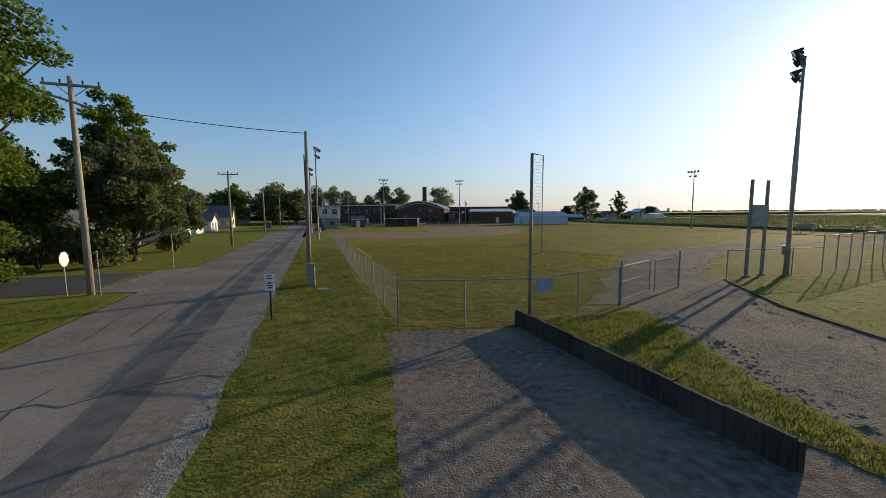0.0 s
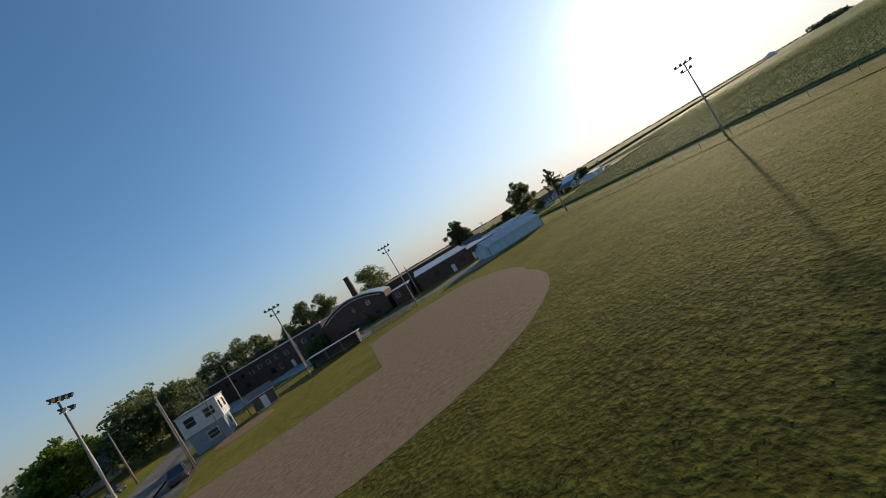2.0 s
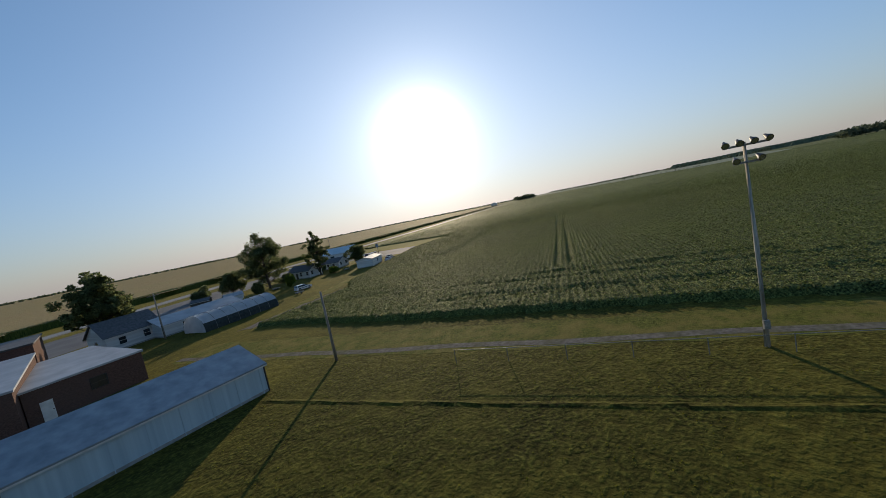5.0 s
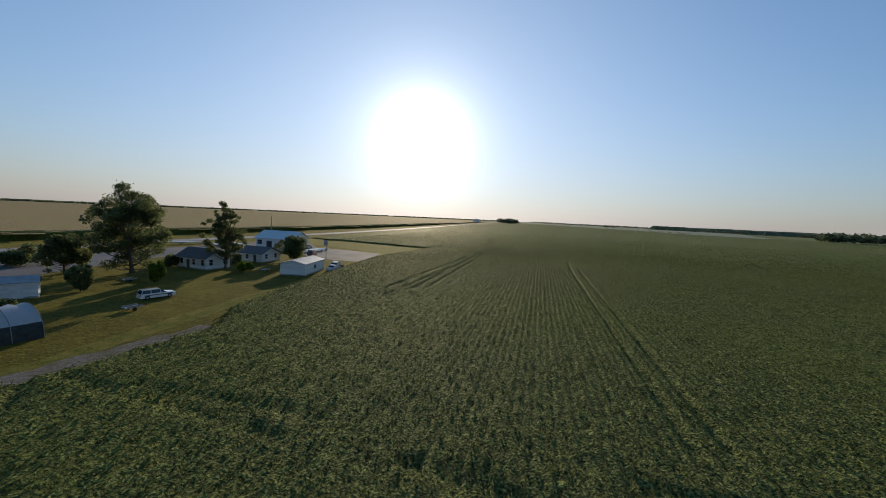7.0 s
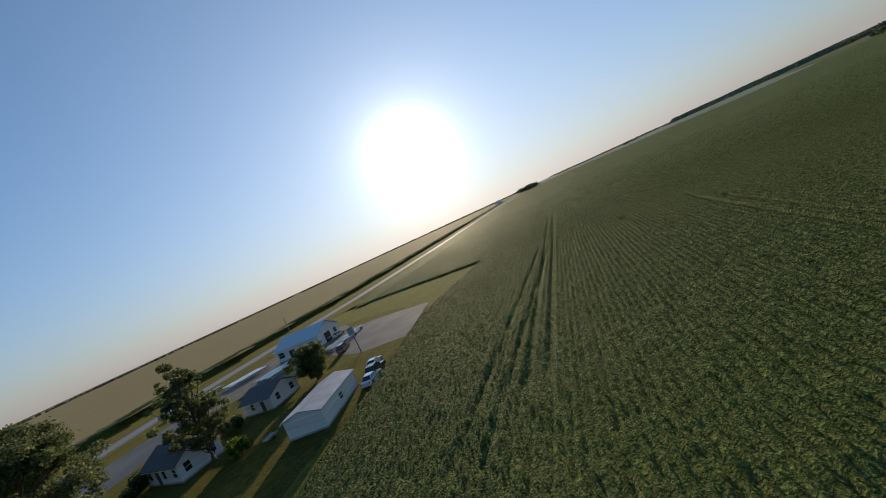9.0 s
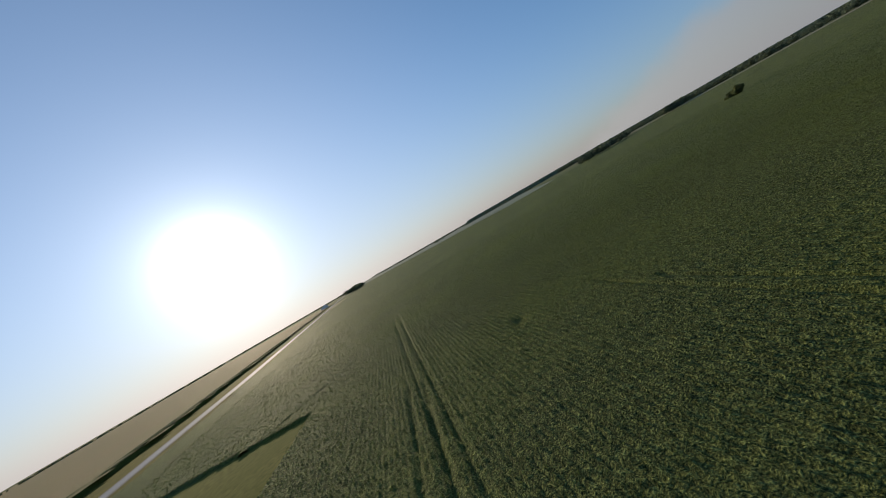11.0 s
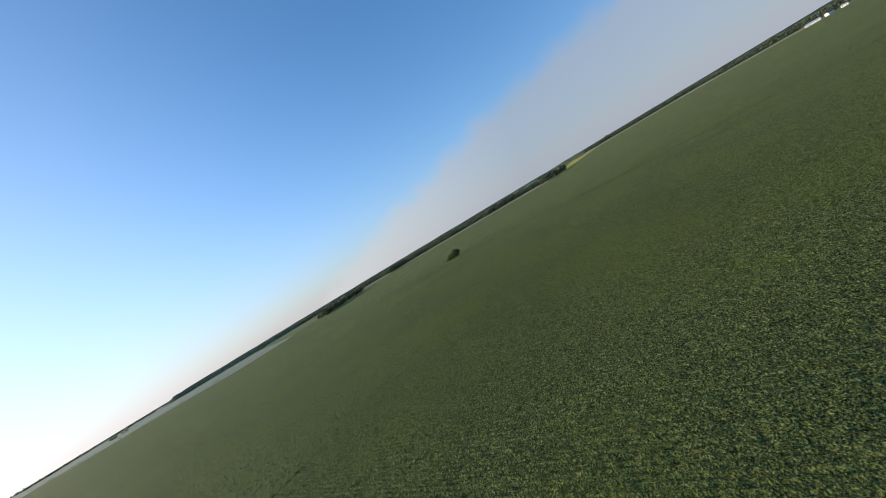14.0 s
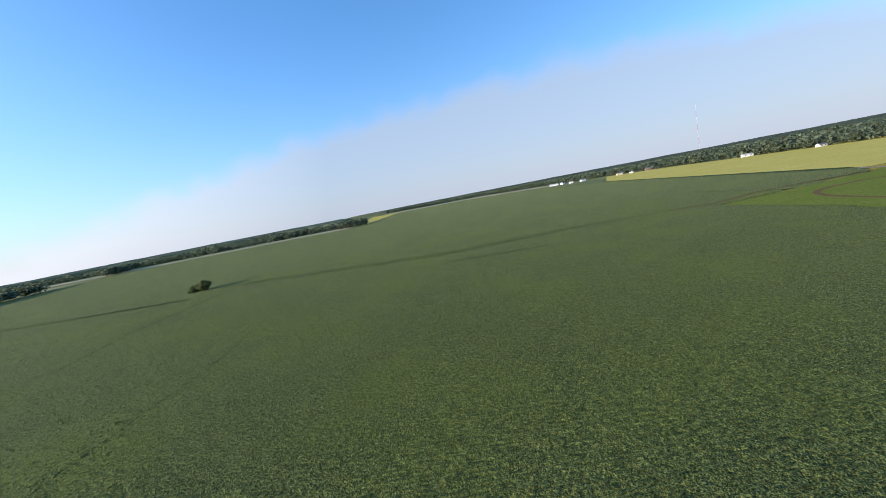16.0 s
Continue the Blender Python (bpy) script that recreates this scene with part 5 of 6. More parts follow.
def octagon(geo, r, y0, y1, z):
    pts = [(r * math.cos(math.pi / 8 + k * math.pi / 4), r * math.sin(math.pi / 8 + k * math.pi / 4)) for k in range(8)]
    verts = [(x, y0, z + q) for x, q in pts] + [(x, y1, z + q) for x, q in pts]
    return geo.add(verts, [tuple(range(8)), tuple(range(8, 16))[::-1]] + [(k, (k + 1) % 8, 8 + (k + 1) % 8, 8 + k) for k in range(8)])


stop = thing("stop_sign", "octagonal stop sign seen from its pale back on a steel post", "road sign", (-19.9, 18.6, 0), STREET_TURN + 90)
part("post", Geo().box(0, 0, -0.2, 0.06, 0.05, 2.35), GALV, stop, "galvanised steel post")
part("plate", octagon(Geo(), 0.4, -0.045, -0.03, 1.9), SIGN_WHITE, stop, "pale metal back")
part("face", octagon(Geo(), 0.39, 0.03, 0.036, 1.9), RED, stop, "red sign face")
street_sign = thing("street_name_sign", "thin steel post with a small street sign", "road sign", (-21.6, 28.4, 0), STREET_TURN)
part("post", Geo().tube([(0, 0, -0.2), (0, 0, 2.7)], 0.03, 6), GALV, street_sign)
part("blade", Geo().box(0, 0, 2.7, 0.65, 0.02, 0.16), SIGN_GREEN, street_sign, "green blade")
post2 = thing("marker_post", "thin bare steel marker post on the corner lawn", "post", (-18.0, 18.5, 0))
part("post", Geo().tube([(0, 0, -0.2), (0, 0, 2.3)], 0.03, 6), GALV, post2)
part("cap", Geo().tube([(0, 0, 2.3), (0, 0, 2.36)], [0.05, 0.02], 6), GALV, post2)
notice = thing("roadside_sign", "small white sign with dark writing on a dark post", "road sign", (-6.95, 14.05, 0), 8)
part("post", Geo().box(0, 0, -0.2, 0.07, 0.06, 1.85), DARK_METAL, notice, "dark steel post")
part("plate", Geo().box(0, -0.045, 1.55, 0.36, 0.02, 0.3), SIGN_WHITE, notice, "white upper plate")
part("plate", Geo().box(0, -0.045, 1.2, 0.36, 0.02, 0.26), SIGN_WHITE, notice, "white lower plate")
for z, w in ((1.76, 0.2), (1.66, 0.24), (1.38, 0.22), (1.29, 0.18)):
    part("bar", Geo().box(0, -0.058, z, w, 0.006, 0.045), DARK_METAL, notice, "dark writing bar")


# ------------------------------------------------------------------ fences
def fence(name, pts, height, label, spacing=3.0, mesh=True, rail=GALV, gap=0.12, cap=None):
    """Chain-link: posts, top rail and crossed wires along a line."""
    root = thing(name, label, "fence", (0, 0, 0))
    for a, b in zip(pts, pts[1:]):
        a, b = Vector((*a, 0)), Vector((*b, 0))
        run = (b - a).length
        n = max(1, round(run / spacing))
        for k in range(n + (1 if (b.to_2d() - Vector(pts[-1])).length < 1e-3 else 0)):
            p = a.lerp(b, k / n)
            part("post", Geo().tube([(p.x, p.y, -0.2), (p.x, p.y, height + 0.04)], 0.032, 7), rail, root)
        part("top_rail", Geo().tube([a + Vector((0, 0, height)), b + Vector((0, 0, height))], 0.025, 6), cap or rail, root)
        if mesh:
            net = Geo()
            way = (b - a).normalized()
            m = int(run / gap)
            for k in range(-int(height / gap), m):
                for sgn in (1, -1):
                    s0, s1 = k * gap, k * gap + height
                    z0, z1 = (0.03, height) if sgn > 0 else (height, 0.03)
                    f0, f1 = max(s0, 0), min(s1, run)
                    if f1 - f0 < 0.02:
                        continue
                    za, zb = z0 + (z1 - z0) * (f0 - s0) / height, z0 + (z1 - z0) * (f1 - s0) / height
                    pa, pb = a + way * f0 + Vector((0, 0, za)), a + way * f1 + Vector((0, 0, zb))
                    net.tube([pa, pb], 0.0022, 3, False)
            part("wire_mesh", net, FENCE_WIRE, root, "grey chain-link mesh")
    return root


CORNER = (-1.9, 13.5)
fence("chain_link_fence", [CORNER, st(33, 2.35), st(61, 2.35)], 1.75, "chain-link fence along the street verge")
fence("chain_link_fence", [CORNER, (0.6, 13.4), (3.05, 13.7), (7.6, 16.3)], 1.7, "chain-link fence across the outfield corner", 2.6)
fence("chain_link_fence", [(17.2, 22.8), (24.8, 24.6)], 1.75, "chain-link fence along the clay infield", 2.6)
fence("chain_link_fence", [(25.0, 24.8), (33.5, 29.4), (40, 33)], 2.5, "tall chain-link fence beside the clay infield", 2.4)
fence("chain_link_fence", [(40.2, 33.1), (48.3, 36.2)], 3.1, "taller chain-link backstop of the clay infield", 1.6)
fence("wire_fence", [st(a, 85.4) for a in (-40, 10, 60, 88)], 1.2, "low thin wire fence along the outfield edge", 5.0, False)
fence("chain_link_fence", [(-14, 121), (5, 113.5), (24, 119)], 1.5, "low chain-link fence along the factory lane", 3.0, True, GALV, 0.2)
fence("chain_link_fence", [(-31, 101), (-24, 112), (-14, 121)], 1.5, "chain-link fence behind the dugout", 3.0, True, GALV, 0.2)

gate = thing("gate", "chain-link double gate standing open on the gravel", "gate", (7.7, 16.35, 0), 35)
part("gate_post", Geo().tube([(0, 0, -0.2), (0, 0, 2.0)], 0.05, 8), GALV, gate)
for x0, x1, tilt in ((0.1, 3.3, 0.12), (3.3, 6.3, 0.05)):
    for z in (0.25, 1.05, 1.75):
        part("rail", Geo().tube([(x0, x0 * tilt, z), (x1, x1 * tilt, z)], 0.022, 6), GALV, gate)
    for x in (x0, x1):
        part("stile", Geo().tube([(x, x * tilt, 0.2), (x, x * tilt, 1.78)], 0.024, 6), GALV, gate)
    net = Geo()
    k = x0 - 1.5
    while k < x1:
        for sg in (1, -1):
            f0, f1 = max(k, x0), min(k + 1.5, x1)
            if f1 > f0:
                za = 0.25 + (f0 - k) if sg > 0 else 1.75 - (f0 - k)
                zb = 0.25 + (f1 - k) if sg > 0 else 1.75 - (f1 - k)
                net.tube([(f0, f0 * tilt, za), (f1, f1 * tilt, zb)], 0.0022, 3, False)
        k += 0.1
    part("wire_mesh", net, FENCE_WIRE, gate, "grey chain-link mesh")
part("gate_post", Geo().tube([(6.35, 0.35, -0.2), (6.35, 0.35, 2.0)], 0.05, 8), GALV, gate)
plate = thing("fence_plate", "blank grey rectangular plate hung on the fence", "sign", (3.6, 13.98, 1.15), 29)
part("plate", Geo().box(0.05, -0.05, 0, 0.85, 0.02, 0.5), BLUE_SIGN, plate)
for x in (-0.3, 0.4):
    part("tie", Geo().tube([(x, -0.04, 0.45), (x, 0.02, 0.58)], 0.008, 5), GALV, plate)

rail = thing("yellow_rail_cover", "yellow plastic cap tubing on the fence top", "fence cap", (0, 0, 0))
q0, q1 = Vector((*CORNER, 1.79)), Vector((*st(33, 2.35), 1.79))
part("tube", Geo().tube([q0.lerp(q1, 0.33), q0.lerp(q1, 0.62)], 0.055, 8), YELLOW, rail, "bright yellow plastic tube", True)
part("end_cap", Geo().tube([q0.lerp(q1, 0.62), q0.lerp(q1, 0.625)], 0.062, 8), YELLOW, rail)
guy = thing("guy_wire", "thin pale guy wire staked beside the service pole", "guy wire", (0, 0, 0))
part("cable", Geo().tube([(-5.7, 22.6, 0.0), (-7.1, 23.4, 2.4)], 0.02, 5), GALV, guy)
part("stake", Geo().tube([(-5.66, 22.58, -0.2), (-5.74, 22.62, 0.25)], 0.03, 6), GALV, guy)

low = thing("low_wall", "low plank wall, coloured dark for shade, holding back a strip of grass", "wall", (0, 0, 0))
wa, wb = Vector((2.5, 13.5)), Vector((5.5, 5.6))
nw = 8
for k in range(nw):
    a, b = wa.lerp(wb, k / nw), wa.lerp(wb, (k + 1) / nw)
    m = (a + b) / 2
    part("panel", Geo().box(m.x, m.y, -0.1, (b - a).length - 0.012, 0.09, 0.68 + 0.012 * (k % 3), math.degrees(math.atan2((b - a).y, (b - a).x))), SHADED_PLANK, low)
for k in range(0, nw + 1, 2):
    a = wa.lerp(wb, k / nw)
    part("post", Geo().box(a.x + 0.1, a.y + 0.04, -0.2, 0.1, 0.1, 0.72), SHADED_PLANK, low)

foul = thing("foul_pole", "weathered steel foul pole with a mesh wing", "foul pole", (3.05, 13.68, 0), 8)
part("pole", Geo().tube([(0, 0, -0.3), (0, 0, 6.3)], 0.06, 10), POLE_STEEL, foul, "weathered steel pole", True)
part("wing_frame", Geo().tube([(0.06, 0, 6.28), (0.42, 0, 6.22), (0.42, 0, 2.65), (0.06, 0, 2.6)], 0.022, 6), POLE_STEEL, foul)
net = Geo()
for k in range(28):
    z = 2.7 + k * 0.125
    net.tube([(0.06, 0, z), (0.42, 0, z + 0.06)], 0.003, 3, False)
    net.tube([(0.06, 0, z + 0.06), (0.42, 0, z)], 0.003, 3, False)
part("wing_mesh", net, GALV, foul, "fine grey wire mesh")

board = thing("sign_board", "small pale board between two tall weathered posts", "sign", (19.6, 23.7, 0), 24)
for x in (-0.85, 0.85):
    post = part("post", Geo().box(x, 0, -0.3, 0.15, 0.15, 6.4, 0, 0.92), WOOD, board, "tall weathered wooden post")
    part("footing", Geo().box(x, 0, -0.05, 0.3, 0.3, 0.14), CONCRETE, post, "small concrete footing")
part("panel", Geo().box(0, -0.1, 3.2, 1.75, 0.04, 1.35), CONCRETE, board, "pale grey panel")
for z in (3.4, 4.3):
    part("batten", Geo().box(0, -0.06, z, 1.6, 0.04, 0.1), WOOD, board)


stand = thing("field_stand", "small weathered wooden stand at the field fence", "stand", (67.2, 70.2, 0), -20)
part("platform", Geo().box(0, 0, 0.8, 2.2, 1.2, 0.1), WOOD, stand)
part("back_board", Geo().box(0, 0.55, 0.9, 2.2, 0.06, 0.7), WOOD, stand)
for x in (-1.0, 1.0):
    for y in (-0.5, 0.5):
        part("leg", Geo().box(x, y, 0, 0.1, 0.1, 0.8 if y < 0 else 1.6), WOOD, stand)


# ------------------------------------------------------------------ floodlights
def flood_pole(at, height, turn, label, upper=4, lower=2):
    root = thing("floodlight_pole", label, "floodlight", (*at, 0), turn, "field floodlights")
    part("pole", Geo().tube([(0, 0, -0.3), (0.05, 0, height * 0.5), (0, 0, height)], [0.19, 0.15, 0.1], 10), PALE_POLE, root, "tall weathered wooden pole", True)
    for z, n, w in ((height - 0.25, upper, 2.5), (height - 1.35, lower, 1.5)):
        part("crossarm", Geo().box(0, -0.14, z, w, 0.1, 0.13), GALV, root, "steel crossarm")
        for k in range(n):
            x = -w / 2 + 0.1 + (w - 0.2) * k / max(n - 1, 1)
            yaw = 0.35 * (x / w)
            c = Vector((x, -0.3, z + 0.28))
            way = Vector((yaw, -0.8, -0.5)).normalized()
            lamp = part("lamp", Geo().tube([c - way * 0.3, c - way * 0.12, c + way * 0.08, c + way * 0.2], [0.08, 0.13, 0.21, 0.23], 10, False), DARK_METAL, root, "round dark floodlight housing", True)
            part("reflector", Geo().tube([c + way * 0.17, c + way * 0.185], [0.2, 0.2], 10), LAMP, lamp, "shiny lamp glass")
            part("bracket", Geo().tube([(x, -0.16, z + 0.1), c - way * 0.1], 0.025, 5), GALV, root)
    part("fuse_box", Geo().box(0, -0.2, 1.3, 0.35, 0.2, 0.6), GALV, root, "grey fuse box")
    return root


flood_pole((22.2, 24.3), 13.7, 226, "tall wooden floodlight pole by the clay infield")
flood_pole((-20.3, 57.2), 13.9, 95, "tall floodlight pole beside the street lot")
flood_pole((-29.3, 78.6), 13.5, 98, "tall floodlight pole beside the street")
flood_pole((-19.2, 110.2), 14.0, 20, "tall floodlight pole behind the infield")
flood_pole((3.6, 120.2), 14.4, -10, "tall floodlight pole behind home plate")
flood_pole((59.3, 91.0), 13.7, -65, "tall floodlight pole at the outfield edge")


# ------------------------------------------------------------------ buildings
def window(parent, x, y, z, w, h, face, casing=WHITE):
    """A framed pane set on a wall; face: the way out of the wall, in degrees about z."""
    turn = Matrix.Rotation(radians(face), 4, "Z")

    def put(pts):
        return [tuple(turn @ Vector(q) + Vector((x, y, z))) for q in pts]

    quad = [(3, 2, 1, 0), (4, 5, 6, 7), (0, 1, 5, 4), (1, 2, 6, 5), (2, 3, 7, 6), (3, 0, 4, 7)]

    def block(x0, x1, y0, y1, z0, z1):
        return put([(x0, y0, z0), (x1, y0, z0), (x1, y1, z0), (x0, y1, z0), (x0, y0, z1), (x1, y0, z1), (x1, y1, z1), (x0, y1, z1)])

    t = 0.09
    rim = Geo()
    for q in ((0, 0.05, -w / 2 - t, -w / 2, -t, h + t), (0, 0.05, w / 2, w / 2 + t, -t, h + t), (0, 0.05, -w / 2, w / 2, -t, 0), (0, 0.05, -w / 2, w / 2, h, h + t), (0, 0.035, -w / 2, w / 2, h / 2 - 0.03, h / 2 + 0.03)):
        rim.add(block(*q), quad)
    win = part("window", rim, casing, parent, "white window frame" if casing is WHITE else "dark window frame")
    part("pane", Geo().add(block(0, 0.02, -w / 2, w / 2, 0, h), quad), GLASS_DARK, win, "dark glass")
    return win


def door(parent, x, y, z, w, h, face, material):
    turn = Matrix.Rotation(radians(face), 4, "Z")
    quad = [(3, 2, 1, 0), (4, 5, 6, 7), (0, 1, 5, 4), (1, 2, 6, 5), (2, 3, 7, 6), (3, 0, 4, 7)]

    def block(x0, x1, y0, y1, z0, z1):
        return [tuple(turn @ Vector(q) + Vector((x, y, z))) for q in [(x0, y0, z0), (x1, y0, z0), (x1, y1, z0), (x0, y1, z0), (x0, y0, z1), (x1, y0, z1), (x1, y1, z1), (x0, y1, z1)]]

    ob = part("door", Geo().add(block(0, 0.05, -w / 2, w / 2, 0, h), quad), material, parent)
    part("handle", Geo().add(block(0.05, 0.1, w / 2 - 0.16, w / 2 - 0.08, h * 0.47, h * 0.52), quad), DARK_METAL, ob)
    return ob


def house(name, at, turn, length, width, wall, ridge, label, wall_mat, roof_mat, over=0.4, windows=(), doors=(), hip=0.0, chimney=None, category="house"):
    """Walls with gables and a pitched roof with eaves; the ridge runs along the local x."""
    root = thing(name, label, category, (*at, 0), turn)
    L, W = length / 2, width / 2
    g = Geo()
    g.add([(-L, -W, 0), (L, -W, 0), (L, W, 0), (-L, W, 0), (-L, -W, wall), (L, -W, wall), (L, W, wall), (-L, W, wall), (-L + hip, 0, ridge - 0.02), (L - hip, 0, ridge - 0.02)],
          [(3, 2, 1, 0), (0, 1, 5, 4), (2, 3, 7, 6), (1, 2, 6, 9, 5), (3, 0, 4, 8, 7)])
    part("wall", g, wall_mat, root)
    slope = (ridge - wall) / W
    e, drop = over, over * slope
    r = Geo()
    for sg in (1, -1):
        a = [(-L - e, sg * (W + e), wall - drop + 0.05), (L + e, sg * (W + e), wall - drop + 0.05), (L + e - hip, 0, ridge + 0.05), (-L - e + hip, 0, ridge + 0.05)]
        b = [(x, y, z + 0.12) for x, y, z in a]
        r.add(a + b, [(0, 1, 2, 3), (7, 6, 5, 4), (0, 4, 5, 1), (1, 5, 6, 2), (3, 7, 4, 0), (2, 6, 7, 3)])
    if hip:
        for sg in (1, -1):
            a = [(sg * (L + e), -W - e, wall - drop + 0.05), (sg * (L + e), W + e, wall - drop + 0.05), (sg * (L + e - hip), 0, ridge + 0.05)]
            b = [(x, y, z + 0.12) for x, y, z in a]
            r.add(a + b, [(0, 1, 2), (5, 4, 3), (0, 3, 4, 1), (1, 4, 5, 2), (2, 5, 3, 0)])
    part("roof", r, roof_mat, root)
    for sg in (1, -1):
        part("fascia", Geo().box(0, sg * (W + e - 0.02), wall - drop - 0.08, length + 2 * e, 0.03, 0.16), WHITE, root, "white eave board")
    part("foundation", Geo().box(0, 0, -0.15, length + 0.06, width + 0.06, 0.4), CONCRETE, root, "grey concrete base")
    for side, off, z, w, h in windows:
        x, y, face = {"s": (off, -W, -90), "n": (off, W, 90), "e": (L, off, 0), "w": (-L, off, 180)}[side]
        window(root, x, y, z, w, h, face)
    for side, off, w, h, m in doors:
        x, y, face = {"s": (off, -W, -90), "n": (off, W, 90), "e": (L, off, 0), "w": (-L, off, 180)}[side]
        door(root, x, y, 0.05, w, h, face, m)
    if chimney:
        part("chimney", Geo().box(chimney, 0.4, ridge - 0.8, 0.6, 0.6, 1.6), BRICK, root, "short brick chimney")
    return root


# houses along the street; their long sides follow the street or stand square to it
house("house", st(53, -27), STREET_TURN + 90, 16, 8, 3.0, 5.2, "white one-storey corner house with a grey roof", SIDING, SHINGLE,
      windows=[("s", -5, 1.0, 1.2, 1.3), ("s", 0, 1.0, 1.2, 1.3), ("s", 5, 1.0, 1.2, 1.3), ("w", -1.5, 1.0, 1.0, 1.2)], doors=[("s", 2.6, 1.0, 2.05, CREAM)])
house("house", st(70.6, -27.0), STREET_TURN, 12.5, 7.6, 3.0, 5.8, "small white clapboard house with a gable front", SIDING, SHINGLE,
      windows=[("e", -1.6, 1.0, 0.9, 1.4), ("e", 1.6, 1.0, 0.9, 1.4), ("s", 2, 1.0, 1.0, 1.3), ("s", -2.5, 1.0, 1.0, 1.3)], doors=[("e", 0.1, 0.95, 2.05, BROWN_SHINGLE)])
house("garage", st(92.0, -29.0), STREET_TURN, 10, 5.4, 2.4, 3.6, "low pale garage with a white gable to the street", SIDING, SHINGLE, doors=[("e", 0, 2.6, 2.0, WHITE)],
      windows=[("s", 2, 1.0, 1.0, 1.0)], category="garage")
house("house", st(102.0, -28.5), STREET_TURN, 10, 6.2, 2.6, 4.3, "small white house with a dark roof between neighbours", SIDING, SHINGLE, windows=[("e", -1.5, 0.9, 1.0, 1.3), ("s", 2.5, 1.0, 1.0, 1.2), ("s", -2, 1.0, 1.0, 1.2)], doors=[("e", 1.2, 0.95, 2.0, DARK_WOOD)])
house("house", st(113.5, -33), STREET_TURN + 90, 11, 9.5, 3.4, 6.6, "white house with a brown-grey hip roof", SIDING, BROWN_SHINGLE, hip=3.6,
      windows=[("s", -3, 1.0, 1.2, 1.4), ("s", 1, 1.0, 1.2, 1.4), ("w", 0, 1.0, 1.2, 1.4)])
house("house", st(127.5, -27.5), STREET_TURN, 6.5, 4.8, 3.6, 6.6, "cream-sided house with a steep street gable", CREAM, SHINGLE,
      windows=[("e", 0, 1.0, 1.2, 1.5), ("e", 0, 4.2, 0.9, 1.1), ("s", 1, 1.0, 1.0, 1.3)])
house("house", st(168, -32), STREET_TURN, 11, 8, 3.4, 6.6, "pale grey gabled house farther down the street", SIDING, SHINGLE, windows=[("e", -1.6, 1.0, 1.0, 1.4), ("e", 1.6, 1.0, 1.0, 1.4)])
house("house", st(86, -46), STREET_TURN, 11, 8, 3.2, 5.8, "white backyard house behind the street row", SIDING, SHINGLE, windows=[("e", 0, 1.0, 1.0, 1.3)])
stair = thing("wooden_stair", "wooden porch stair beside the cream house", "stair", (*st(123.6, -24.4), 0), STREET_TURN)
for k in range(7):
    part("step", Geo().box(0, -1.2 + 0.28 * k, 0.1 + 0.19 * k, 1.1, 0.3, 0.05), WOOD, stair)
for x in (-0.55, 0.55):
    part("handrail", Geo().tube([(x, -1.3, 1.0), (x, 0.8, 2.4)], 0.035, 6), WOOD, stair)
    for k in (0, 3, 6):
        part("baluster", Geo().box(x, -1.2 + 0.28 * k, 0, 0.07, 0.07, 1.05 + 0.2 * k), WOOD, stair)

# press box and shed behind the infield
press = thing("press_box", "two-storey pale press box with grey lower wall", "press box", (-33.2, 103.5, 0), STREET_TURN - 4)
part("base", Geo().box(0, 0, 0, 4.8, 5.6, 2.9), BLUE_SIGN, press, "grey-blue boarded ground floor")
part("upper_storey", Geo().box(0, 0, 2.9, 5.2, 6.0, 3.1), SIDING, press, "white sided upper floor")
part("roof", Geo().box(0, 0, 6.0, 5.6, 6.4, 0.14), PALE_ROOF, press, "pale flat roof")
for x in (-1.3, 1.3):
    window(press, x, -3.0, 4.0, 1.3, 1.3, -90)
for y in (-1.5, 1.5):
    window(press, 2.6, y, 4.0, 1.3, 1.3, 0)
window(press, 0.5, -2.8, 1.0, 1.4, 1.1, -90)
window(press, 2.4, 0.5, 1.0, 1.6, 1.1, 0)
for x in (-2.6, 2.6):
    for y in (-3, 3):
        part("corner_board", Geo().box(x, y, 2.9, 0.16, 0.16, 3.1), WHITE, press)
house("shed", (-26.5, 107.5), STREET_TURN, 3.6, 3.0, 2.5, 3.3, "small dark shed beside the press box", DARK_WOOD, SHINGLE, 0.2, doors=[("s", 0, 1.0, 2.0, SIDING)], category="shed")
backstop = thing("backstop", "tall thin backstop poles with dark netting", "backstop", (0, 0, 0))
stops = [(-31.0, 92.0, 9.3), (-30.6, 100.3, 8.9), (-28.4, 105.0, 9.6)]
for x, y, h in stops:
    part("pole", Geo().tube([(x, y, -0.2), (x, y, h)], [0.09, 0.06], 8), POLE_STEEL, backstop, "thin weathered pole", True)
for (x0, y0, h0), (x1, y1, h1) in zip(stops, stops[1:]):
    net = Geo()
    wide = math.hypot(x1 - x0, y1 - y0)
    for k in range(1, int(wide / 0.35)):
        f = k * 0.35 / wide
        net.tube([(x0 + (x1 - x0) * f, y0 + (y1 - y0) * f, 0.1), (x0 + (x1 - x0) * f, y0 + (y1 - y0) * f, h0 - 0.4)], 0.011, 3, False)
    for k in range(1, 25):
        net.tube([(x0, y0, k * 0.35), (x1, y1, k * 0.35)], 0.011, 3, False)
    part("netting", net, DARK_METAL, backstop, "dark knotted netting")
dug = thing("dugout", "long low dark dugout with a pale flat roof", "dugout", (-14.8, 117.2, 0), -8)
part("back_wall", Geo().box(0, 1.3, 0, 10.6, 0.2, 2.3), DARK_WOOD, dug)
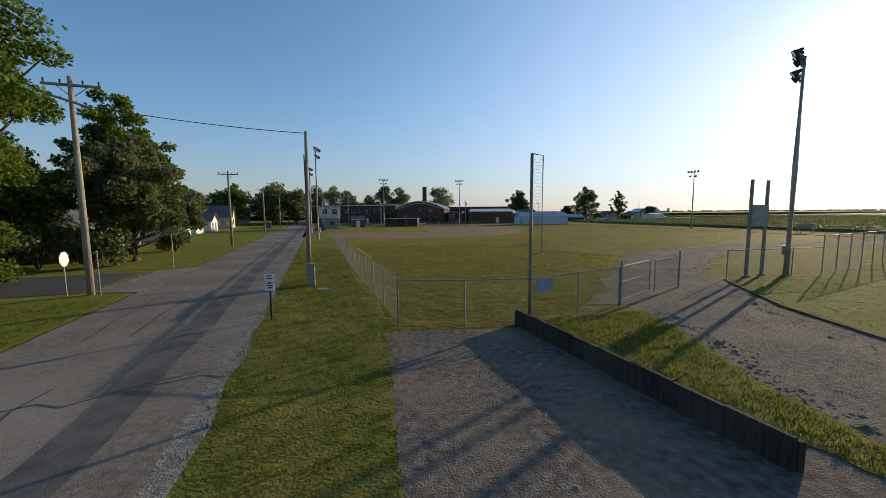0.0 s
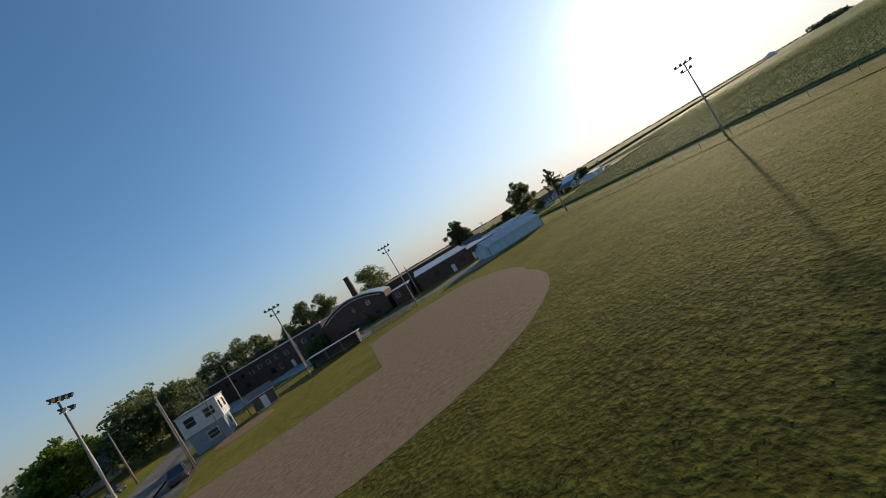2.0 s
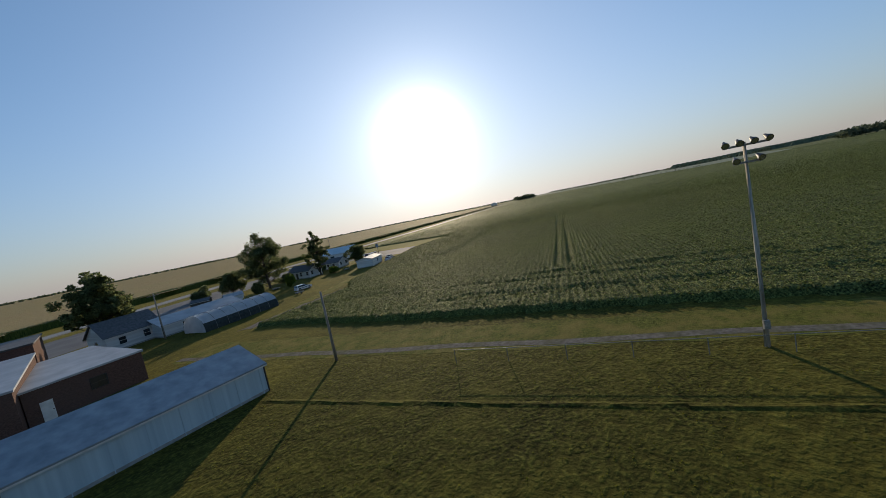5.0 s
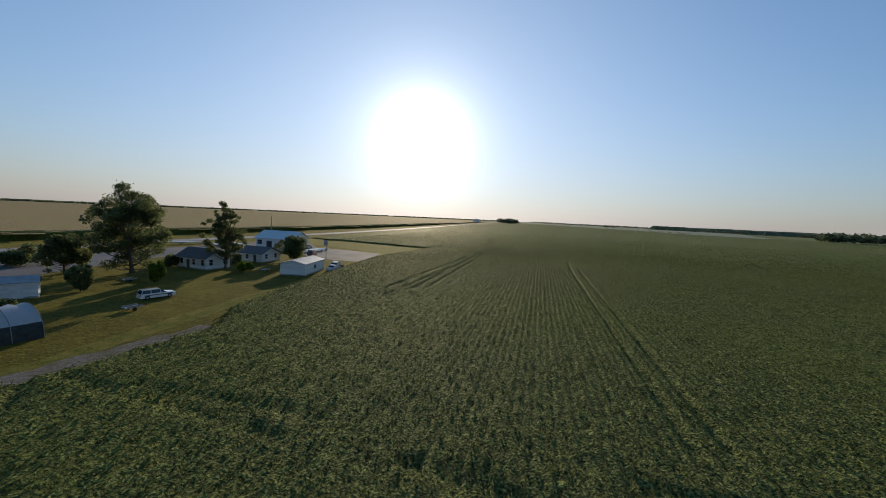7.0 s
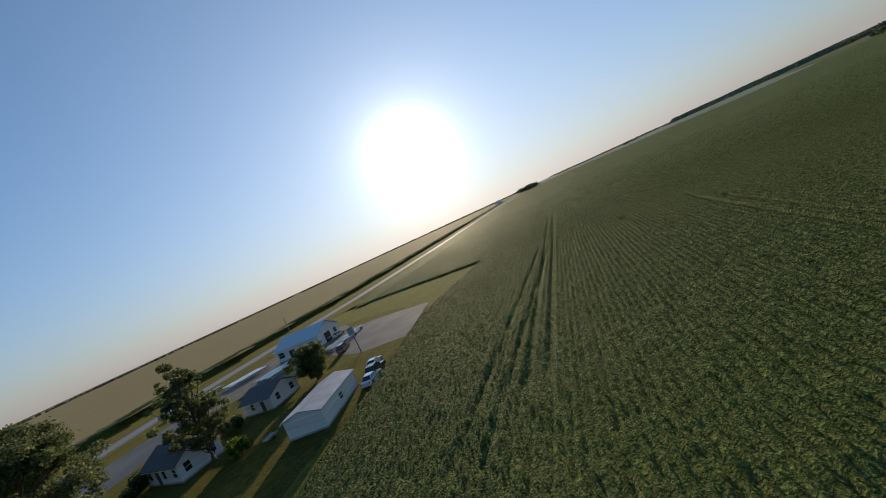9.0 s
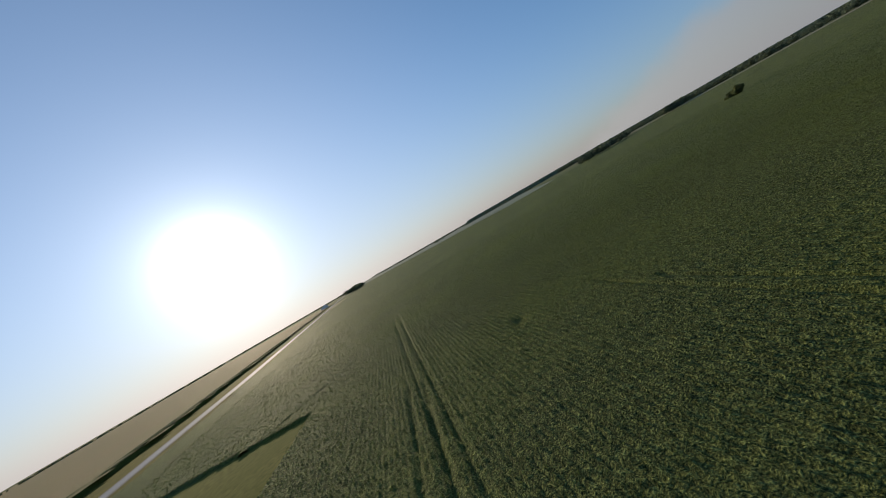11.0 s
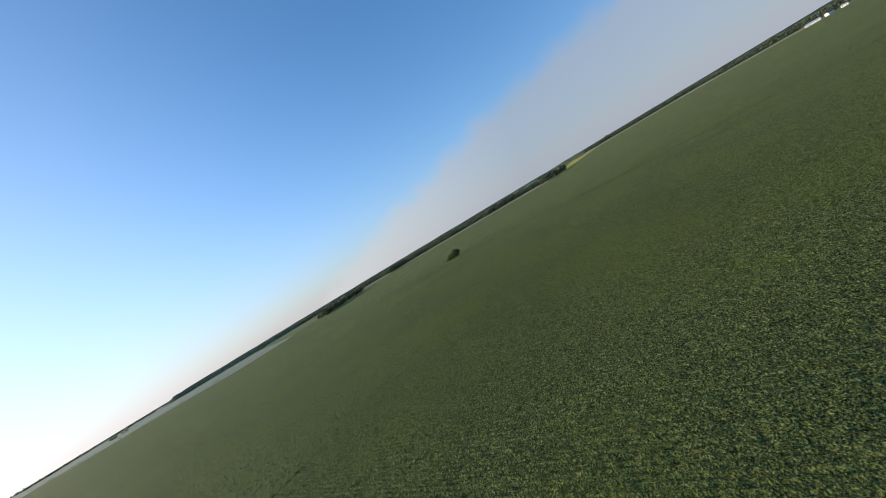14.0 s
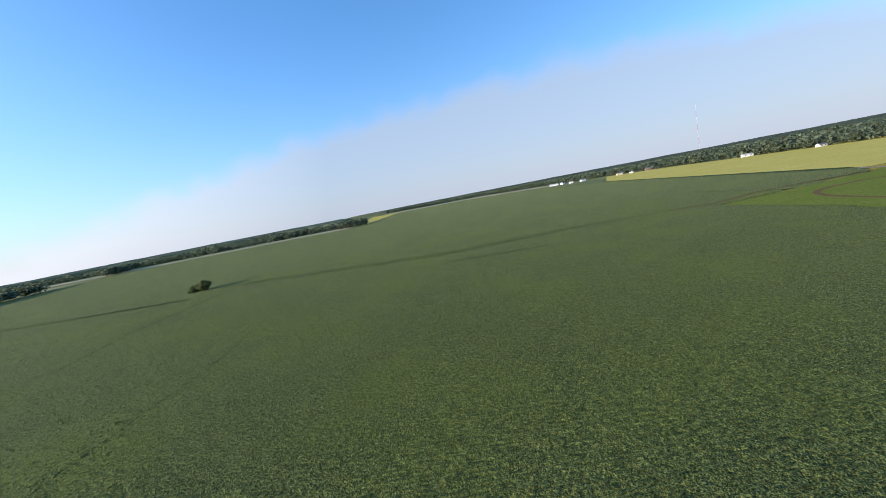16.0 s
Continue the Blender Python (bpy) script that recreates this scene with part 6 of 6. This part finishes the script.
for x in (-5.25, 5.25):
    part("end_wall", Geo().box(x, 0.35, 0, 0.12, 2.0, 2.3), DARK_WOOD, dug)
part("roof", Geo().box(0, 0.4, 2.3, 11.2, 2.6, 0.14), PALE_ROOF, dug, "pale flat metal roof")
part("bench", Geo().box(0, 0.8, 0.42, 10, 0.4, 0.06), WOOD, dug)
for x in (-5.2, -1.7, 1.7, 5.2):
    part("post", Geo().box(x, -0.8, 0, 0.12, 0.12, 2.3), GALV, dug)
    part("bench_leg", Geo().box(x * 0.9, 0.8, 0, 0.08, 0.3, 0.42), WOOD, dug)
for bx, by, long in ((-6.0, 118.0, 5.4), (-0.6, 119.0, 4.6)):
    bl = thing("bleacher", "low aluminium bleacher rows beside the gravel lane", "bleacher", (bx, by, 0), 8, "bleachers")
    for k in range(4):
        part("seat", Geo().box(0, 0.55 * k, 0.4 + 0.22 * k, long, 0.28, 0.05), GALV, bl, "worn aluminium plank")
        part("foot_board", Geo().box(0, 0.55 * k - 0.28, 0.12 + 0.22 * k, long, 0.2, 0.04), GALV, bl)
    for x in (-0.42 * long, 0, 0.42 * long):
        part("leg", Geo().tube([(x, -0.1, 0), (x, 1.75, 1.05)], 0.035, 6), GALV, bl)
        part("strut", Geo().tube([(x, 1.75, 0), (x, 1.75, 1.05)], 0.035, 6), GALV, bl)
rack = thing("pipe_rack", "rack of grey pipe frames beside the flood pole", "rack", (4.3, 120.6, 0), 20)
for k in range(4):
    part("frame_rail", Geo().tube([(-1.2, 0.35 * k, 0), (-1.2, 0.35 * k, 1.3), (1.2, 0.35 * k, 1.3), (1.2, 0.35 * k, 0)], 0.03, 6), GALV, rack)
for z in (0.5, 0.95):
    part("cross_rail", Geo().tube([(-1.2, 0, z), (-1.2, 1.05, z)], 0.025, 6), GALV, rack)
    part("cross_rail", Geo().tube([(1.2, 0, z), (1.2, 1.05, z)], 0.025, 6), GALV, rack)
seat = thing("player_bench", "white team bench beside the dugout", "bench", (-8.2, 115.0, 0), 12)
part("seat_board", Geo().box(0, 0, 0.42, 2.4, 0.34, 0.06), WHITE, seat)
part("back_board", Geo().box(0, 0.2, 0.7, 2.4, 0.05, 0.28), WHITE, seat)
for x in (-0.95, 0.95):
    part("leg", Geo().tube([(x, 0, 0), (x, 0.05, 0.42), (x, 0.24, 1.0)], 0.03, 6), GALV, seat)


# ------------------------------------------------------------------ factory
def flat_block(root, u0, u1, v0, v1, h, roof, wall=BRICK, slope=0.0):
    """Brick walls, a parapet coping and a roof sheet."""
    cu, cv = (u0 + u1) / 2, (v0 + v1) / 2
    g = Geo()
    g.add([(u0, v0, 0), (u1, v0, 0), (u1, v1, 0), (u0, v1, 0), (u0, v0, h), (u1, v0, h), (u1, v1, h + slope), (u0, v1, h + slope)],
          [(0, 1, 5, 4), (1, 2, 6, 5), (2, 3, 7, 6), (3, 0, 4, 7), (3, 2, 1, 0)])
    part("wall", g, wall, root)
    r = Geo()
    a = [(u0 - 0.15, v0 - 0.2, h + 0.01), (u1 + 0.15, v0 - 0.2, h + 0.01), (u1 + 0.15, v1 + 0.2, h + slope + 0.01), (u0 - 0.15, v1 + 0.2, h + slope + 0.01)]
    r.add(a + [(x, y, z + 0.22) for x, y, z in a], [(3, 2, 1, 0), (4, 5, 6, 7), (0, 1, 5, 4), (1, 2, 6, 5), (2, 3, 7, 6), (3, 0, 4, 7)])
    part("roof", r, roof, root)


left_wing = thing("factory_wing", "long flat-roofed dark brick factory wing with small windows", "factory", (-21.5, 151.3, 0), -23)
flat_block(left_wing, -46, 0, 0, 26, 7.4, DARK_ROOF)
part("coping", Geo().box(-23, -0.05, 7.3, 46.4, 0.55, 0.36), WHITE, left_wing, "pale parapet coping")
for k in range(12):
    window(left_wing, -42.5 + 3.5 * k, 0, 4.6 if k % 4 else 4.2, 1.3, 1.1, -90, WHITE if 3 < k < 11 else DARK_METAL)
for k in (3, 6, 7, 10):
    window(left_wing, -42.5 + 3.5 * k, 0, 1.3, 1.5, 1.4, -90, WHITE if k == 7 else DARK_METAL)
door(left_wing, -14, 0, 0, 1.1, 2.1, -90, WHITE)
for k in range(9):
    part("pilaster", Geo().box(-45 + 5.6 * k, -0.1, 0, 0.5, 0.3, 7.3), BRICK, left_wing)

vault = thing("factory_hall", "brick factory hall with a low barrel-vault roof", "factory", (-21.3, 150.2, 0), -11)
n_arc, span, spring, rise, deep = 18, 20.0, 5.6, 2.9, 12.0
arc = [(span * k / n_arc, spring + rise * math.sin(math.pi * k / n_arc) ** 0.85) for k in range(n_arc + 1)]
front = Geo()
for y, flip in ((0, False), (deep, True)):
    verts = [(x, y, 0) for x, _ in arc] + [(x, y, z) for x, z in arc]
    front.add(verts, [(k, k + 1, n_arc + 2 + k, n_arc + 1 + k) if not flip else (n_arc + 1 + k, n_arc + 2 + k, k + 1, k) for k in range(n_arc)])
for x in (0, span):
    front.add([(x, 0, 0), (x, deep, 0), (x, deep, spring), (x, 0, spring)], [(0, 1, 2, 3) if x else (3, 2, 1, 0)])
part("wall", front, BRICK, vault)
roof = Geo()
verts = [(x, -0.4, z + 0.05) for x, z in arc] + [(x, deep + 0.3, z + 0.05) for x, z in arc] + [(x, -0.4, z + 0.32) for x, z in arc] + [(x, deep + 0.3, z + 0.32) for x, z in arc]
m1 = n_arc + 1
roof.add(verts, [f for k in range(n_arc) for f in ((k, k + 1, m1 + k + 1, m1 + k), (2 * m1 + k + 1, 2 * m1 + k, 3 * m1 + k, 3 * m1 + k + 1), (k + 1, k, 2 * m1 + k, 2 * m1 + k + 1))])
part("roof", roof, GREY_STEEL, vault, "blue-grey curved metal roof")
edge_line = Geo().tube([(x, -0.42, z + 0.3) for x, z in arc], 0.16, 6)
part("roof_edge", edge_line, WHITE, vault, "pale curved roof edge")
trim = Geo()
trim.tube([(x, -0.1, z - 0.55) for x, z in arc[1:-1]], 0.12, 6)
part("arch_trim", trim, WHITE, vault, "pale arched trim line")
for x in (4.0, 8.0, 12.0, 16.0):
    window(vault, x, 0, 1.4, 1.6, 1.6, -90, DARK_METAL)
for x in (5.0, 10.0, 14.6):
    window(vault, x, 0, 4.8, 0.9, 1.2, -90, WHITE if x > 12 else DARK_METAL)
lean = thing("factory_annexe", "low brick lean-to beside the vaulted hall", "factory", (-0.2, 146.5, 0), -8)
flat_block(lean, 0, 5.5, 0, 14, 4.3, PALE_ROOF)
window(lean, 1.6, 0, 2.2, 1.2, 1.2, -90)
window(lean, 4.0, 0, 2.2, 1.2, 1.2, -90, DARK_METAL)

front_wing = thing("factory_wing", "low brick wing with a pale sloping roof", "factory", (8.2, 147.5, 0), -6)
flat_block(front_wing, 0, 17, 0, 17, 4.4, PALE_ROOF, BRICK, 1.2)
door(front_wing, 11.2, 0, 0, 1.1, 2.2, -90, WHITE)
for x in (2.5, 6.0, 14.5):
    window(front_wing, x, 0, 1.6, 1.6, 1.3, -90, DARK_METAL)
end_wing = thing("factory_wing", "low brick end wing beside the long shed", "factory", (25.4, 147.5, 0), 14)
flat_block(end_wing, 0, 10.5, 0, 14, 3.6, PALE_ROOF, BRICK, 0.6)
door(end_wing, 1.6, 0, 0, 1.0, 2.1, -90, WHITE)
window(end_wing, 6.0, 0, 1.4, 1.4, 1.2, -90, DARK_METAL)
back_block = thing("factory_block", "taller flat-roofed brick block behind the wings", "factory", (3.0, 168.0, 0), -4)
flat_block(back_block, -6, 24, 0, 14, 6.6, DARK_ROOF)
for k in range(6):
    window(back_block, -3 + 4.5 * k, 0, 5.0, 1.4, 0.9, -90, DARK_METAL)
stack = thing("factory_chimney", "square sooty brick factory chimney", "chimney", (-11.2, 176.5, 0), -10)
part("shaft", Geo().box(0, 0, 0, 2.0, 2.0, 16.0, 0, 0.8), SMOKE_STACK, stack)
part("cap", Geo().box(0, 0, 16.0, 1.75, 1.75, 0.4), SMOKE_STACK, stack)

# long blue shed
shed = house("storage_shed", (32.2, 129.6), 7, 16.2, 8.4, 2.6, 4.1, "long pale blue steel storage shed with grey roof", BLUE_STEEL, GREY_STEEL, 0.25, doors=[("w", 0, 2.4, 2.3, WHITE)], category="shed")
for k in range(8):
    part("seam", Geo().box(-7.6 + 2.17 * k, -4.23, 0, 0.05, 0.05, 2.65), BLUE_STEEL, shed)
for x in (-8.1, 8.1):
    part("corner_trim", Geo().box(x, -4.22, 0, 0.12, 0.1, 2.7), DARK_METAL, shed, "dark corner trim")


# ------------------------------------------------------------------ farm
def hoop_house(name, at, turn, length, half, height, label):
    root = thing(name, label, "greenhouse", (*at, 0), turn)
    n = 14
    prof = [(half * math.cos(math.pi * k / n), height * math.sin(math.pi * k / n) ** 0.8) for k in range(n + 1)]
    rng = random.Random(7)
    film = Geo()
    slices = 28
    verts = []
    for i in range(slices + 1):
        x = -length / 2 + length * i / slices
        dip = 0.06 if i % 2 else 0.0
        verts += [(x, y * (1 - dip * 0.4), z * (1 - dip) + rng.uniform(-0.02, 0.02)) for y, z in prof[2:-2]]
    w = n - 3
    film.add(verts, [(i * w + k, i * w + k + 1, (i + 1) * w + k + 1, (i + 1) * w + k) for i in range(slices) for k in range(w - 1)])
    part("film", film, TARP, root, "wrinkled white plastic film", True)
    for sg in (0, 1):
        low = Geo()
        p = prof[:3] if not sg else prof[-3:]
        vv = [(x, y * 0.99, z) for x in (-length / 2, length / 2) for y, z in p]
        low.add(vv, [(0, 1, 4, 3), (1, 2, 5, 4)])
        part("side_curtain", low, SHADE_CLOTH, root, "dark open side below the film")
    for k in range(8):
        x = -length / 2 + length * k / 7
        part("hoop", Geo().tube([(x, y * 1.005, z * 1.01) for y, z in prof], 0.03, 5), GALV, root)
    for x in (-length / 2, length / 2):
        end = Geo()
        end.add([(x, y, z) for y, z in prof], [tuple(range(n + 1))])
        part("end_wall", end, TARP if x < 0 else SHADE_CLOTH, root)
    return root


hoop_house("hoop_greenhouse", (54.8, 175.6), 15, 16.5, 3.5, 3.3, "hoop greenhouse under white plastic film")
house("shed", (50.5, 186.0), 13, 17, 8.0, 2.3, 3.6, "low pale shed with a dull grey metal roof", SIDING, PALE_ROOF, 0.3, windows=[("s", -4, 1.0, 1.2, 0.9), ("s", 3, 1.0, 1.2, 0.9)], doors=[("e", 0, 2.2, 2.0, WHITE)], category="shed")
house("house", (38.5, 186.5), 15, 9, 7.5, 3.0, 5.6, "white house with a dark roof behind the greenhouses", SIDING, SHINGLE, windows=[("s", -2, 1.0, 1.1, 1.3), ("s", 2, 1.0, 1.1, 1.3), ("w", 0, 1.0, 1.1, 1.3)])
house("shed", (63.3, 200.4), -8, 4.4, 3.6, 2.3, 3.0, "small white garden shed with a bluish roof", SIDING, GREY_STEEL, 0.2, doors=[("s", 0, 1.4, 1.9, WHITE)], category="shed")
house("shed", (58.6, 211.6), -30, 4.6, 3.0, 2.2, 2.8, "small dark shed near the paved lot", DARK_WOOD, SHINGLE, 0.2, category="shed")
house("house", (94.0, 217.6), 106, 10.0, 6.2, 2.7, 4.5, "white single-storey farmhouse with a dark roof", SIDING, SHINGLE,
      windows=[("n", -4, 1.0, 1.0, 1.3), ("n", -1, 1.0, 1.0, 1.3), ("n", 3.2, 1.0, 1.0, 1.3), ("w", -1.8, 1.0, 0.9, 1.3), ("w", 1.8, 1.0, 0.9, 1.3)], doors=[("n", 1.0, 0.95, 2.05, DARK_WOOD)])
house("house", (109.9, 222.6), 112, 7.8, 7.0, 2.4, 3.9, "pale farm cottage with a grey-green roof", SIDING, SHINGLE, windows=[("w", -1.8, 1.0, 0.9, 1.2), ("w", 1.8, 1.0, 0.9, 1.2), ("n", 1, 0.9, 0.9, 1.1)], doors=[("n", -1.6, 0.9, 2.0, DARK_WOOD)])
house("farm_store", (136.0, 257.5), -62, 15.5, 11.5, 3.6, 6.2, "large white farm store with a blue-grey metal roof", SIDING, BLUE_STEEL, 0.5,
      windows=[("s", -6, 1.2, 2.0, 1.6), ("s", 5, 1.2, 1.6, 1.4), ("e", 3.5, 1.2, 1.6, 1.4)], doors=[("s", -2, 2.2, 2.5, DARK_METAL), ("e", -1, 3.0, 2.8, GLASS_DARK)], category="store")
house("garage", (108.5, 198.0), 34, 11, 5.8, 2.6, 3.3, "white garage with a pale low-pitched roof", SIDING, PALE_ROOF, 0.3, doors=[("e", 0, 2.6, 2.2, DARK_METAL)], windows=[("s", 0, 1.1, 1.0, 0.8)], category="garage")
BENCHES = [(108.0, 280.5 - 2.4 * k, 15.0, 2) for k in range(2)] + [(119.0 + 0.4 * k, 271.5 - 2.2 * k, 10.5, -6) for k in range(4)] + [(121.2 + 0.5 * k, 251.5 - 2.5 * k, 9.5, 4) for k in range(4)] + [(137.0, 237.8, 14.0, 10), (134.5, 234.8, 10.0, 10)]
for k, (bx, by, long, turn) in enumerate(BENCHES):
    table = thing("nursery_table", "long low nursery bench under white cover", "bench", (bx, by, 0), turn, "nursery benches")
    part("top", Geo().box(0, 0, 0.7, long, 1.2, 0.1), BENCH_COVER, table, "white covered top")
    for x in (-0.46 * long, 0, 0.46 * long):
        part("leg", Geo().box(x, 0, 0, 0.1, 0.9, 0.7), WOOD, table)
    part("crop_tray", Geo().box(0, 0, 0.8, long - 0.4, 0.85, 0.12), SHADE_CLOTH if k % 4 == 1 else BENCH_COVER, table)


def vehicle(name, at, turn, paint, label, long=4.8, wide=1.82, high=1.5, wagon=True, category="car"):
    root = thing(name, label, category, (*at, 0), turn)
    L, W = long / 2, wide / 2
    prof = [(-L, 0.42), (-L + 0.05, 0.86), (-L + 0.25, 0.95), (L * 0.38, 0.95), (L - 0.15, 0.82), (L, 0.62), (L, 0.38)]
    g = Geo()
    k = len(prof)
    verts = [(x, -W + (0.06 if z > 0.7 else 0), z) for x, z in prof] + [(x, W - (0.06 if z > 0.7 else 0), z) for x, z in prof] + [(-L, -W, 0.25), (L, -W, 0.25), (-L, W, 0.25), (L, W, 0.25)]
    a, b, c, d = 2 * k, 2 * k + 1, 2 * k + 2, 2 * k + 3
    g.add(verts, [(i, i + 1, k + i + 1, k + i) for i in range(k - 1)] + [tuple([a] + list(range(k)) + [b])[::-1], tuple([c] + list(range(k, 2 * k)) + [d]), (a, b, d, c), (0, k, c, a), (k - 1, b, d, 2 * k - 1)])
    body = part("body", g, paint, root)
    x0, x1, x2, x3 = (-L + 0.1, -L + 0.35, L * 0.1, L * 0.45) if wagon else (-L + 0.6, -L + 1.2, L * 0.05, L * 0.42)
    cab = [(x0, -W + 0.08, 0.95), (x3, -W + 0.08, 0.95), (x3, W - 0.08, 0.95), (x0, W - 0.08, 0.95), (x1, -W + 0.24, high - 0.05), (x2, -W + 0.24, high - 0.05), (x2, W - 0.24, high - 0.05), (x1, W - 0.24, high - 0.05)]
    part("windows", Geo().add(cab, [(0, 1, 5, 4), (1, 2, 6, 5), (2, 3, 7, 6), (3, 0, 4, 7), (4, 5, 6, 7)]), GLASS_DARK, root, "dark tinted glass")
    part("roof_panel", Geo().box((x1 + x2) / 2, 0, high - 0.05, x2 - x1 + 0.06, wide - 0.46, 0.06), paint, root)
    for x in (x0 + 0.06, (x1 + x2) / 2 - 0.1, x2 + 0.05):
        for sg in (-1, 1):
            xt = min(max(x, x1), x2)
            part("pillar", Geo().tube([(x, sg * (W - 0.07), 0.95), (xt, sg * (W - 0.23), high - 0.04)], 0.04, 5), paint, root)
    for x in (-L + 0.85, L - 0.9):
        for sg in (-1, 1):
            wh = part("wheel", Geo().tube([(x, sg * (W - 0.22), 0.33), (x, sg * (W + 0.01), 0.33)], 0.33, 14), BLACK, root, "black tyre", True)
            part("rim", Geo().tube([(x, sg * (W + 0.005), 0.33), (x, sg * (W + 0.02), 0.33)], 0.2, 10), GALV, wh, "grey wheel rim")
    for sg in (-1, 1):
        part("headlight", Geo().box(L - 0.02, sg * (W - 0.3), 0.6, 0.08, 0.36, 0.14), LAMP, root, "clear headlight")
        part("tail_light", Geo().box(-L + 0.01, sg * (W - 0.18), 0.62, 0.06, 0.2, 0.22), RED, root, "red tail light")
    part("bumper", Geo().box(L, 0, 0.32, 0.12, wide - 0.1, 0.18), DARK_METAL, root)
    part("stripe", Geo().box(0, -W - 0.004, 0.62, long * 0.8, 0.012, 0.12), CAR_DARK, root, "dark side stripe")
    return root


pylon = thing("pole_sign", "grey box sign on a tall steel pole by the store lot", "sign", (127.0, 215.5, 0), 25)
part("pole", Geo().tube([(0, 0, -0.3), (0, 0, 5.2)], 0.11, 8), POLE_STEEL, pylon, "weathered steel pole", True)
part("panel", Geo().box(-0.3, 0, 4.4, 1.9, 0.28, 1.45), BLUE_SIGN, pylon, "grey-blue box panel")
part("rim", Geo().box(-0.3, 0, 5.85, 2.0, 0.34, 0.08), DARK_METAL, pylon)
vehicle("estate_car", (77.0, 188.0), 5, CAR_WHITE, "white estate car parked on the grass", 4.7)
vehicle("pickup", (118.2, 198.2), 30, CAR_DARK, "dark pickup parked behind the garage", 5.2, 1.9, 1.75, False, "pickup")
vehicle("car", (120.6, 201.6), 34, CAR_WHITE, "white car parked behind the garage", 4.5, 1.8, 1.45, False)
vehicle("car", (115.8, 196.0), 28, CAR_WHITE, "pale car parked at the field edge", 4.5, 1.8, 1.45, False)
vehicle("van", (129.6, 227.0), 40, CAR_RED, "dark red van beside the low tree", 5.0, 1.9, 1.9, True, "van")
vehicle("car", (141.5, 249.0), 25, CAR_WHITE, "white car parked beside the farm store", 4.5, 1.8, 1.45, False)
vehicle("pickup", (*st(96, 0.6), ), 110, CAR_DARK, "dark pickup parked on the street verge", 5.2, 1.9, 1.75, False, "pickup")
vehicle("car", (*st(118, -13.5), ), 110, CAR_DARK, "dark car parked by the cream house", 4.5, 1.8, 1.45, False)
vehicle("car", (*st(126, -14.5), ), 112, CAR_DARK, "dark car parked in a front yard", 4.5, 1.8, 1.45, False)
for i, (x, y, t, lab) in enumerate([(72.6, 181.6, 20, "small flat utility trailer on the grass"), (102.0, 203.4, 25, "small garden trailer on the lawn"), (77.3, 205.4, 15, "pale flat cart under the tall tree")]):
    tl = thing("trailer", lab, "trailer", (x, y, 0), t)
    part("bed", Geo().box(0, 0, 0.42, 2.0, 1.2, 0.1), PALE_ROOF, tl, "pale flat bed")
    part("drawbar", Geo().tube([(1.0, 0, 0.45), (1.9, 0, 0.4)], 0.035, 6), DARK_METAL, tl)
    for sg in (-1, 1):
        part("side_board", Geo().box(0, sg * 0.58, 0.52, 2.0, 0.04, 0.2), WOOD, tl)
        part("wheel", Geo().tube([(-0.1, sg * 0.58, 0.25), (-0.1, sg * 0.72, 0.25)], 0.25, 10), BLACK, tl)

# ------------------------------------------------------------------ far farms
for i, (x, y, t, L, W, h, wall, roof, lab) in enumerate([
        (352, -1084, 12, 26, 11, 4.2, SIDING, PALE_ROOF, "long white farm shed far across the fields"), (322, -1062, 55, 13, 9, 5.2, SIDING, SHINGLE, "white farm building near the woods"),
        (296, -1034, -10, 11, 8, 3.4, WHITE, PALE_ROOF, "low white farm house near the woods"), (262, -1016, 30, 15, 9, 4.6, SIDING, GREY_STEEL, "white barn with a grey roof near the woods"),
        (168, -968, 18, 14, 8, 3.6, CREAM, PALE_ROOF, "cream farm building beside the stubble field"), (140, -950, -20, 9, 7, 3.2, SIDING, SHINGLE, "small pale house beside the stubble field"),
        (-22, -676, 10, 15, 8, 3.4, SIDING, PALE_ROOF, "pale building at the wood edge"), (-72, -560, 24, 10, 7, 3.0, WHITE, SHINGLE, "small pale house at the wood edge")]):
    house("farm_building", (x, y), t, L, W, h, h + 0.16 * W + 0.6, lab, wall, roof, 0.4, windows=[("n", -L / 4, 1.2, 1.8, 1.4), ("n", L / 4, 1.2, 1.8, 1.4)], category="farm building")
house("barn", (100, -930), 15, 22, 11, 4.5, 7.5, "brown barn beside the stubble field", BROWN_SHINGLE, SHINGLE, 0.4, windows=[("n", 0, 1.5, 2.5, 2.2)], category="barn")
house("house", (4, -142), 55, 14, 9, 3.4, 6.6, "brown-roofed house beside the farm lane", CLAY, BROWN_SHINGLE, 0.4, windows=[("n", -3, 1.0, 1.2, 1.3), ("n", 3, 1.0, 1.2, 1.3), ("e", 0, 1.0, 1.2, 1.3)])
house("barn", (1290, 905), 30, 60, 24, 8, 14, "distant pale barn on the plain", SIDING, PALE_ROOF, 0.5, windows=[("s", 0, 2, 5, 4)], category="barn")
mast = thing("radio_mast", "tall slender red and white lattice radio mast", "mast", (-64, -1245, 0))
for k in range(8):
    g = Geo()
    z0, z1 = 20.0 * k, 20.0 * (k + 1)
    for a in range(3):
        c, q = 0.7 * math.cos(a * 2.094), 0.7 * math.sin(a * 2.094)
        g.tube([(c, q, z0), (c, q, z1)], 0.06, 4, False)
        d, w = 0.7 * math.cos((a + 1) * 2.094), 0.7 * math.sin((a + 1) * 2.094)
        for j in range(6):
            g.tube([(c, q, z0 + j * 3.33), (d, w, z0 + (j + 1) * 3.33)], 0.035, 3, False)
    part("section", g, SIGN_WHITE if k % 2 else RED, mast)
